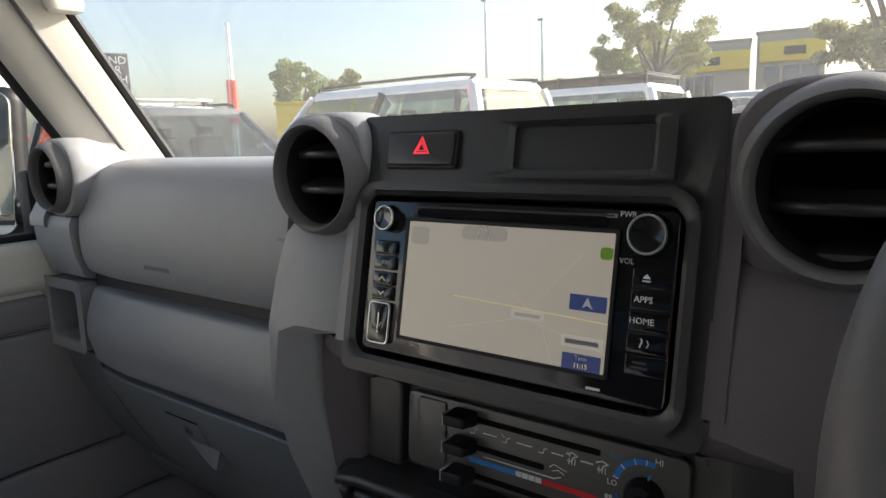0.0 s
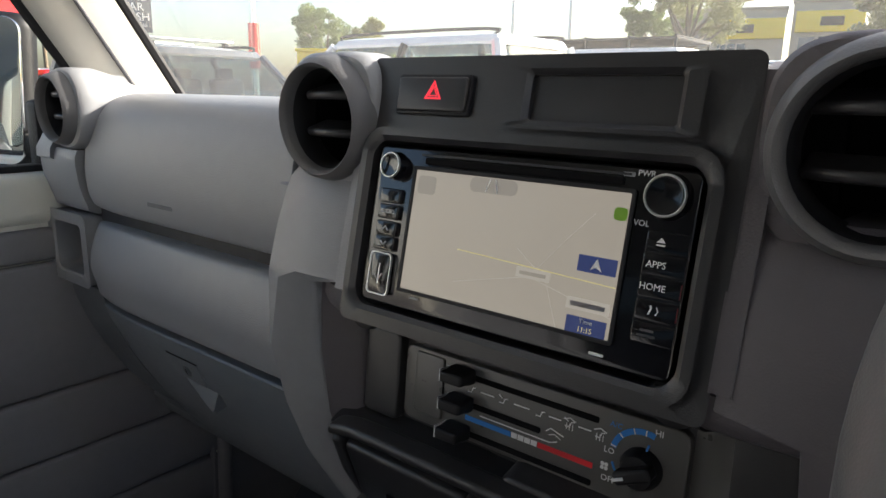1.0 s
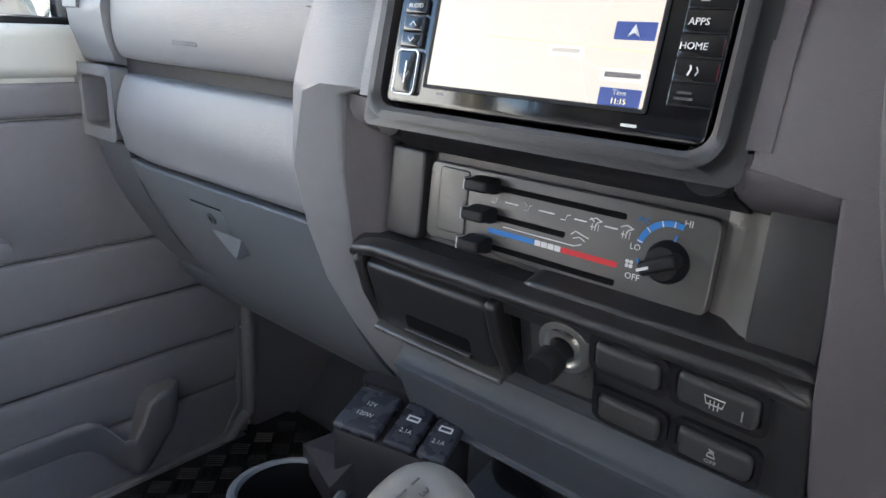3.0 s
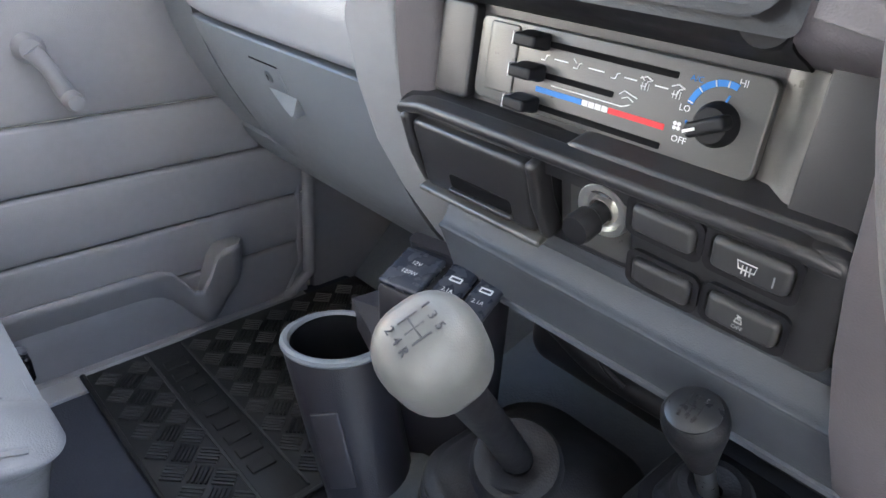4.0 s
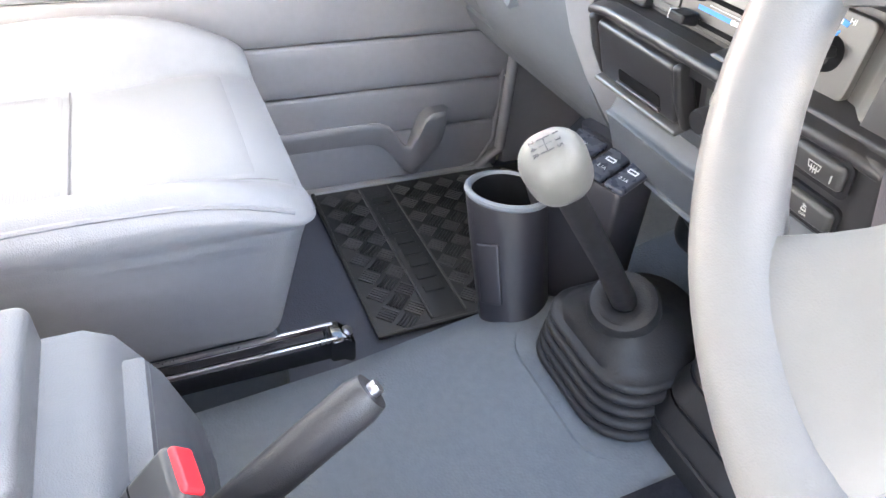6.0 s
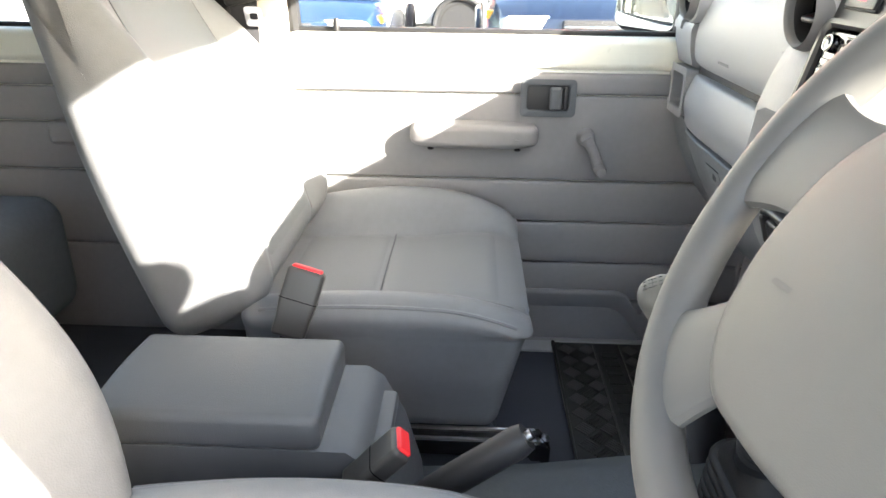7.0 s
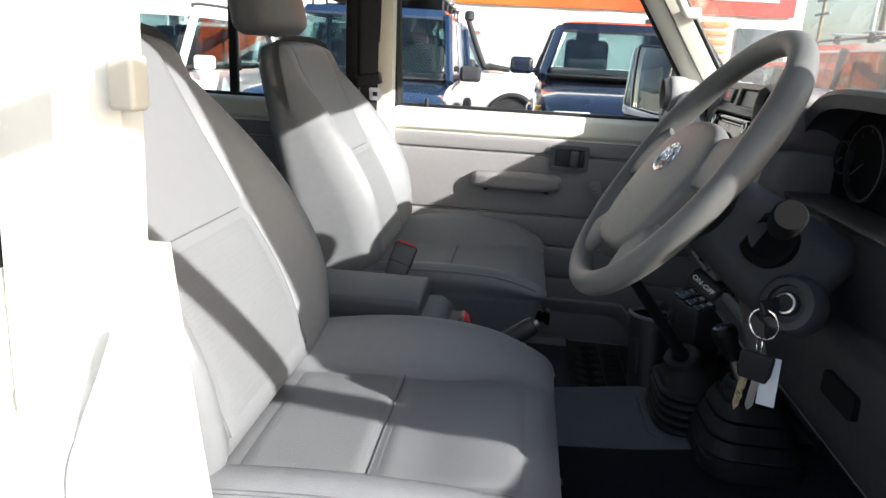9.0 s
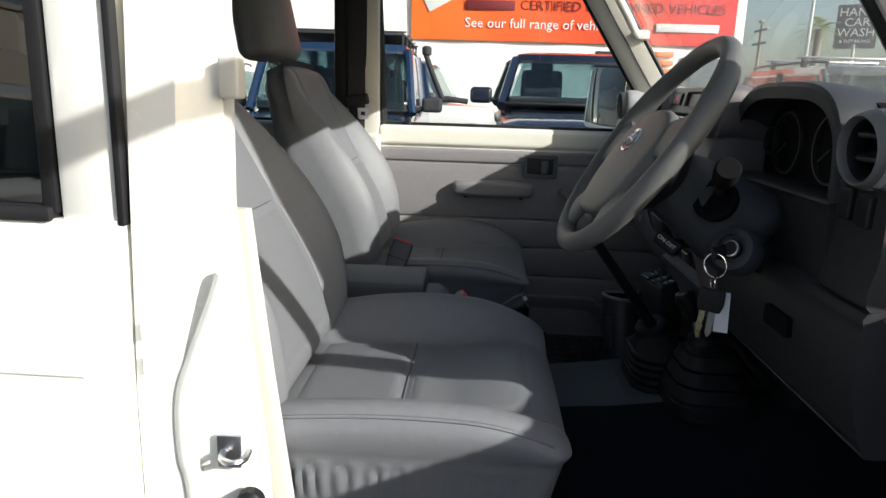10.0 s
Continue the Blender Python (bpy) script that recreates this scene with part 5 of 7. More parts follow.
# black sheet added under the hood to paint the shade there
part("hood_shade_sheet", slab(bmesh.new(), [(0.372 + 0.172 * math.copysign(abs(math.cos(a)) ** 0.55, math.cos(a)), 1.222 + 0.128 * max(0, math.sin(a)) ** 0.6) for a in (math.pi * k / 24 for k in range(25))], 0.1, 0.16), M["void"], dash)
clus = at_base("instrument_cluster", 0.372, 0.1, 1.22, "dark instrument cluster with round dials", "instrument cluster")
part("face", slab(bmesh.new(), [(0.372 + x, 1.275 + z) for x, z in rrect(0.33, 0.13, 0.03)], 0.085, 0.1), M["void"], clus)
for dx, r in ((-0.075, 0.048), (0.06, 0.048), (0.128, 0.026), (-0.135, 0.022)):
    d = part("dial_ring", LA([(r, 0), (r, 0.006), (r * 0.94, 0.006), (r * 0.94, 0)], Matrix.Translation((0.372 + dx, 0.085, 1.275)) @ pose(0, 0, 0, 90, 0, 0), 36), M["dash_dark"], clus)
    # ticks and needle are dark to carry the shade under the hood
    for k in range(0, 9):
        a = radians(220 - k * 32)
        part("tick", T([(0.372 + dx + r * 0.78 * math.cos(a), 0.083, 1.275 + r * 0.78 * math.sin(a)), (0.372 + dx + r * 0.9 * math.cos(a), 0.083, 1.275 + r * 0.9 * math.sin(a))], 0.0006, seg=5), M["faint"], d)
    part("needle", T([(0.372 + dx, 0.080, 1.275), (0.372 + dx - r * 0.6, 0.080, 1.275 - r * 0.4)], 0.001, seg=5), M["faint"], d)
part("dial_shelf", along(0.21, 0.56, [(0.2, 1.22), (0.04, 1.222), (0.028, 1.21), (0.03, 1.17), (0.04, 1.13), (0.06, 1.1), (0.2, 1.1)], 8), M["dash_dark"], dash)
# driver's lower dash, shade painted in with the dark dash colour
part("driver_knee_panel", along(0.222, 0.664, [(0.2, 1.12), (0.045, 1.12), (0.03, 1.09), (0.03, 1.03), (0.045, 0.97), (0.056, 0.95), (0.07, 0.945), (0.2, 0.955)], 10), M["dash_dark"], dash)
# black plate drawn for the dark inside of the slot
part("coin_slot", slab(bmesh.new(), [(x + 0.475, z + 1.045) for x, z in rrect(0.075, 0.028, 0.006)], 0.022, 0.06, pose(0, 0.0, 0, 0, 0, 0)), M["void"], dash)
part("right_pod", along(0.558, 0.662, [(0.2, 1.25), (0.05, 1.25), (0.036, 1.24), (0.036, 1.18), (0.042, 1.11), (0.2, 1.11)], 5), M["dash_dark"], dash)
for x, z in ((0.585, 1.225), (0.625, 1.222)):
    part("pod_switch", pillow(bmesh.new(), 0.013, 0.006, 0.018, 0.003, (2, 1, 3), None, Matrix.Translation((x, 0.034, z))), M["black"], dash)
part("pod_switch", pillow(bmesh.new(), 0.02, 0.006, 0.022, 0.003, (2, 1, 3), None, Matrix.Translation((0.6, 0.04, 1.14))), M["black"], dash)

# ---- steering wheel and column ----
SW = pose(0.3745, -0.158, 1.267, -34.2, 0, 0)     # local x right, z up the wheel, -y to the driver
wheel = at_base("steering_wheel", 0, 0, 0, "grey four-spoke steering wheel with chrome emblem", "steering wheel")
wheel.matrix_basis = SW @ pose(0, 0, 0, 0, -7, 0)
R = 0.172
bm = bmesh.new()
pts = [(R * math.cos(a), 0, R * math.sin(a)) for a in (2 * math.pi * k / 96 for k in range(96))]
rad = []
for k in range(96):
    a = 360 * k / 96
    near = min(abs(a - 22), abs(a - 158))
    rad.append(0.0145 + 0.0022 * max(0, math.cos(radians(near * 3))) * (near < 30))
tube(bm, pts, rad, seg=16, closed=True)
part("rim", bm, M["wheel"], wheel, "grained grey wheel rim", local=True)


def hub_y(x, z):
    """Depth of the airbag cover's domed face."""
    return -0.0175 + 0.6 * (x * x + (z + 0.03) ** 2)


HALF = [(0, 0.058), (0.045, 0.054), (0.08, 0.04), (0.099, 0.012), (0.103, -0.02), (0.099, -0.055), (0.083, -0.092), (0.055, -0.116), (0.02, -0.121)]
EDGE = smooth_line([(x, 0, z) for x, z in HALF + [(-x, z) for x, z in reversed(HALF[1:])] + [HALF[0]]], 5)[:-1]
bm = bmesh.new()
loops = []
for sc, lift in ((0.90, 0.03), (0.97, 0.02), (1.0, 0.012), (1.0, 0.007), (0.985, 0.003), (0.96, 0.0007), (0.92, 0.0), (0.8, 0), (0.65, 0), (0.5, 0), (0.33, 0), (0.16, 0)):
    lp = []
    for p in EDGE:
        x, z = p.x * sc, (p.z + 0.03) * sc - 0.03
        lp.append(Vector((x, hub_y(x, z) + lift, z)))
    loops.append(lp)
loft(bm, loops)
cover = part("airbag_cover", bm, M["hub"], wheel, "smooth grey airbag cover", local=True)


def spoke(a0, r0, a1, r1, w0, w1, y0, y1, th=0.012):
    bm = bmesh.new()
    a = Vector((r0 * math.cos(radians(a0)), y0, r0 * math.sin(radians(a0))))
    b = Vector((r1 * math.cos(radians(a1)), y1, r1 * math.sin(radians(a1))))
    d = b - a
    n = Vector((-d.z, 0, d.x)).normalized()
    loops = []
    for k in range(11):
        t = k / 10
        c = a.lerp(b, t)
        w = w0 * (1 - t) + w1 * t - 0.008 * math.sin(math.pi * t)
        loops.append([c + n * w * math.copysign(abs(math.cos(q)) ** 0.7, math.cos(q)) + Vector((0, th * math.copysign(abs(math.sin(q)) ** 0.7, math.sin(q)), 0)) for q in (2 * math.pi * i / 18 for i in range(18))])
    return loft(bm, loops)


for s in (1, -1):
    a = 90 - s * 85
    part("side_spoke", spoke(a, 0.07, a, 0.166, 0.034, 0.047, 0.0, 0.0, 0.0085), M["wheel"], wheel, local=True)
    b = 270 + s * 38
    part("lower_spoke", spoke(b, 0.08, b, 0.166, 0.034, 0.044, 0.001, 0.0, 0.0085), M["wheel"], wheel, local=True)
part("hub_back", LA([(0.078, 0), (0.072, 0.025), (0.05, 0.05), (0, 0.05)], pose(0, 0.016, -0.015, -90, 0, 0), 28), M["black"], wheel, local=True)


def oval(cx, cz, a, b, w):
    """A chrome loop lying on the cover."""
    return T([(cx + a * math.cos(t), hub_y(cx + a * math.cos(t), cz + b * math.sin(t)) - 0.0004, cz + b * math.sin(t)) for t in (2 * math.pi * k / 40 for k in range(40))], w, seg=8, closed=True)


# emblem: plain overlapping chrome ovals
emb = part("emblem", oval(0, 0.0, 0.0265, 0.0185, 0.0022), M["chrome"], wheel, "chrome oval emblem", local=True)
part("emblem_bar", oval(0, 0.008, 0.0155, 0.0072, 0.0016), M["chrome"], emb, local=True)
part("emblem_stem", oval(0, -0.001, 0.0062, 0.0165, 0.0018), M["chrome"], emb, local=True)
part("bag_bar", slab(bmesh.new(), rrect(0.024, 0.003, 0.001), -0.0004, 0.002, pose(-0.05, hub_y(-0.05, -0.055), -0.055, 2, 0, 3)), M["wheel"], cover, local=True)

col = at_base("steering_column", 0.3715, 0.0, 1.1, "dark plastic steering column cover", "steering column")
def col_f(x, y, z):
    return (x * (1 + 0.25 * (y / 0.09)), y, z * (1 + 0.2 * (y / 0.09)))
part("shroud", pillow(bmesh.new(), 0.062, 0.085, 0.058, 0.03, (5, 6, 5), col_f, SW @ pose(0.0, 0.13, -0.012)), M["shroud"], col)
part("column_tube", LA([(0.035, 0), (0.035, 0.25), (0, 0.25)], SW @ pose(0, 0.15, -0.01, -90, 0, 0), 24), M["black"], col)
ig = part("ignition_boss", LA([(0.034, 0.0), (0.033, 0.018), (0.029, 0.024), (0.021, 0.025), (0.02, 0.02), (0, 0.02)], Matrix.Translation((0.452, -0.028, 1.133)) @ pose(0, 0, 0, 72, 0, 40), 36), M["shroud"], col, "round ignition lock housing")
part("lock_face", LA([(0.0135, 0.02), (0.0135, 0.0265), (0.012, 0.028), (0.008, 0.0275), (0, 0.0265)], Matrix.Translation((0.452, -0.028, 1.133)) @ pose(0, 0, 0, 72, 0, 40), 32), M["black"], ig)
part("lock_ring", LA([(0.0095, 0.026), (0.0115, 0.026), (0.0115, 0.0282), (0.0095, 0.0285), (0.0095, 0.026)], Matrix.Translation((0.452, -0.028, 1.133)) @ pose(0, 0, 0, 72, 0, 40), 32), M["steel"], ig)
part("stalk", T(smooth_line([(0.44, -0.06, 1.215), (0.51, -0.085, 1.23), (0.56, -0.1, 1.243)], 4), [0.008] * 6 + [0.009, 0.009, 0.009], seg=12), M["black"], col, "black control stalk")
part("stalk_knob", LA([(0.009, 0), (0.013, 0.004), (0.015, 0.02), (0.015, 0.04), (0.013, 0.044), (0, 0.044)], Matrix.Translation((0.552, -0.098, 1.241)) @ pose(0, 0, 0, 12, 62, 0), 24), M["void"], col)
part("stalk_root", LA([(0.03, 0), (0.03, 0.012), (0.022, 0.012), (0.02, 0.004), (0, 0.004)], Matrix.Translation((0.438, -0.062, 1.20)) @ pose(0, 0, 0, 40, 60, 0), 28), M["void"], col)
CR = look((0.397, -0.112, 1.134), (0.397 - 0.51, -0.112 + 0.17, 1.134 - 0.27), -35)      # end face of the lever, towards the door
sq = part("cruise_pod", pillow(bmesh.new(), 0.021, 0.011, 0.012, 0.006, (3, 2, 2), None, CR @ pose(0, 0, -0.013)), M["black"], col, "black cruise control lever")
part("cruise_stalk", T([(0.39, -0.1, 1.128), (0.385, -0.05, 1.13), (0.38, 0.0, 1.14)], 0.007, seg=10), M["black"], sq)
words("ON-OFF", 0.0085, M["white"], sq, CR @ pose(0, -0.003, 0.0), "legend", depth=0.0003)

keys = at_base("car_keys", 0.5, -0.06, 1.0, "car key bunch with white tag hanging from ignition", "keys")
part("ignition_key", pillow(bmesh.new(), 0.009, 0.016, 0.003, 0.0025, (2, 3, 1), None, Matrix.Translation((0.468, -0.06, 1.136)) @ pose(0, 0, 0, 10, 60, 40)), M["black"], keys)
part("split_ring", T([Vector((0.475, -0.067, 1.118)) + Vector((0.0165 * math.cos(a) * 0.75, 0.0165 * math.cos(a) * 0.65, 0.0165 * math.sin(a))) for a in (2 * math.pi * k / 32 for k in range(32))], 0.0011, seg=6, closed=True), M["chrome"], keys)
part("small_ring", T([Vector((0.477, -0.068, 1.094)) + Vector((0.008 * math.cos(a), 0.0, 0.01 * math.sin(a))) for a in (2 * math.pi * k / 24 for k in range(24))], 0.0009, seg=6, closed=True), M["chrome"], keys)
KM = Matrix.Translation((0.479, -0.069, 1.07)) @ pose(0, 0, 0, 0, 4, 62)
part("key_head", pillow(bmesh.new(), 0.0175, 0.0045, 0.0165, 0.004, (4, 1, 4), lambda x, y, z: (x * (1 - 0.12 * (z < -0.01)), y, z), KM), M["black"], keys, "black plastic key head")
blade = bmesh.new()
slab(blade, [(-0.012, -0.015), (-0.012, -0.05), (-0.009, -0.058), (-0.005, -0.05), (-0.006, -0.045), (-0.004, -0.04), (-0.006, -0.034), (-0.004, -0.028), (-0.004, -0.015)], -0.0012, 0.0012, KM)
part("key_blade", blade, M["brass"], keys, "brass-coloured key blade")
part("second_blade", slab(bmesh.new(), [(0.0, -0.012), (0.0, -0.048), (0.004, -0.054), (0.008, -0.047), (0.008, -0.012)], 0.002, 0.0042, KM), M["steel"], keys)
part("paper_tag", box(bmesh.new(), 0.005, 0.024, 0.005, 0.0062, -0.045, 0.012, 0.0004, 1, KM @ pose(0, 0, 0, 0, -6, 0)), M["tag"], keys, "white plastic key tag")

# ---- seats ----
def seat(cx, name, label, drop=0.0, gather=0.0):
    """A front bucket seat, modelled about x = 0 and shifted to cx."""
    s = at_base(name, cx, -0.45, 0.69, label, "car seat", group="front seats")
    # base: cushion with raised bolsters, tapering skirts and a rolled front
    W2, Y0, Y1 = 0.225, -0.665, -0.256
    yc, hy = (Y0 + Y1) / 2, (Y1 - Y0) / 2
    def top(x, y):
        u = abs(x) / W2
        side = 0.35 if x > 0 else 1.0          # one roll stands lower than the other
        z = 0.937 - drop + 0.014 * side * math.exp(-((u - 0.86) / 0.16) ** 2)
        z -= 0.003 * math.exp(-((u - 0.62) / 0.03) ** 2)          # seam groove
        k = max(0, min(1, (0.84 - u) / 0.26))
        e = max(0, min(1, (y + 0.45) / 0.18))
        z -= 0.042 * k * k * (3 - 2 * k) * (1 - 0.72 * e * e * (3 - 2 * e))      # hollow between the bolsters
        z += 0.008 * math.sin(max(0, min(1, (y - Y0) / (Y1 - Y0))) * math.pi)
        if u < 0.62:
            z -= 0.003 * math.exp(-((y + 0.487) / 0.006) ** 2)
            z += 0.004 * (1 - (u / 0.62) ** 2)
        f = (y - Y0) / (Y1 - Y0)
        z += 0.022 * side * math.sin(max(0, min(1, f * 0.95 + 0.05)) * math.pi) * math.exp(-((u - 0.9) / 0.22) ** 2) - 0.006 * (u > 0.62) * (u - 0.62)
        z -= 0.03 * max(0, (y - (Y1 - 0.14)) / 0.14) ** 2
        return z
    def cushion_f(x, y, z):
        zz = z + 0.83
        k = (zz - 0.71) / 0.24
        if z > 0.06:
            zz += (top(x, y + yc) - 0.95) * (z - 0.06) / 0.06
        taper = 1 - 0.16 * max(0, 1 - k) ** 1.3
        out = max(0, min(1, (abs(x) - 0.17) / 0.03))
        wr = gather * (x > 0) * math.sin(y * 190 + 1.3 * math.sin(y * 37)) * math.exp(-((z - 0.02) / 0.03) ** 2) * (z < 0.05) * max(0.1, min(1, 0.55 - y * 5))
        wr += 0.007 * math.exp(-((z - 0.085) / 0.03) ** 2) - 0.005 * math.exp(-((z - 0.048) / 0.007) ** 2)
        wr *= out
        return (x * taper + math.copysign(wr, x), y + yc - 0.05 * max(0, 1 - k) * (y > 0) * (y / hy), zz)
    part("cushion", pillow(bmesh.new(), W2, hy, 0.12, 0.027, (36, 84, 26), cushion_f, Matrix.Translation((cx, 0, 0))), M["vinyl"], s, "grey vinyl seat cushion with raised bolsters")
    e = 0.027 * (1 - 0.7071)
    for sx in (-1, 1):
        part("piping", T([Vector((cx, 0, 0)) + Vector(cushion_f(sx * (W2 - e), y, 0.12 - e)) for y in np.linspace(-hy + 0.03, hy - 0.028, 60)], 0.003, seg=6), M["vinyl_panel"], s)
    def patch(x0, x1, y0, y1, lift):
        bm = bmesh.new()
        nx, ny = 18, 14
        rows = []
        for j in range(ny + 1):
            y = y0 + (y1 - y0) * j / ny
            rows.append([Vector((cx + x, y, top(x, y) + lift - (0.004 if i in (0, nx) or j in (0, ny) else 0))) for i in range(nx + 1) for x in (x0 + (x1 - x0) * i / nx,)])
        return loft(bm, rows, closed=False)
    part("seat_panel_rear", patch(-0.137, 0.137, -0.645, -0.489, 0.0025), M["perf"], s, "perforated grey vinyl panel")
    part("seat_panel_front", patch(-0.137, 0.137, -0.485, -0.30, 0.0022), M["vinyl_panel"], s)
    for sx in (-1, 1):
        part("seam", T([(cx + sx * 0.1395, y, top(0.1395, y) + 0.001) for y in np.linspace(-0.65, -0.285, 22)], 0.0012, seg=6), M["seam"], s)
    part("seam", T([(cx + x, -0.487, top(x, -0.487) + 0.0015) for x in np.linspace(-0.139, 0.139, 14)], 0.0012, seg=6), M["seam"], s)
    # backrest, leaning back
    BK = Matrix.Translation((cx, -0.65, 0.905)) @ pose(0, 0, 0, 25, 0, 0)
    H = 0.54
    def back_f(x, y, z):
        t = (z + H / 2) / H
        w = 1.0 + 0.06 * math.sin(min(1, t * 1.4) * math.pi) - 0.24 * max(0, t - 0.5) ** 1.4 * 1.6
        u = abs(x) / 0.225
        if y > 0:
            y += 0.056 * math.exp(-((u - 0.86) / 0.17) ** 2) * math.sin(min(1, t * 1.1 + 0.06) * math.pi) - 0.004 * math.exp(-((u - 0.6) / 0.03) ** 2)
            y += 0.012 * math.exp(-((t - 0.25) / 0.2) ** 2) - 0.004 * math.exp(-((t - 0.48) / 0.012) ** 2) * (u < 0.6)
        else:
            y += -0.035 + 0.09 * t          # thick at the foot, thin at the top
        zz = z - 0.02 * (u ** 3) * (t > 0.7) * (t - 0.7) / 0.3
        return (x * w, y, zz)
    part("backrest", pillow(bmesh.new(), 0.222, 0.062, H / 2, 0.045, (34, 4, 40), back_f, BK @ Matrix.Translation((0, -0.04, H / 2))), M["vinyl"], s, "grey vinyl backrest with raised side bolsters")
    def bsurf(x, t):
        p = Vector(back_f(x, 0.062, t * H - H / 2))
        return BK @ (p + Vector((0, -0.04, H / 2)))
    for sx in (-1, 1):
        part("back_seam", T([bsurf(sx * 0.133, t) for t in np.linspace(0.06, 0.93, 26)], 0.0013, seg=6), M["seam"], s)
    part("back_seam", T([bsurf(x, 0.48) for x in np.linspace(-0.132, 0.132, 12)], 0.0013, seg=6), M["seam"], s)
    bm = bmesh.new()
    rows = []
    for j in range(17):
        t = 0.07 + 0.40 * j / 16
        rows.append([bsurf(x, t) + (BK.to_3x3() @ Vector((0, 0.002 if 0 < i < 14 and 0 < j < 16 else -0.003, 0))) for i in range(15) for x in (-0.13 + 0.26 * i / 14,)])
    part("back_panel", loft(bm, rows, closed=False), M["perf"], s, "perforated lower back panel")
    # headrest on two posts
    HR = BK @ Matrix.Translation((0, -0.045, H + 0.11))
    for sx in (-1, 1):
        part("headrest_post", T([BK @ Vector((sx * 0.05, -0.045, H - 0.03)), BK @ Vector((sx * 0.05, -0.045, H + 0.05))], 0.0055, seg=10), M["chrome"], s)
    part("headrest", pillow(bmesh.new(), 0.125, 0.05, 0.095, 0.035, (10, 4, 8), lambda x, y, z: (x * (1 - 0.1 * (z / 0.095)), y + 0.01 * (1 - (x / 0.12) ** 2) * (y > 0), z), HR @ pose(0, 0.02, 0.01, -14, 0, 0)), M["vinyl"], s, "dark grey vinyl headrest")
    # runners
    for x in (-0.2, 0.2):
        rl = part("runner", box(bmesh.new(), cx + x - 0.016, cx + x + 0.016, -0.64, -0.25, 0.685, 0.712, 0.004), M["gloss"], s)
        for dx in (-0.0125, 0.0125):
            part("runner_edge", box(bmesh.new(), cx + x + dx - 0.0022, cx + x + dx + 0.0022, -0.63, -0.246, 0.711, 0.717, 0.001), M["steel"], rl)
        part("runner_slide", box(bmesh.new(), cx + x - 0.006, cx + x + 0.006, -0.63, -0.26, 0.711, 0.714, 0.001), M["black"], rl)
        part("runner_foot", pillow(bmesh.new(), 0.019, 0.016, 0.018, 0.006, (2, 2, 2), lambda a, b, c: (a * (1 - 0.2 * (b > 0)), b, c - 0.01 * (b > 0)), Matrix.Translation((cx + x, -0.24, 0.698))), M["gloss"], rl)
        part("foot_bolt", LA([(0.007, 0), (0.007, 0.004), (0.004, 0.006), (0, 0.006)], Matrix.Translation((cx + x, -0.232, 0.71)) @ pose(0, 0, 0, -40, 0, 0), 6), M["steel"], rl)
    return s


seat(-0.392, "passenger_seat", "grey vinyl front passenger seat with adjustable headrest", 0.012)
seat(0.405, "driver_seat", "grey vinyl driver's seat on steel runners", 0.0, 0.005)
# rear bench
bench = at_base("rear_bench", 0, -1.5, 0.6, "blue-grey vinyl rear bench seat", "bench seat")
part("cushion", pillow(bmesh.new(), 0.6, 0.24, 0.12, 0.05, (12, 8, 4), None, Matrix.Translation((0, -1.38, 0.82))), M["carpet"], bench)
part("base", box(bmesh.new(), -0.55, 0.55, -1.6, -1.2, 0.6, 0.72, 0.02), M["carpet"], bench)
part("backrest", pillow(bmesh.new(), 0.6, 0.07, 0.3, 0.05, (12, 3, 8), None, Matrix.Translation((0, -1.7, 1.12)) @ pose(0, 0, 0, 14, 0, 0)), M["carpet"], bench)

# ---- centre console box ----
con = at_base("centre_console", 0.03, -0.59, 0.7, "blue-grey plastic centre console box with hinged lid", "console box")
def lid_f(x, y, z):
    return (x, y, z + 0.005 * (1 - (x / 0.075) ** 2) * (z > 0))
part("bin", loft(bmesh.new(), [[Vector((0.03 + sx * w, y, z)) for sx, y in ((-1, -0.73), (1, -0.73), (1, yf), (-1, yf))] for z, w, yf in ((0.70, 0.088, -0.40), (0.78, 0.085, -0.405), (0.86, 0.08, -0.425), (0.912, 0.078, -0.45), (0.925, 0.076, -0.468))]), M["console"], con)
part("lid", pillow(bmesh.new(), 0.076, 0.115, 0.02, 0.009, (8, 10, 2), lid_f, Matrix.Translation((0.03, -0.608, 0.942))), M["console"], con, "hinged console lid")
part("latch_notch", pillow(bmesh.new(), 0.05, 0.012, 0.02, 0.006, (4, 2, 2), lambda x, y, z: (x, y + 0.01 * (z < 0), z), Matrix.Translation((0.032, -0.478, 0.905))), M["console"], con)
part("front_tray", box(bmesh.new(), -0.03, 0.09, -0.462, -0.43, 0.885, 0.905, 0.006), M["console"], con)

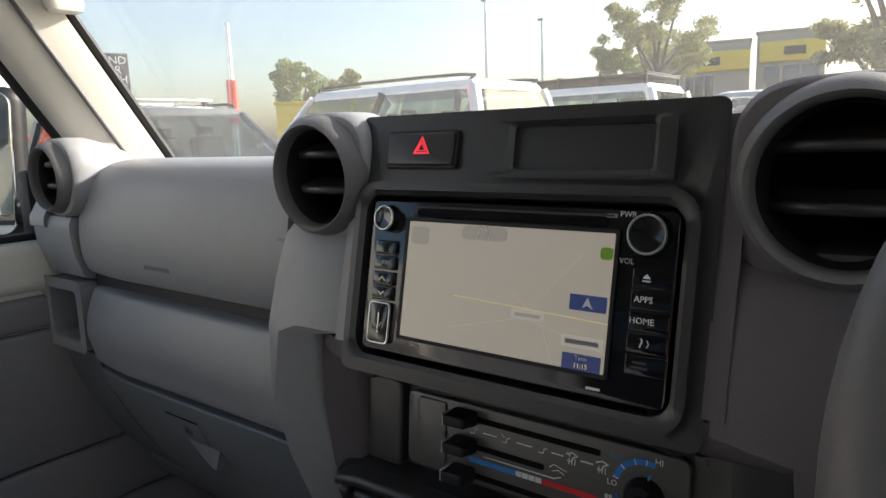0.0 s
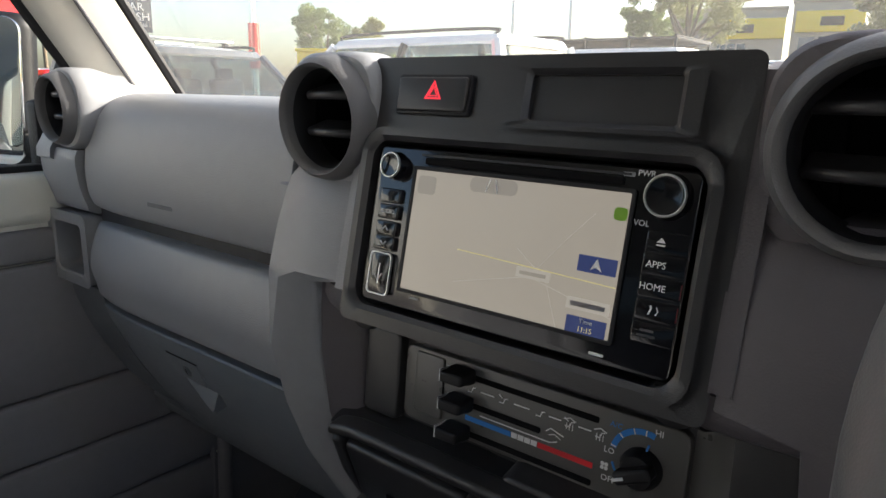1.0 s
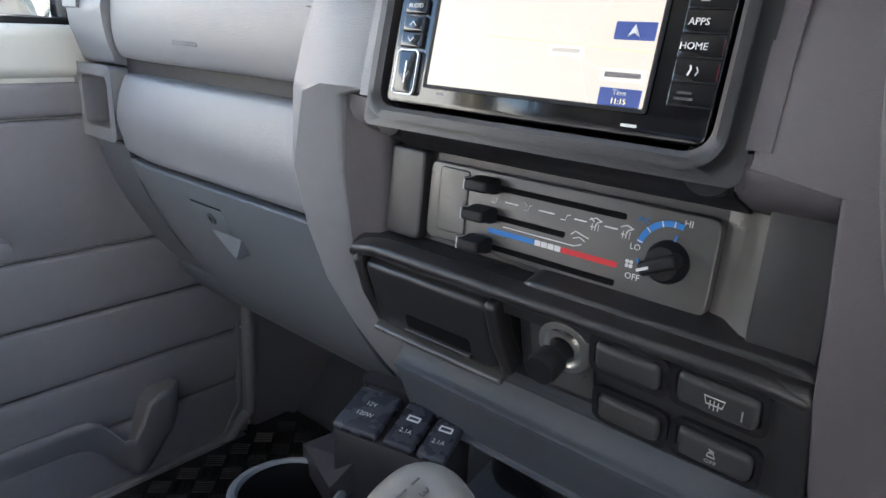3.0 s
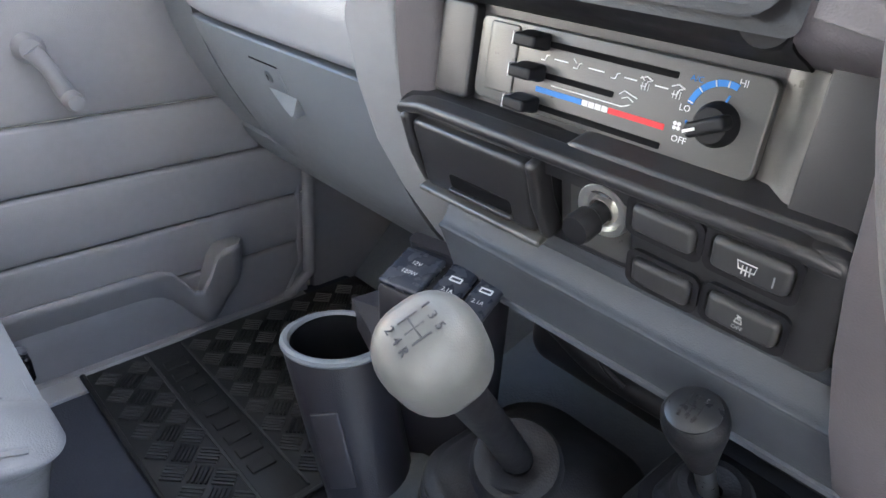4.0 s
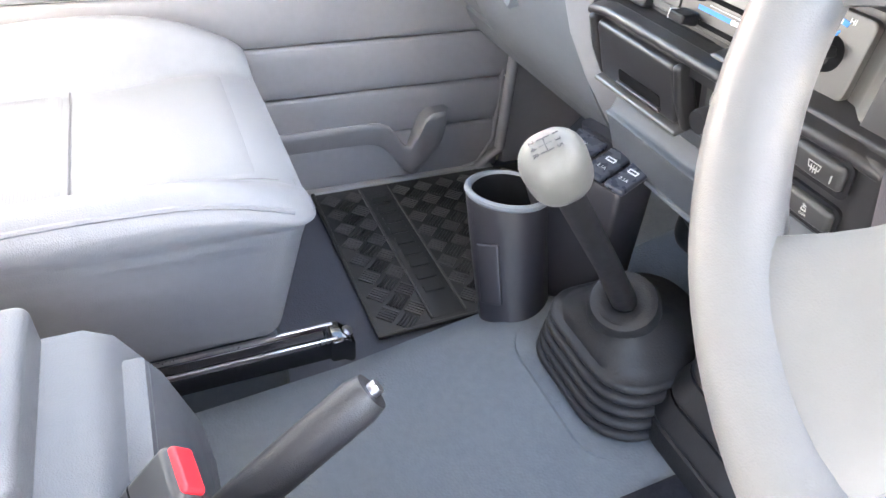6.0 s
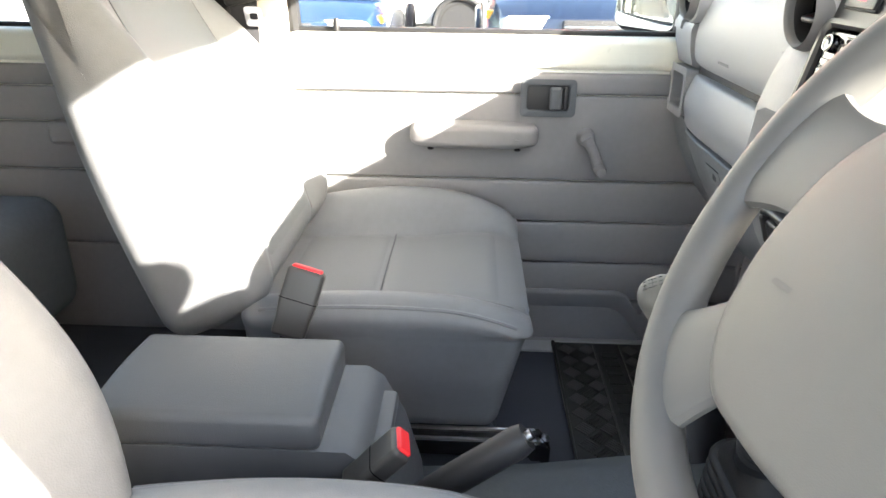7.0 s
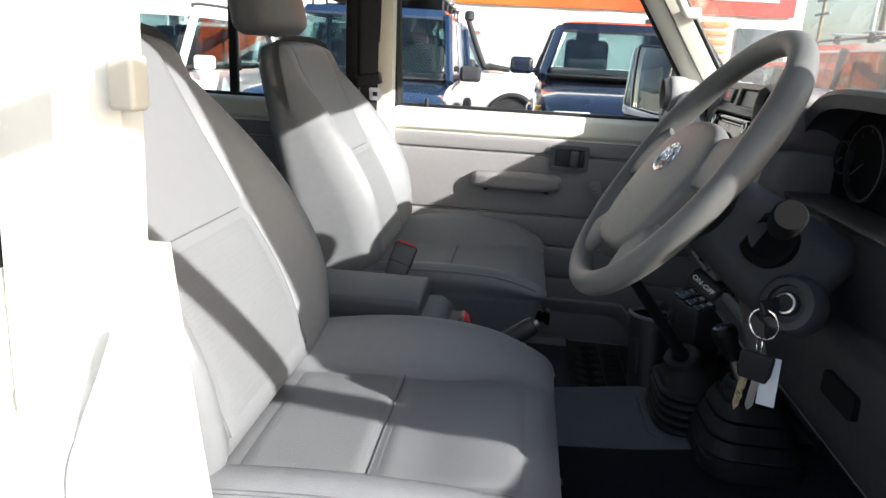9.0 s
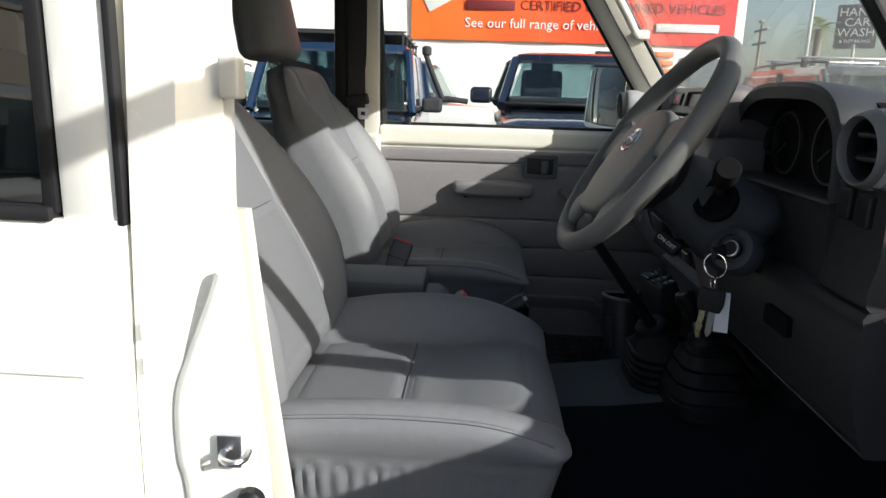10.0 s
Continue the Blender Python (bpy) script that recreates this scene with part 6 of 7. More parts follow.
def buckle(m, label, k=1.0, bend=(0, -0.01)):
    """A belt buckle on its stalk; m stands it up with its broad side along local x."""
    o = m.translation
    b = at_base("seat_belt_buckle", o.x, o.y, o.z - 0.06, label, "belt buckle", group="front belt buckles")
    hs = part("housing", pillow(bmesh.new(), 0.025 * k, 0.013 * k, 0.047 * k, 0.006, (2, 2, 4), lambda x, y, z: (x * (1 - 0.1 * (z < 0)), y, z), m), M["key"], b)
    part("shell_joint", frame_slab(bmesh.new(), rrect(0.0502 * k, 0.0264 * k, 0.006), rrect(0.046 * k, 0.022 * k, 0.005), -0.0006, 0.0006, m @ pose(0, 0, 0.004, 90, 0, 0), 0.0001), M["void"], hs)
    part("release_button", pillow(bmesh.new(), 0.0205 * k, 0.0095 * k, 0.004, 0.003, (2, 2, 1), None, m @ pose(0, 0.0, 0.0458 * k)), M["red"], b, "red release button")
    part("stalk", T([m @ Vector((0, 0, -0.03)), m @ Vector((0, 0.0, -0.14)), m @ Vector((bend[0], bend[1], -0.2))], 0.013, seg=10, flat=0.5), M["web"], b)
    return b


buckle(pose(-0.158, -0.577, 0.945, -20, 17, 90), "black seat belt buckle with red button by the passenger seat")
buckle(pose(0.122, -0.437, 0.925, -46, 0, 8), "black seat belt buckle with red button by the console", 0.8)

# ---- levers on the tunnel ----
hb = at_base("handbrake", 0.09, -0.34, 0.72, "grey handbrake lever with push button", "handbrake")
a, b = Vector((0.096, -0.43, 0.835)), Vector((0.088, -0.292, 0.938))
part("lever", T([a, a.lerp(b, 0.25)], 0.008, seg=10), M["black"], hb)
part("grip", T([a.lerp(b, t) for t in (0.2, 0.24, 0.5, 0.8, 0.94, 1.0)], [0.010, 0.0155, 0.0165, 0.0165, 0.0165, 0.014], seg=16), M["dash_dark"], hb)
part("button", T([b, b + (b - a).normalized() * 0.006], 0.0055, seg=12), M["steel"], hb)
part("lever_base", pillow(bmesh.new(), 0.03, 0.05, 0.06, 0.012, (3, 4, 4), None, Matrix.Translation((0.096, -0.445, 0.765))), M["black"], hb)


def boot(parent, cx, cy, z0, zr, z1, w, l, rings, top, lean, mat_, shrink=0.16, bulge=0.036, fold=None):
    """A rubber gaiter: rounded rings stacked one on the other, then a plain cone drawn in round the lever."""
    loops = []
    def ring(s, z, t, rr):
        return [Vector((cx + lean[0] * t + x, cy + lean[1] * t + y, z)) for x, y in rrect(w * s, l * s, min(w, l) * s * rr, 7)]
    for k in range(rings):
        s, h = 1 - shrink * k / rings, (zr - z0) / rings
        for f, d in fold or ((0.0, -1.3), (0.08, -0.6), (0.2, 0.35), (0.4, 0.9), (0.6, 1.0), (0.8, 0.6), (0.93, -0.4)):
            loops.append(ring(s + bulge * d, z0 + h * (k + f), 0.25 * (k + f) / rings, 0.3))
    s = 1 - shrink
    for k in range(9):
        f = k / 8
        g = s * (1 - f) + top * f - 0.05 * math.sin(math.pi * f)
        loops.append(ring(g - 0.03 * (k == 0), zr + (z1 - zr) * f, 0.25 + 0.75 * f, 0.3 + 0.2 * f))
    return part("gaiter", loft(bmesh.new(), loops), mat_, parent, "black folded rubber gaiter", sharp=60)


gear = at_base("gear_lever", 0.0, 0.04, 0.73, "gear lever with worn grey knob and black rubber gaiter", "gear lever")
part("gaiter_base", loft(bmesh.new(), [[Vector((-0.004 + x * s, 0.035 + y * s, z + 0.05 * y)) for x, y in rrect(0.205, 0.215, 0.045, 6)] for s, z in ((1.0, 0.73), (1.0, 0.744), (0.985, 0.748))]), M["carpet"], gear, "blue-grey vinyl flange round the gaiter")
boot(gear, 0.0, 0.035, 0.745, 0.822, 0.866, 0.168, 0.18, 5, 0.34, (0.01, -0.05), M["rubber"])
part("gaiter_collar", LA([(0.036, -0.014), (0.0345, 0.001), (0.031, 0.008), (0.025, 0.0105), (0.019, 0.0095), (0.012, 0.006)], Matrix.Translation((0.011, -0.017, 0.868)) @ pose(0, 0, 0, 24, 16, 0), 32), M["rubber"], gear)
part("shaft", T([(0.008, -0.014, 0.868), (0.035, -0.07, 0.945), (0.082, -0.166, 1.07)], [0.0125, 0.0105, 0.0095], seg=14), M["black"], gear)
def knob_f(x, y, z):
    s = 1.0 + 0.05 * (z / 0.04) - 0.14 * max(0, -z / 0.04) ** 2
    return (x * s, y * s, z)
GK2 = Matrix.Translation((0.091, -0.182, 1.092)) @ pose(0, 0, 0, 32, 16, -8)
gk = part("shift_knob", pillow(bmesh.new(), 0.0185, 0.0198, 0.0245, 0.0172, (3, 3, 4), knob_f, GK2), M["knob"], gear, "worn grey shift knob with faded gear pattern")
def pattern(parent, m, s, material, w=0.0007):
    for x in (-1, 0, 1):
        part("gate_line", T([m @ Vector((x * s, -s * 0.8, 0)), m @ Vector((x * s, s * 0.8, 0))], w, seg=5), material, parent)
    part("gate_line", T([m @ Vector((-s, 0, 0)), m @ Vector((s, 0, 0))], w, seg=5), material, parent)
    for t, x, y in (("1", -1, 1), ("3", 0, 1), ("5", 1, 1), ("2", -1, -1), ("4", 0, -1), ("R", 1, -1)):
        words(t, s * 1.0, material, parent, m @ pose(x * s, y * s * 1.5, 0), "gear_number", depth=0.0003)
pattern(gk, GK2 @ pose(0, 0, 0.0243), 0.0048, M["faint"], 0.0004)
tl = at_base("transfer_lever", 0.125, 0.06, 0.77, "short transfer case lever with black knob and gaiter", "gear lever")
part("gaiter_base", loft(bmesh.new(), [[Vector((0.132 + x * s, 0.075 + y * s, z)) for x, y in rrect(0.17, 0.17, 0.05, 6)] for s, z in ((1.0, 0.755), (1.0, 0.778), (0.92, 0.785))]), M["rubber"], tl)
boot(tl, 0.13, 0.07, 0.782, 0.868, 0.886, 0.145, 0.15, 3, 0.36, (-0.004, -0.02), M["rubber"], 0.42, 0.075, ((0.0, -0.6), (0.04, 0.5), (0.1, 1.1), (0.22, 1.15), (0.32, 0.9), (0.6, 0.1), (0.97, -0.7)))
part("gaiter_collar", LA([(0.028, -0.01), (0.027, 0.004), (0.023, 0.01), (0.017, 0.011), (0.012, 0.008), (0.006, 0.006)], Matrix.Translation((0.126, 0.05, 0.886)) @ pose(0, 0, 0, 12, 0, 0), 28), M["rubber"], tl)
part("shaft", T([(0.126, 0.05, 0.88), (0.118, 0.03, 0.93)], 0.007, seg=12), M["steel"], tl)
TK = Matrix.Translation((0.115, 0.02, 0.952)) @ pose(0, 0, 0, 24, -6, 0)
tk = part("shift_knob", LA([(0.0095, -0.034), (0.011, -0.026), (0.0145, -0.012), (0.0185, 0.003), (0.0202, 0.012), (0.0196, 0.02), (0.0165, 0.0245), (0.009, 0.0255), (0, 0.0256)], TK, 32), M["rubber"], tl, "black round transfer knob")
part("knob_cap", LA([(0.0168, 0.0235), (0.0165, 0.0256), (0.014, 0.0268), (0, 0.0278)], TK, 32), M["cap"], tk)
pattern(tk, TK @ pose(0, 0, 0.0278), 0.005, M["deep"], 0.0004)

hbx = at_base("heater_duct", 0.03, 0.2, 0.8, "black heater duct under the dashboard", "air duct")
part("case", pillow(bmesh.new(), 0.2, 0.09, 0.105, 0.03, (8, 4, 4), lambda x, y, z: (x, y - 0.02 * (z > 0), z), Matrix.Translation((0.055, 0.26, 0.89))), M["black"], hbx)
part("duct_ridge", T(smooth_line([(-0.09, 0.15, 0.87), (-0.03, 0.155, 0.845), (0.05, 0.16, 0.84), (0.1, 0.165, 0.825), (0.19, 0.17, 0.82)], 5), 0.014, seg=12), M["black"], hbx)
part("duct_clip", box(bmesh.new(), -0.035, -0.02, 0.14, 0.15, 0.868, 0.874, 0.002), M["steel"], hbx, "bright metal clip")
part("duct_wire", T(smooth_line([(-0.05, 0.14, 0.90), (-0.02, 0.13, 0.87), (0.0, 0.14, 0.85)], 5), 0.003, seg=8), M["rubber"], hbx)

cup = at_base("cup_holder", -0.17, -0.04, 0.69, "dark grey plastic cup holder on the tunnel side", "cup holder")
CX, CY = -0.197, -0.034
bm = bmesh.new()
loops = []
prof = ((0.036, 0.70, 0.062), (0.042, 0.708, 0.06), (0.0435, 0.735, 0.05), (0.0455, 0.78, 0.03), (0.0475, 0.83, 0.011), (0.0495, 0.866, 0.0), (0.0485, 0.870, 0.0), (0.0445, 0.870, 0.0), (0.0425, 0.862, 0.0))
for r, z, off in prof:
    loops.append([Vector((CX + off + r * math.cos(a), CY + r * math.sin(a), z + (0.006 * math.cos(a + 0.6) if z > 0.8 else 0))) for a in (2 * math.pi * k / 36 for k in range(36))])
loft(bm, loops, cap=False)
part("cup", bm, M["holder"], cup)
# inside of the cup, its shade painted near-black
part("cup_well", loft(bmesh.new(), [[Vector((CX + o + r * math.cos(a), CY + r * math.sin(a), z)) for a in (2 * math.pi * k / 36 for k in range(36))] for r, z, o in ((0.0425, 0.866, 0.0), (0.039, 0.80, 0.02), (0.036, 0.74, 0.036), (0.002, 0.739, 0.036))], cap=False), M["void"], cup)
part("cup_rim", T([(CX + 0.047 * math.cos(a), CY + 0.047 * math.sin(a), 0.8695 + 0.006 * math.cos(a + 0.6)) for a in (2 * math.pi * k / 36 for k in range(36))], 0.0044, seg=8, closed=True), M["glove"], cup, "worn grey cup rim")
part("side_badge", pillow(bmesh.new(), 0.0145, 0.002, 0.036, 0.0018, (6, 1, 4), lambda x, y, z: (x, y + x * x / 0.092, z), Matrix.Translation((CX + 0.0525, CY - 0.0415, 0.795)) @ pose(0, 0, 0, -14, -20, 34)), M["holder"], cup, "raised dark panel on the cup side")
part("link_plate", loft(bmesh.new(), [[Vector(p) for p in ((-0.232, 0.008, z0), (-0.165, -0.015, z0), (-0.15, 0.0, z1), (-0.19, 0.045, z1))] for z0, z1 in ((0.855, 0.875), (0.878, 0.905))]), M["holder"], cup)
box2 = at_base("accessory_box", -0.13, 0.04, 0.74, "dark plastic accessory box with power sockets behind the cup holder", "socket box")
AB = Matrix.Translation((-0.13, 0.034, 0.935)) @ pose(0, 0, 0, 16, 0, 14)
part("housing", loft(bmesh.new(), [[AB @ Vector((x * s, y * s - 0.25 * d, -d)) for x, y in rrect(0.104, 0.062, 0.006, 3)] for s, d in ((0.95, -0.002), (1.0, 0.002), (1.0, 0.03), (0.98, 0.09), (0.94, 0.2))]), M["holder"], box2)
part("top_ledge", loft(bmesh.new(), [[AB @ Vector((x, y + 0.034, z)) for x, y in rrect(0.116, 0.014, 0.005, 3)] for z in (-0.01, 0.006)]), M["holder"], box2)
for i, (x, w) in enumerate(((-0.03, 0.0215), (0.012, 0.014), (0.042, 0.0125))):
    m = AB @ pose(x, -0.004, 0.0045)
    fl = part("socket_flap", pillow(bmesh.new(), w, 0.024, 0.0035, 0.003, (2, 2, 1), None, m), M["flap"], box2, "blue-grey flap over a power socket")
    if i == 0:
        words("12V", 0.0065, M["white"], fl, m @ pose(0, 0.007, 0.0035), "legend", depth=0.0002)
        words("120W", 0.0065, M["white"], fl, m @ pose(0, -0.005, 0.0035), "legend", depth=0.0002)
    else:
        words("2.1A", 0.006, M["white"], fl, m @ pose(0, -0.008, 0.0035), "legend", depth=0.0002)
        part("usb_mark", frame_slab(bmesh.new(), rrect(0.012, 0.006, 0.001), rrect(0.009, 0.003, 0.0005), -0.0003, 0.0003, m @ pose(0, 0.006, 0.0036, 90, 0, 0), 0.0001), M["white"], fl)

# ---- rubber mat in the passenger footwell ----
fm = at_base("floor_mat", -0.45, 0.05, 0.6, "black rubber floor mat with chequer ribs", "floor mat")
part("sheet", box(bmesh.new(), -0.64, -0.265, -0.165, 0.3, 0.6, 0.608, 0.003), M["mat_rubber"], fm)
part("edge", T([(-0.64, -0.165, 0.608), (-0.265, -0.165, 0.608), (-0.265, 0.3, 0.608)], 0.004, seg=8), M["mat_rubber"], fm)
Q = 0.031
for i in range(-14, 15):
    for j in range(-14, 15):
        x, y = -0.391 + (i + j) * Q * 0.7071, 0.036 + (i - j) * Q * 0.7071
        if not (-0.628 < x < -0.277 and -0.152 < y < 0.287) or -0.09 < y < -0.018:
            continue
        even = (i + j) % 2 == 0
        bm = bmesh.new()
        m = Matrix.Translation((x, y, 0)) @ pose(0, 0, 0, 0, 0, 45 if even else 135)
        for k in range(5):
            d = -0.0126 + k * 0.0052
            box(bm, -0.0132, 0.0132, d, d + 0.003, 0.608, 0.6112, 0, 2, m)
        # blocks ribbed one way are paler, their caught light painted in
        part("rib_block", bm, M["mat_rib"] if even else M["mat_rubber"], fm)
part("centre_band", box(bmesh.new(), -0.63, -0.275, -0.078, -0.03, 0.608, 0.6092, 0.0005), M["mat_rubber"], fm)
for y in (-0.0815, -0.0265):
    part("band_edge", box(bmesh.new(), -0.63, -0.275, y - 0.0015, y + 0.0015, 0.608, 0.612), M["mat_rib"], fm)
for k in range(9):
    part("letter_bar", box(bmesh.new(), -0.595 + k * 0.031, -0.577 + k * 0.031, -0.07, -0.038, 0.6091, 0.6122, 0.001, 1), M["mat_rubber"], fm)

# ---- outside of the car: wing mirror, wipers, bonnet, open driver's door ----
wm = at_base("wing_mirror", -0.84, 0.06, 1.24, "tall black wing mirror on the passenger door", "wing mirror")
MM = Matrix.Translation((-0.85, -0.002, 1.331)) @ pose(0, 0, 0, -3, 3, 50)
part("housing", pillow(bmesh.new(), 0.073, 0.03, 0.105, 0.022, (4, 3, 6), lambda x, y, z: (x, y * (1 - 0.3 * (x / 0.07) ** 2), z), MM @ pose(0, 0.034, 0)), M["black"], wm)
part("mirror_glass", slab(bmesh.new(), rrect(0.132, 0.192, 0.018), -0.002, 0.004, MM @ pose(0, 0.003, 0), 0.001), M["mirror"], wm, "mirror glass reflecting the car yard")
part("bracket", T([(-0.83, 0.06, 1.26), (-0.77, 0.075, 1.262), (-0.70, 0.08, 1.262)], 0.02, seg=10), M["black"], wm)
part("mount", box(bmesh.new(), -0.73, -0.698, 0.02, 0.13, 1.235, 1.32, 0.008), M["black"], wm)
for i, (x0, x1) in enumerate(((-0.42, -0.16), (-0.1, 0.3))):
    wp = at_base("wiper", x0, 0.28, 1.32, "black windscreen wiper resting on the glass", "wiper", group="windscreen wipers")
    part("blade", T([(x0, 0.268, 1.322), (x1, 0.266, 1.330)], 0.004, seg=6), M["rubber"], wp)
    part("arm", T([(x1 + 0.03, 0.31, 1.30), ((x0 + x1) / 2, 0.274, 1.334)], 0.005, seg=6), M["black"], wp)
bonnet = at_base("bonnet", 0, 0.9, 0.6, "white painted bonnet and wings ahead of the windscreen", "bonnet", kind="structure")
part("bonnet_skin", pillow(bmesh.new(), 0.72, 0.62, 0.06, 0.04, (8, 8, 2), lambda x, y, z: (x, y, z - 0.05 * (x / 0.72) ** 2 - 0.03 * max(0, y / 0.62)), Matrix.Translation((0, 0.92, 1.19))), M["body"], bonnet)
for sx in (-1, 1):
    part("wing", box(bmesh.new(), *sorted((sx * 0.70, sx * 0.78)), 0.3, 1.55, 0.5, 1.16, 0.03), M["body"], bonnet)

DO = Matrix.Translation((0.72, 0.30, 0)) @ pose(0, 0, 0, 0, 0, 68)      # hinge line; the door runs along local -y
od = at_base("door_4", 0.72, 0.3, 0.5, "driver's door standing wide open", "car door", kind="structure")
part("door_shell", box(bmesh.new(), -0.02, 0.05, -0.96, 0.0, 0.5, 1.235, 0.015, 2, DO), M["body"], od)
part("door_trim", box(bmesh.new(), -0.045, -0.02, -0.93, -0.03, 0.56, 1.18, 0.012, 2, DO), M["trim"], od)
part("window_frame", T([DO @ Vector(p) for p in smooth_line([(0.02, -0.03, 1.23), (0.01, -0.14, 1.36), (-0.02, -0.40, 1.72), (-0.03, -0.46, 1.76), (-0.03, -0.88, 1.77), (-0.025, -0.94, 1.72), (0.02, -0.94, 1.23)], 4)], 0.022, seg=10), M["body"], od)

# ---- the yard ----
asphalt = mat("asphalt", (0.055, 0.055, 0.055), 0.9, grain=0.5, size=90, vary=0.25, spots=1.2)
bm = bmesh.new()
bmesh.ops.create_grid(bm, x_segments=8, y_segments=8, size=400)
thing("ground", bm, asphalt, "grey asphalt of the car yard", "ground", kind="structure")

C = dict(
    navy=mat("navy_car_paint", (0.006, 0.011, 0.028), 0.2, 0.1, coat=0.9, vary=0.05, spots=1),
    blue=mat("blue_car_paint", (0.012, 0.03, 0.075), 0.22, 0.1, coat=0.9, vary=0.05, spots=1),
    white=mat("white_car_paint", (0.82, 0.82, 0.82), 0.25, coat=0.9, vary=0.03, spots=1),
    grey=mat("grey_car_paint", (0.12, 0.13, 0.14), 0.25, 0.4, coat=0.9, vary=0.05, spots=1),
    silver=mat("silver_car_paint", (0.5, 0.51, 0.53), 0.25, 0.6, coat=0.9, vary=0.05, spots=1),
    red=mat("red_car_paint", (0.55, 0.02, 0.02), 0.22, coat=0.9, vary=0.05, spots=1),
    tyre=mat("tyre_rubber", (0.02, 0.02, 0.02), 0.8, vary=0.15, spots=8),
    rim=mat("alloy_rim", (0.5, 0.5, 0.52), 0.3, 0.9, vary=0.1),
    lamp=mat("lamp_lens", (0.7, 0.72, 0.75), 0.1, coat=0.8, vary=0.1, spots=20),
    tail=mat("tail_lens", (0.5, 0.01, 0.01), 0.15, coat=0.8, vary=0.1, spots=20),
    amber=mat("amber_lens", (0.8, 0.35, 0.02), 0.15, coat=0.8, vary=0.1, spots=20),
    cloth=mat("dark_car_interior", (0.03, 0.03, 0.035), 0.8, vary=0.2),
)


def parked_car(x, y, yaw, paint, label, h=1.8, ln=4.7, w=1.86, kind="wagon", rails=True, bars=False, snorkel=False, square=False, rack=False, belt_at=0.6, rake=0.75):
    """A parked car, nose along local +x: body skin, cabin with inset panes, wheels, lamps, mirrors and roof gear."""
    car = at_base("parked_car", x, y, 0, label, "car", group="cars in the yard", turn=pose(0, 0, 0, 0, 0, yaw))
    P = C[paint]
    hw, nose, tail = w / 2, ln / 2, -ln / 2
    belt = h * belt_at
    hood = belt - (0.04 if square else 0.08)
    def section(xx, zt, half, zb=0.32):
        pts = []
        for u, v in ((0, zb), (0.8, zb), (0.95, zb + 0.06), (1.0, zb + 0.22), (1.0, (zb + zt) / 2), (0.985, zt - 0.12), (0.93, zt - 0.03), (0.8, zt), (0, zt + 0.012)):
            pts.append((u, v))
        ring = [Vector((xx, half * u, v)) for u, v in pts] + [Vector((xx, -half * u, v)) for u, v in reversed(pts[1:-1])]
        return ring
    st = [(tail, belt - 0.1, hw * 0.9), (tail + 0.08, belt, hw * 0.96), (tail + 0.5, belt + 0.02, hw), (-0.2, belt, hw), (nose - 1.55, belt - 0.01, hw), (nose - 1.35, hood + 0.02, hw), (nose - 0.6, hood - 0.02, hw), (nose - 0.2, hood - 0.07, hw * 0.97), (nose - 0.04, hood - 0.17, hw * 0.9), (nose, hood - 0.3, hw * 0.84)]
    part("body", loft(bmesh.new(), [section(*s) for s in st]), P, car, local=True, sharp=32)
    # cabin
    c0 = tail + (0.12 if kind == "wagon" else 1.45)
    c1 = nose - 1.28
    r0, r1 = c0 + (0.22 if kind == "wagon" else 0.25), c1 - (0.42 if square else rake)
    tw = hw * (0.86 if square else 0.78)
    def ring(z, a, b, half, bow):
        return [Vector((b, half * 0.0, z)), Vector((b - bow, half * 0.7, z)), Vector((b - bow * 2.2, half * 0.97, z)), Vector(((a + b) / 2, half, z)), Vector((a + bow, half * 0.97, z)), Vector((a, half * 0.7, z)), Vector((a - 0.02, 0, z)), Vector((a, -half * 0.7, z)), Vector((a + bow, -half * 0.97, z)), Vector(((a + b) / 2, -half, z)), Vector((b - bow * 2.2, -half * 0.97, z)), Vector((b - bow, -half * 0.7, z))]
    lo, hi = ring(belt - 0.02, c0, c1, hw * 0.95, 0.06), ring(h - 0.1, r0, r1, tw, 0.05)
    cab = part("roof", loft(bmesh.new(), [hi, ring(h - 0.03, r0 + 0.04, r1 - 0.05, tw * 0.95, 0.05), ring(h, r0 + 0.2, r1 - 0.25, tw * 0.75, 0.04)]), P, car, local=True, sharp=35)
    part("roof_lining", loft(bmesh.new(), [[p * 1.0 - Vector((0, 0, d)) for p in hi] for d in (0.03, 0.0)]), P, cab, local=True)
    for k in (2, 4, 8, 10):
        part("pillar", T([lo[k], hi[k]], 0.05 if k in (2, 10) else 0.075, seg=8), P, cab, local=True)
    for k in (3, 9):
        part("centre_pillar", T([lo[k], hi[k]], 0.045, seg=8), C["cloth"] if not square else P, cab, local=True)
    part("cabin_floor", loft(bmesh.new(), [[Vector((p.x, p.y * 0.97, belt + z)) for p in lo] for z in (0.008, 0.022)]), C["cloth"], cab, local=True)
    for xr in ([c1 - 1.15, c1 - 2.1] if kind == "wagon" else [c1 - 1.2]):
        for s in (-1, 1):
            sb = part("seat_back", pillow(bmesh.new(), 0.07, 0.23, 0.2, 0.06, (2, 4, 4), None, Matrix.Translation((xr, s * hw * 0.42, belt + 0.17)) @ pose(0, 0, 0, 0, -10, 0)), C["cloth"], car, local=True)
            part("headrest", pillow(bmesh.new(), 0.045, 0.12, 0.075, 0.035, (2, 3, 2), None, Matrix.Translation((xr - 0.06, s * hw * 0.42, belt + 0.42))), C["cloth"], sb, local=True)
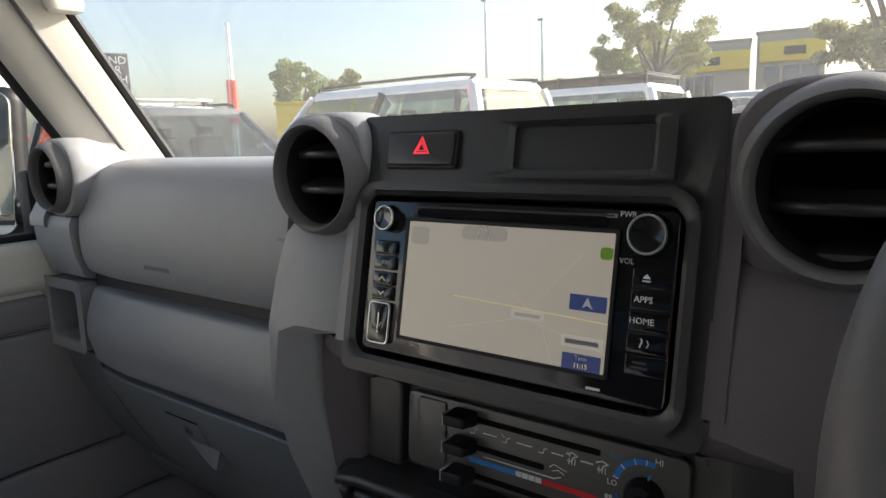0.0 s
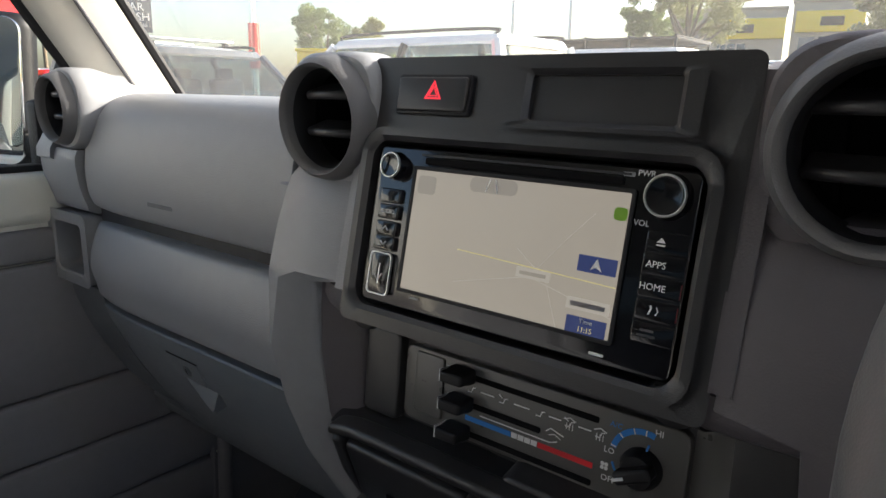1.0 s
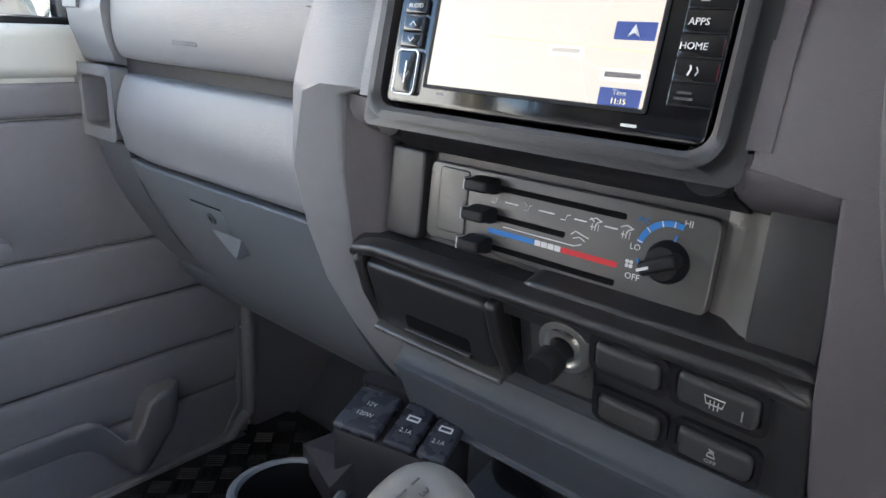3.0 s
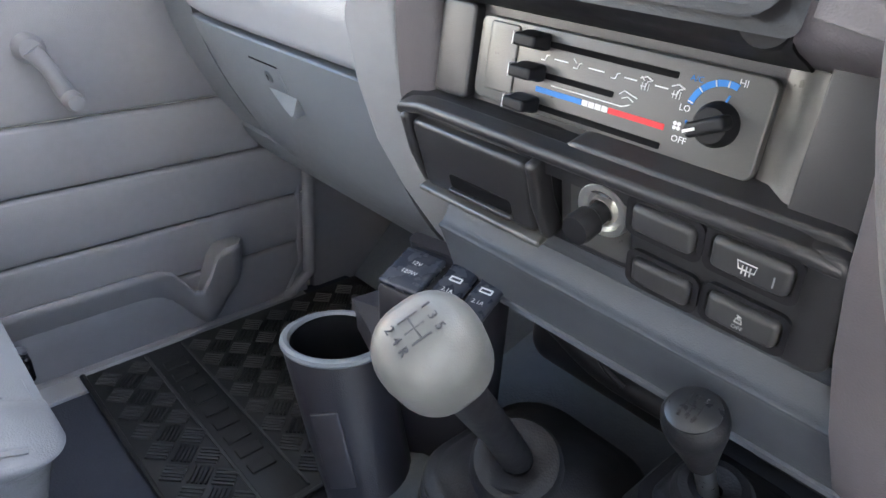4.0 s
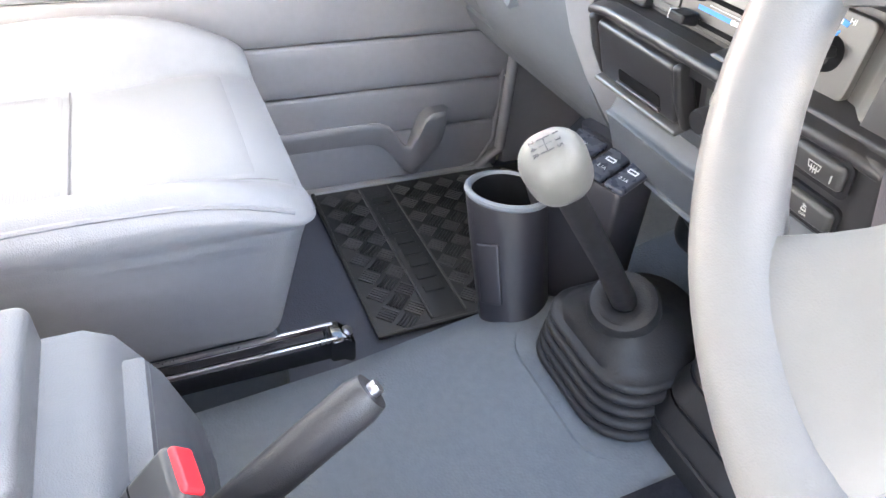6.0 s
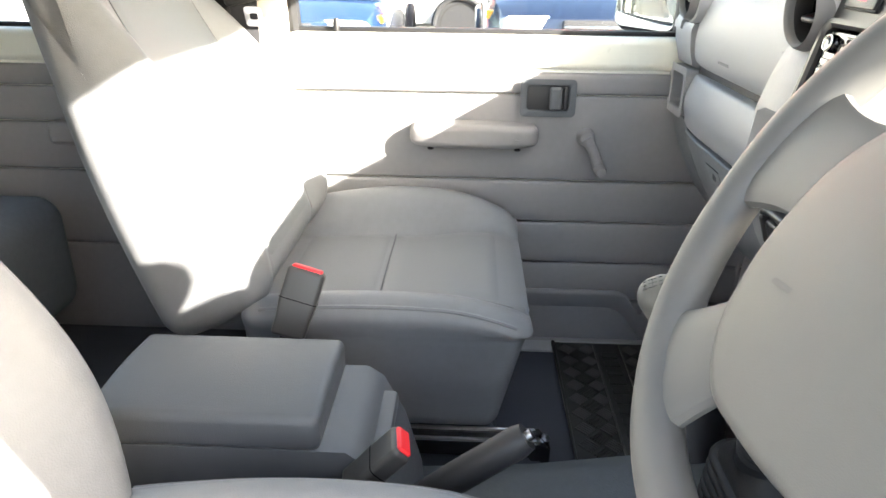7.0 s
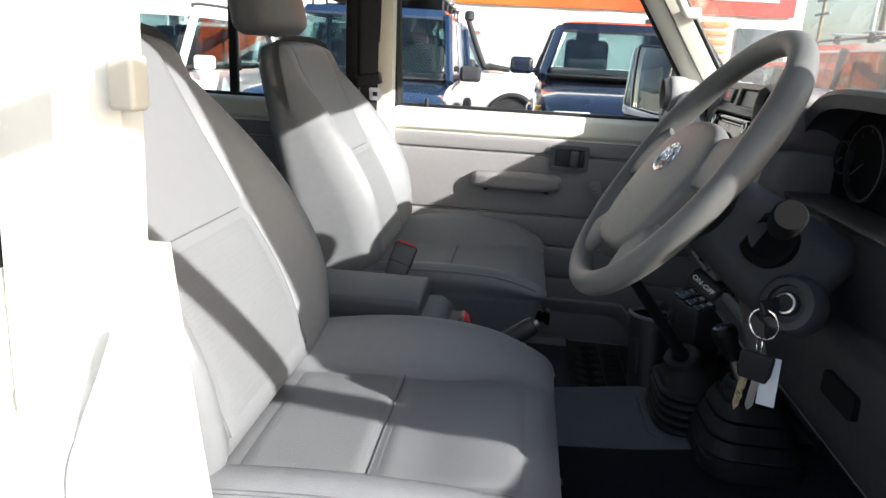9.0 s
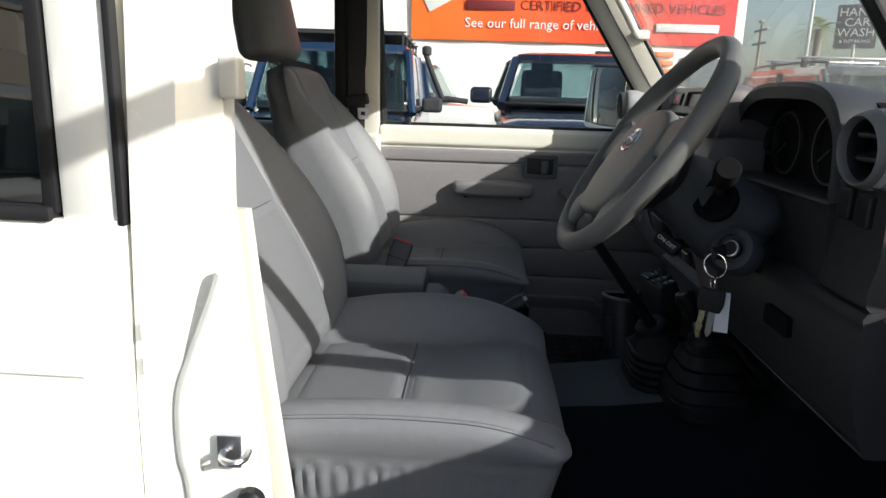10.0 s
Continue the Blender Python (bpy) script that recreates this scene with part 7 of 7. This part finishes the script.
    part("dash_board", pillow(bmesh.new(), 0.16, hw * 0.85, 0.05, 0.03, (2, 6, 2), None, Matrix.Translation((c1 - 0.3, 0, belt + 0.03))), C["cloth"], car, local=True)
    def pane_(name, pts, mt=None):
        bm = bmesh.new()
        pts = [Vector(p) for p in pts]
        n = (pts[1] - pts[0]).cross(pts[2] - pts[0]).normalized()
        if n.dot(sum(pts, Vector()) / len(pts) - Vector(((c0 + c1) / 2, 0, belt + 0.2))) < 0:
            n = -n
        loft(bm, [[p - n * 0.012 for p in pts], [p + n * 0.007 for p in pts]])
        return part(name, bm, mt or M["carpane"], cab, local=True)
    zt, zb = h - 0.13, belt + 0.03
    def edge(z, lo, hi):
        t = (z - belt) / (h - 0.1 - belt)
        return lo + (hi - lo) * t
    f0, f1 = edge(zb, c1, r1) + 0.004, edge(zt, c1, r1) + 0.004
    pane_("windscreen", [(f0 - 0.06, -hw * 0.84, zb), (f0, 0, zb), (f0 - 0.06, hw * 0.84, zb), (f1 - 0.05, tw * 0.86, zt), (f1, 0, zt), (f1 - 0.05, -tw * 0.86, zt)])
    b0, b1 = edge(zb, c0, r0) - 0.006, edge(zt, c0, r0) - 0.006
    pane_("rear_window", [(b0 + 0.02, -hw * 0.8, zb + 0.05), (b0 + 0.02, hw * 0.8, zb + 0.05), (b1 + 0.02, tw * 0.8, zt), (b1 + 0.02, -tw * 0.8, zt)])
    for s in (-1, 1):
        cuts = [0.03, 0.36, 0.66, 0.95] if kind == "wagon" else [0.04, 0.5, 0.95]
        for k in range(len(cuts) - 1):
            def xs(q, z):
                a, b = edge(z, c0 + 0.14, r0 + 0.14), edge(z, c1 - 0.2, r1 - 0.12)
                return a + (b - a) * q
            q0, q1 = cuts[k] + 0.012, cuts[k + 1] - 0.012
            yb, yt = s * edge(zb, hw * 0.95, tw) * 1.004, s * edge(zt, hw * 0.95, tw) * 1.004
            pane_("side_window", [(xs(q0, zb), yb * 0.995, zb), (xs(q1, zb), yb * 0.995, zb), (xs(q1, zt), yt * 0.995, zt), (xs(q0, zt), yt * 0.995, zt)])
        mr = part("door_mirror", pillow(bmesh.new(), 0.07, 0.11, 0.08, 0.04, (2, 3, 2), None, Matrix.Translation((c1 - 0.32, s * (hw + 0.13), belt + 0.08))), C["cloth"] if paint in ("navy", "blue", "white") and square else P, car, local=True)
        part("mirror_arm", T([(c1 - 0.3, s * hw * 0.93, belt + 0.02), (c1 - 0.3, s * (hw + 0.06), belt + 0.05)], 0.025, seg=8), C["cloth"], mr, local=True)
        part("headlamp", pillow(bmesh.new(), 0.1, 0.17, 0.085, 0.04, (3, 4, 3), None, Matrix.Translation((nose - 0.1, s * hw * 0.7, hood - 0.24)) @ pose(0, 0, 0, 0, -8, -s * 14)), C["lamp"], car, "clear headlamp", local=True)
        part("indicator", pillow(bmesh.new(), 0.05, 0.03, 0.03, 0.012, (2, 2, 2), None, Matrix.Translation((nose - 0.32, s * hw * 0.95, hood - 0.16))), C["amber"], car, "amber indicator", local=True)
        part("tail_lamp", pillow(bmesh.new(), 0.05, 0.08, 0.2, 0.03, (2, 2, 3), None, Matrix.Translation((tail + 0.04, s * hw * 0.84, belt - 0.12))), C["tail"], car, "red tail lamp", local=True)
        for xw in (nose - 0.85, tail + 0.9):
            wh = part("wheel", LA([(0.2, -0.1), (0.33, -0.105), (0.36, -0.07), (0.365, 0), (0.36, 0.07), (0.33, 0.105), (0.2, 0.1)], Matrix.Translation((xw, s * (hw - 0.1), 0.365)) @ pose(0, 0, 0, 90, 0, 0), 28), C["tyre"], car, "black tyre on alloy rim", local=True)
            part("rim", LA([(0.21, 0.0), (0.21, 0.095), (0.19, 0.1), (0.16, 0.075), (0.06, 0.085), (0.05, 0.1), (0, 0.1)], Matrix.Translation((xw, s * (hw - 0.1), 0.365)) @ pose(0, 0, 0, 90 if s < 0 else -90, 0, 0), 24), C["rim"], wh, local=True)
            part("wheel_arch", T([(xw + 0.42 * math.cos(a), s * (hw + 0.005), 0.36 + 0.42 * math.sin(a)) for a in (math.pi * k / 14 for k in range(15))], 0.045, seg=8), C["cloth"] if square else P, car, local=True)
            part("arch_well", LA([(0, 0), (0.405, 0), (0.405, 0.012), (0, 0.012)], Matrix.Translation((xw, s * (hw + 0.004) - (0.012 if s > 0 else 0), 0.36)) @ pose(0, 0, 0, -90, 0, 0), 28), C["cloth"], car, local=True)
        if rails:
            part("roof_rail", T(smooth_line([(r0 + 0.15, s * tw * 0.88, h - 0.04), (r0 + 0.25, s * tw * 0.88, h + 0.03), (r1 - 0.35, s * tw * 0.88, h + 0.03), (r1 - 0.2, s * tw * 0.88, h - 0.05)], 3), 0.018, seg=8), C["cloth"], car, local=True)
    gr = part("grille", box(bmesh.new(), nose - 0.12, nose + 0.005, -hw * 0.45, hw * 0.45, hood - 0.38, hood - 0.17, 0.02), C["cloth"], car, local=True)
    for k in range(3):
        part("grille_bar", box(bmesh.new(), nose + 0.003, nose + 0.014, -hw * 0.44, hw * 0.44, hood - 0.355 + k * 0.065, hood - 0.335 + k * 0.065, 0.004), M["chrome"], gr, local=True)
    part("bumper", pillow(bmesh.new(), 0.1, hw * 0.95, 0.12, 0.06, (2, 6, 2), lambda a, b, c: (a - 0.1 * (b / hw) ** 2, b, c), Matrix.Translation((nose - 0.02, 0, 0.46))), P, car, local=True)
    part("rear_bumper", pillow(bmesh.new(), 0.09, hw * 0.95, 0.12, 0.05, (2, 6, 2), None, Matrix.Translation((tail, 0, 0.46))), C["cloth"], car, local=True)
    part("number_plate", box(bmesh.new(), nose + 0.07, nose + 0.085, -0.18, 0.18, 0.42, 0.53, 0.003), M["tag"], car, local=True)
    if kind != "wagon":
        part("tray_well", box(bmesh.new(), tail + 0.1, c0 - 0.05, -hw * 0.8, hw * 0.8, belt + 0.005, belt + 0.03, 0.004), C["cloth"], car, local=True)
    if bars:
        for q in (0.3, 0.68):
            xb = r0 + (r1 - r0) * q
            br = part("roof_bar", box(bmesh.new(), xb - 0.035, xb + 0.035, -tw * 1.02, tw * 1.02, h + 0.085, h + 0.115, 0.012), C["rim"], car, "silver roof rack bar", local=True)
            for s in (-1, 1):
                part("bar_foot", box(bmesh.new(), xb - 0.04, xb + 0.04, s * tw * 0.88 - 0.03, s * tw * 0.88 + 0.03, h - 0.02, h + 0.09, 0.012), C["cloth"], br, local=True)
    if rack:
        rk = part("roof_rack", box(bmesh.new(), r0 + 0.1, r1 - 0.25, -tw * 0.9, tw * 0.9, h + 0.08, h + 0.11, 0.01), C["cloth"], car, "black roof rack tray", local=True)
        for q in range(5):
            xb = r0 + 0.12 + (r1 - r0 - 0.4) * q / 4
            part("rack_bar", box(bmesh.new(), xb - 0.02, xb + 0.02, -tw * 0.92, tw * 0.92, h + 0.112, h + 0.13, 0.004), C["cloth"], rk, local=True)
            for s in (-1, 1):
                part("rack_leg", box(bmesh.new(), xb - 0.015, xb + 0.015, s * tw * 0.88 - 0.012, s * tw * 0.88 + 0.012, h - 0.04, h + 0.09, 0.004), C["cloth"], rk, local=True)
    if snorkel:
        part("snorkel", T(smooth_line([(nose - 0.95, -hw * 0.93, hood + 0.06), (c1 - 0.02, -hw * 0.97, hood + 0.1), (c1 - 0.12, -hw * 0.98, belt + 0.08), (r1 + 0.02, -tw * 1.07, h - 0.08), (r1 + 0.0, -tw * 1.07, h + 0.02)], 4), 0.05, seg=10), C["cloth"], car, "black raised air intake", local=True)
        part("snorkel_head", LA([(0.05, 0), (0.085, 0.02), (0.085, 0.13), (0.05, 0.16), (0, 0.16)], Matrix.Translation((r1, -tw * 1.07, h)), 16), C["cloth"], car, local=True)
    return car


parked_car(-6.6, 0.66, 0, "navy", "dark blue pickup with its nose towards the lane", 1.8, 5.1, 1.88, kind="pickup", rails=False, belt_at=0.69, rake=0.85)
parked_car(-6.9, -2.05, 2, "blue", "blue four-wheel drive wagon with a roof rack", 1.86, 4.8, 1.9, rails=False, rack=True, square=True)
parked_car(-11.7, -2.1, 84, "white", "white four-wheel drive with a black snorkel", 1.95, 5.0, 1.9, rails=False, snorkel=True, square=True)
parked_car(-7.2, 4.25, 0, "grey", "grey wagon with silver roof bars", 1.8, 4.8, 1.88, bars=True)
parked_car(-6.0, 6.35, 180, "white", "white wagon with black roof rails", 1.96, 5.0, 1.92)
parked_car(-5.1, 9.0, 182, "white", "white square four-wheel drive with a roof rack", 1.96, 4.9, 1.85, rails=False, rack=True, square=True)
parked_car(-2.6, 12.4, 184, "silver", "silver wagon parked in the yard", 1.92, 4.8, 1.86, rails=False, square=True)
parked_car(0.6, 13.0, 180, "white", "white car parked in the yard", 1.7, 4.6, 1.82, rails=False)
parked_car(-12.6, 5.3, 4, "red", "red hatchback parked in the yard", 1.62, 4.3, 1.78, rails=False)
parked_car(-7.0, -5.0, 0, "white", "white wagon parked in the yard", 1.78, 4.7, 1.86)
parked_car(-6.8, -7.9, 0, "silver", "silver wagon parked in the yard", 1.75, 4.6, 1.84)
parked_car(-12.8, -6.5, 0, "white", "white wagon parked by the wall", 1.8, 4.7, 1.86)
parked_car(4.4, -4.6, 180, "silver", "silver wagon parked on the driver's side", 1.7, 4.6, 1.84, rails=False)
parked_car(4.6, -1.4, 180, "grey", "grey wagon parked on the driver's side", 1.75, 4.6, 1.84)

# ---- showroom with its banner ----
wall_mat = mat("white_wall_paint", (0.8, 0.8, 0.79), 0.7, grain=0.2, size=60, vary=0.05, spots=0.6)
show = at_base("showroom", -19, -10, 0, "white painted showroom wall behind the cars", "building", kind="structure")
part("wall", box(bmesh.new(), -22, -16.2, -34, 5.9, 0, 6.2, 0.03), wall_mat, show)
part("parapet", box(bmesh.new(), -22.05, -16.1, -34.05, 5.95, 6.2, 6.4, 0.03), wall_mat, show)
part("shutter_door", box(bmesh.new(), -16.23, -16.17, 2.35, 3.3, 0, 2.45, 0.01), C["cloth"], show)
for k in range(6):
    part("louvre", box(bmesh.new(), -16.19, -16.12, 3.62, 4.25, 1.35 + 0.2 * k, 1.47 + 0.2 * k, 0.01), mat("orange_slat", (0.75, 0.2, 0.05), 0.6, vary=0.05) if k == 0 else bpy.data.materials["orange_slat"], show)
part("window", box(bmesh.new(), -16.2, -16.15, 4.45, 5.6, 0.4, 2.35, 0.01), M["carglass"], show)

bn_mat = bpy.data.materials.new("banner_fade")
bn_mat.use_nodes = True
nt = bn_mat.node_tree
co = nt.nodes.new("ShaderNodeTexCoord")
sep = nt.nodes.new("ShaderNodeSeparateXYZ")
rmp = nt.nodes.new("ShaderNodeValToRGB")
rmp.color_ramp.elements[0].color = (0.83, 0.16, 0.015, 1)
rmp.color_ramp.elements[1].color = (0.72, 0.012, 0.02, 1)
nt.links.new(co.outputs["Generated"], sep.inputs[0])
nt.links.new(sep.outputs["Y"], rmp.inputs[0])
nt.links.new(rmp.outputs[0], nt.nodes["Principled BSDF"].inputs["Base Color"])
nt.nodes["Principled BSDF"].inputs["Roughness"].default_value = 0.6
ban = at_base("banner", -16.1, 1.7, 2.62, "orange and red printed banner on the white wall", "banner")
bm = bmesh.new()
loft(bm, [[Vector((-16.12 + 0.015 * math.sin(y * 3.1 + z * 2), y, z)) for z in np.linspace(2.62, 5.0, 8)] + [Vector((-16.16, y, z)) for z in np.linspace(5.0, 2.62, 8)] for y in np.linspace(-2.25, 5.65, 24)])
part("sheet", bm, bn_mat, ban)
BT = Matrix.Translation((-16.102, 0, 0)) @ pose(0, 0, 0, 90, 0, 90)
dred = mat("dark_red_ink", (0.16, 0.01, 0.015), 0.6, vary=0.05)
part("brand_bar", box(bmesh.new(), -16.1, -16.085, -0.9, 0.3, 3.35, 3.57, 0.005), dred, ban)
words("CERTIFIED PRE-OWNED VEHICLES", 0.325, dred, ban, BT @ pose(0.42, 3.46, 0), "lettering", "LEFT", 0.002)
words("See our full range of vehicles", 0.325, M["white"], ban, BT @ pose(-0.92, 3.03, 0), "lettering", "LEFT", 0.002)
part("web_bar", box(bmesh.new(), -16.1, -16.085, 3.75, 5.25, 2.93, 3.12, 0.005), M["white"], ban)
part("arrow_shape", box(bmesh.new(), -0.006, 0.006, -0.62, 0.62, -0.22, 0.22, 0.004, 2, Matrix.Translation((-16.09, -1.35, 3.75)) @ pose(0, 0, 0, 28, 0, 0)), M["white"], ban)

# ---- sign, poles, distant buildings ----
sign = at_base("street_sign", -70, 35.85, 0, "grey hand car wash sign on a post", "sign")
SG = Matrix.Translation((-70, 35.85, 8.84)) @ pose(0, 0, 0, 90, 0, 63)
part("board", pillow(bmesh.new(), 1.81, 2.08, 0.13, 0.05, (2, 2, 1), None, SG), mat("sign_grey", (0.09, 0.1, 0.12), 0.5, vary=0.05), sign)
part("post", T([(-70, 35.85, 0), (-70, 35.85, 7.2)], 0.18, seg=10), M["steel"], sign)
for t, z, s in (("HAND", 1.33, 1.12), ("CAR", 0.37, 1.12), ("WASH", -0.59, 1.12), ("& DETAILING", -1.39, 0.45)):
    words(t, s, M["white"], sign, SG @ pose(0, z, 0.135), "lettering", depth=0.01)


def pole(x, y, h, label, arms=0, red=0.0):
    p = at_base("utility_pole", x, y, 0, label, "pole", group="poles along the road")
    part("shaft", T([(x, y, 0), (x, y, h * 0.5), (x, y, h)], [0.13, 0.1, 0.07], seg=10), M["steel"] if not arms else mat("pole_wood", (0.2, 0.15, 0.1), 0.8, vary=0.2, spots=3), p)
    for k in range(arms):
        part("crossarm", box(bmesh.new(), x - 0.9, x + 0.9, y - 0.06, y + 0.06, h - 0.5 - 0.7 * k, h - 0.38 - 0.7 * k, 0.01), M["dash"], p)
    if red:
        part("red_sleeve", T([(x, y, red), (x, y, red + 1.5)], 0.19, seg=12), C["red"], p, "red painted sleeve")
    else:
        part("lamp_head", box(bmesh.new(), x - 0.25, x + 0.1, y - 0.1, y + 0.1, h - 0.05, h + 0.08, 0.03), M["dash"], p)
    return p


pole(-22.0, 33.3, 8.9, "grey steel light pole")
pole(-19.3, 35.0, 7.7, "grey steel light pole")
pole(-20.0, 14.3, 5.4, "pole with a red painted sleeve", red=2.0)
pole(-30.7, 13.9, 6.4, "grey steel light pole")
pole(-38, 14.6, 5.6, "timber power pole with crossarms", arms=2)


def block(x, y, w, d, h, yaw, material, label, band=None):
    b = at_base("far_building", x, y, 0, label, "building", turn=pose(0, 0, 0, 0, 0, yaw))
    part("wall", box(bmesh.new(), -w / 2, w / 2, -d / 2, d / 2, 0, h, 0.05), material, b, local=True)
    part("roof_edge", box(bmesh.new(), -w / 2 - 0.1, w / 2 + 0.1, -d / 2 - 0.1, d / 2 + 0.1, h, h + 0.2, 0.03), material, b, local=True)
    if band:
        part("sign_band", box(bmesh.new(), -w / 2 * band, w / 2, -d / 2 - 0.35, -d / 2 - 0.02, h - 2.0, h - 0.6, 0.05), bpy.data.materials["yellow_panel"], b, "yellow sign band", local=True)
        part("sign_bar", box(bmesh.new(), -w * 0.1, w * 0.22, -d / 2 - 0.4, -d / 2 - 0.34, h - 1.6, h - 1.0, 0.02), C["cloth"], b, local=True)
        for k in range(3):
            part("window", box(bmesh.new(), -w / 2 * band + 0.3 + k * w * band / 3.2, -w / 2 * band + 0.3 + k * w * band / 3.2 + w * band / 3.8, -d / 2 - 0.08, -d / 2 - 0.02, h - 4.6, h - 2.3, 0.02), M["carglass"], b, local=True)
    return b


mat("yellow_panel", (0.85, 0.6, 0.02), 0.5, vary=0.05)
beige = mat("beige_cladding", (0.4, 0.36, 0.3), 0.7, vary=0.08, spots=0.4)
block(-16.9, 56.5, 7.2, 8, 7.4, 14, beige, "beige shop with a yellow sign band", 0.3)
block(-10.6, 58.0, 4.4, 8, 7.8, 10, beige, "beige shop block with a yellow sign", 0.9)
block(-33, 31, 6, 4, 3.6, 40, bpy.data.materials["yellow_panel"], "low yellow shop front across the road")
block(18, -22, 30, 8, 5.5, 20, beige, "low beige building across the yard")

# ---- trees ----
def leaf(name, color):
    """Thin foliage: part of the light comes through."""
    m = mat(name, color, 0.6, vary=0.3, spots=3)
    nt = m.node_tree
    tr, mix = nt.nodes.new("ShaderNodeBsdfTranslucent"), nt.nodes.new("ShaderNodeMixShader")
    tr.inputs[0].default_value = (color[0] * 2.2, color[1] * 2.2, color[2] * 1.6, 1)
    mix.inputs[0].default_value = 0.5
    nt.links.new(nt.nodes["Principled BSDF"].outputs[0], mix.inputs[1])
    nt.links.new(tr.outputs[0], mix.inputs[2])
    nt.links.new(mix.outputs[0], nt.nodes["Material Output"].inputs[0])
    return m


# foliage colours lightened to carry the veil of glare over the trees
leaf_mats = [leaf("leaf_green", (0.15, 0.18, 0.1)), leaf("leaf_olive", (0.18, 0.185, 0.12))]
bark = mat("bark", (0.22, 0.19, 0.15), 0.9, grain=0.5, size=40, vary=0.25, spots=4)


def tree(x, y, h, spread, label, seed, lean=0.0, gap=0.5):
    """A gum tree: forked limbs ending in loose clumps of small leaves."""
    rnd = random.Random(seed)
    t = at_base("tree", x, y, 0, label, "tree")
    limbs, ends = bmesh.new(), []
    tube(limbs, smooth_line([(x, y, 0), (x + lean * 0.3, y, h * 0.22), (x + lean, y + 0.2, h * 0.45)], 4), [0.28 - 0.012 * k for k in range(9)], seg=10)
    for k in range(11):
        a = 2 * math.pi * k / 11 + rnd.uniform(-0.3, 0.3)
        z0 = h * rnd.uniform(0.25, 0.45)
        r = spread * rnd.uniform(0.45, 1.0)
        e = Vector((x + lean + r * math.cos(a), y + r * math.sin(a), h * rnd.uniform(0.5, 0.95)))
        s = Vector((x + lean * z0 / (h * 0.45), y, z0))
        mid = s.lerp(e, 0.5) + Vector((0, 0, 0.12 * h * rnd.uniform(-0.2, 0.6)))
        tube(limbs, smooth_line([s, mid, e], 4), [0.13 - 0.012 * i for i in range(9)], seg=6)
        ends += [e, mid.lerp(e, 0.6)]
    part("trunk", limbs, bark, t)
    verts, faces = [], []
    for e in ends:
        for _ in range(rnd.randint(3, 5)):
            c = e + Vector([rnd.gauss(0, spread * 0.16), rnd.gauss(0, spread * 0.16), rnd.gauss(0, h * 0.035)])
            rr = spread * rnd.uniform(0.12, 0.26)
            for _ in range(170):
                d = Vector([rnd.gauss(0, 1) for _ in range(3)]).normalized() * rr * rnd.uniform(0.3, 1.05)
                d.z *= 0.7
                p = c + d
                u = Vector([rnd.gauss(0, 1) for _ in range(3)]).normalized()
                v = u.orthogonal().normalized()
                ln_ = rnd.uniform(0.14, 0.28)
                i = len(verts)
                verts += [p - u * ln_ / 2, p + v * ln_ * 0.22, p + u * ln_ / 2, p - v * ln_ * 0.22]
                faces.append((i, i + 1, i + 2, i + 3))
    me = bpy.data.meshes.new("crown")
    me.from_pydata(verts, [], faces)
    me.materials.append(leaf_mats[seed % 2])
    me.transform(Matrix.Translation((-x, -y, 0)))
    cr = new("crown", me)
    cr.parent = t
    return t


tree(-14.6, 40.5, 10.5, 2.9, "tall gum tree with a loose green crown", 1)
tree(-16.6, 41.0, 7.0, 2.2, "gum tree with a dense green crown", 4)
tree(-37.5, 33.0, 7.0, 2.4, "rounded gum tree across the road", 2)
tree(-34.8, 34.6, 6.0, 2.0, "rounded gum tree across the road", 3)
tree(-1.6, 26.0, 7.5, 2.4, "gum tree overhanging the yard", 5)

palm = at_base("palm_tree", -35, 16.2, 0, "tall palm tree with drooping fronds", "tree")
part("trunk", T([(-35, 16.2, 0), (-34.95, 16.25, 2.5), (-35, 16.3, 5.0)], [0.28, 0.2, 0.17], seg=12), bark, palm)
rnd = random.Random(9)
for k in range(34):
    a, el = 2 * math.pi * k / 34 * 5.1, rnd.uniform(-0.9, 1.1)
    d = Vector((math.cos(a) * math.cos(el), math.sin(a) * math.cos(el), math.sin(el)))
    o = Vector((-35, 16.3, 5.05))
    pts = [o + d * r - Vector((0, 0, 0.35 * r * r)) for r in (0.1, 0.4, 0.75, 1.05)]
    sd = d.cross(Vector((0, 0, 1))).normalized()
    bm = bmesh.new()
    for i in range(9):
        p = pts[0].lerp(pts[-1], i / 8) if i in (0, 8) else smooth_line(pts, 3)[i]
        for s in (-1, 1):
            tip = p + sd * s * 0.26 + d * 0.18 - Vector((0, 0, 0.08))
            bm.faces.new([bm.verts.new(q) for q in (p - d * 0.02, p + d * 0.03, tip)])
    part("frond", bm, leaf_mats[0], palm)
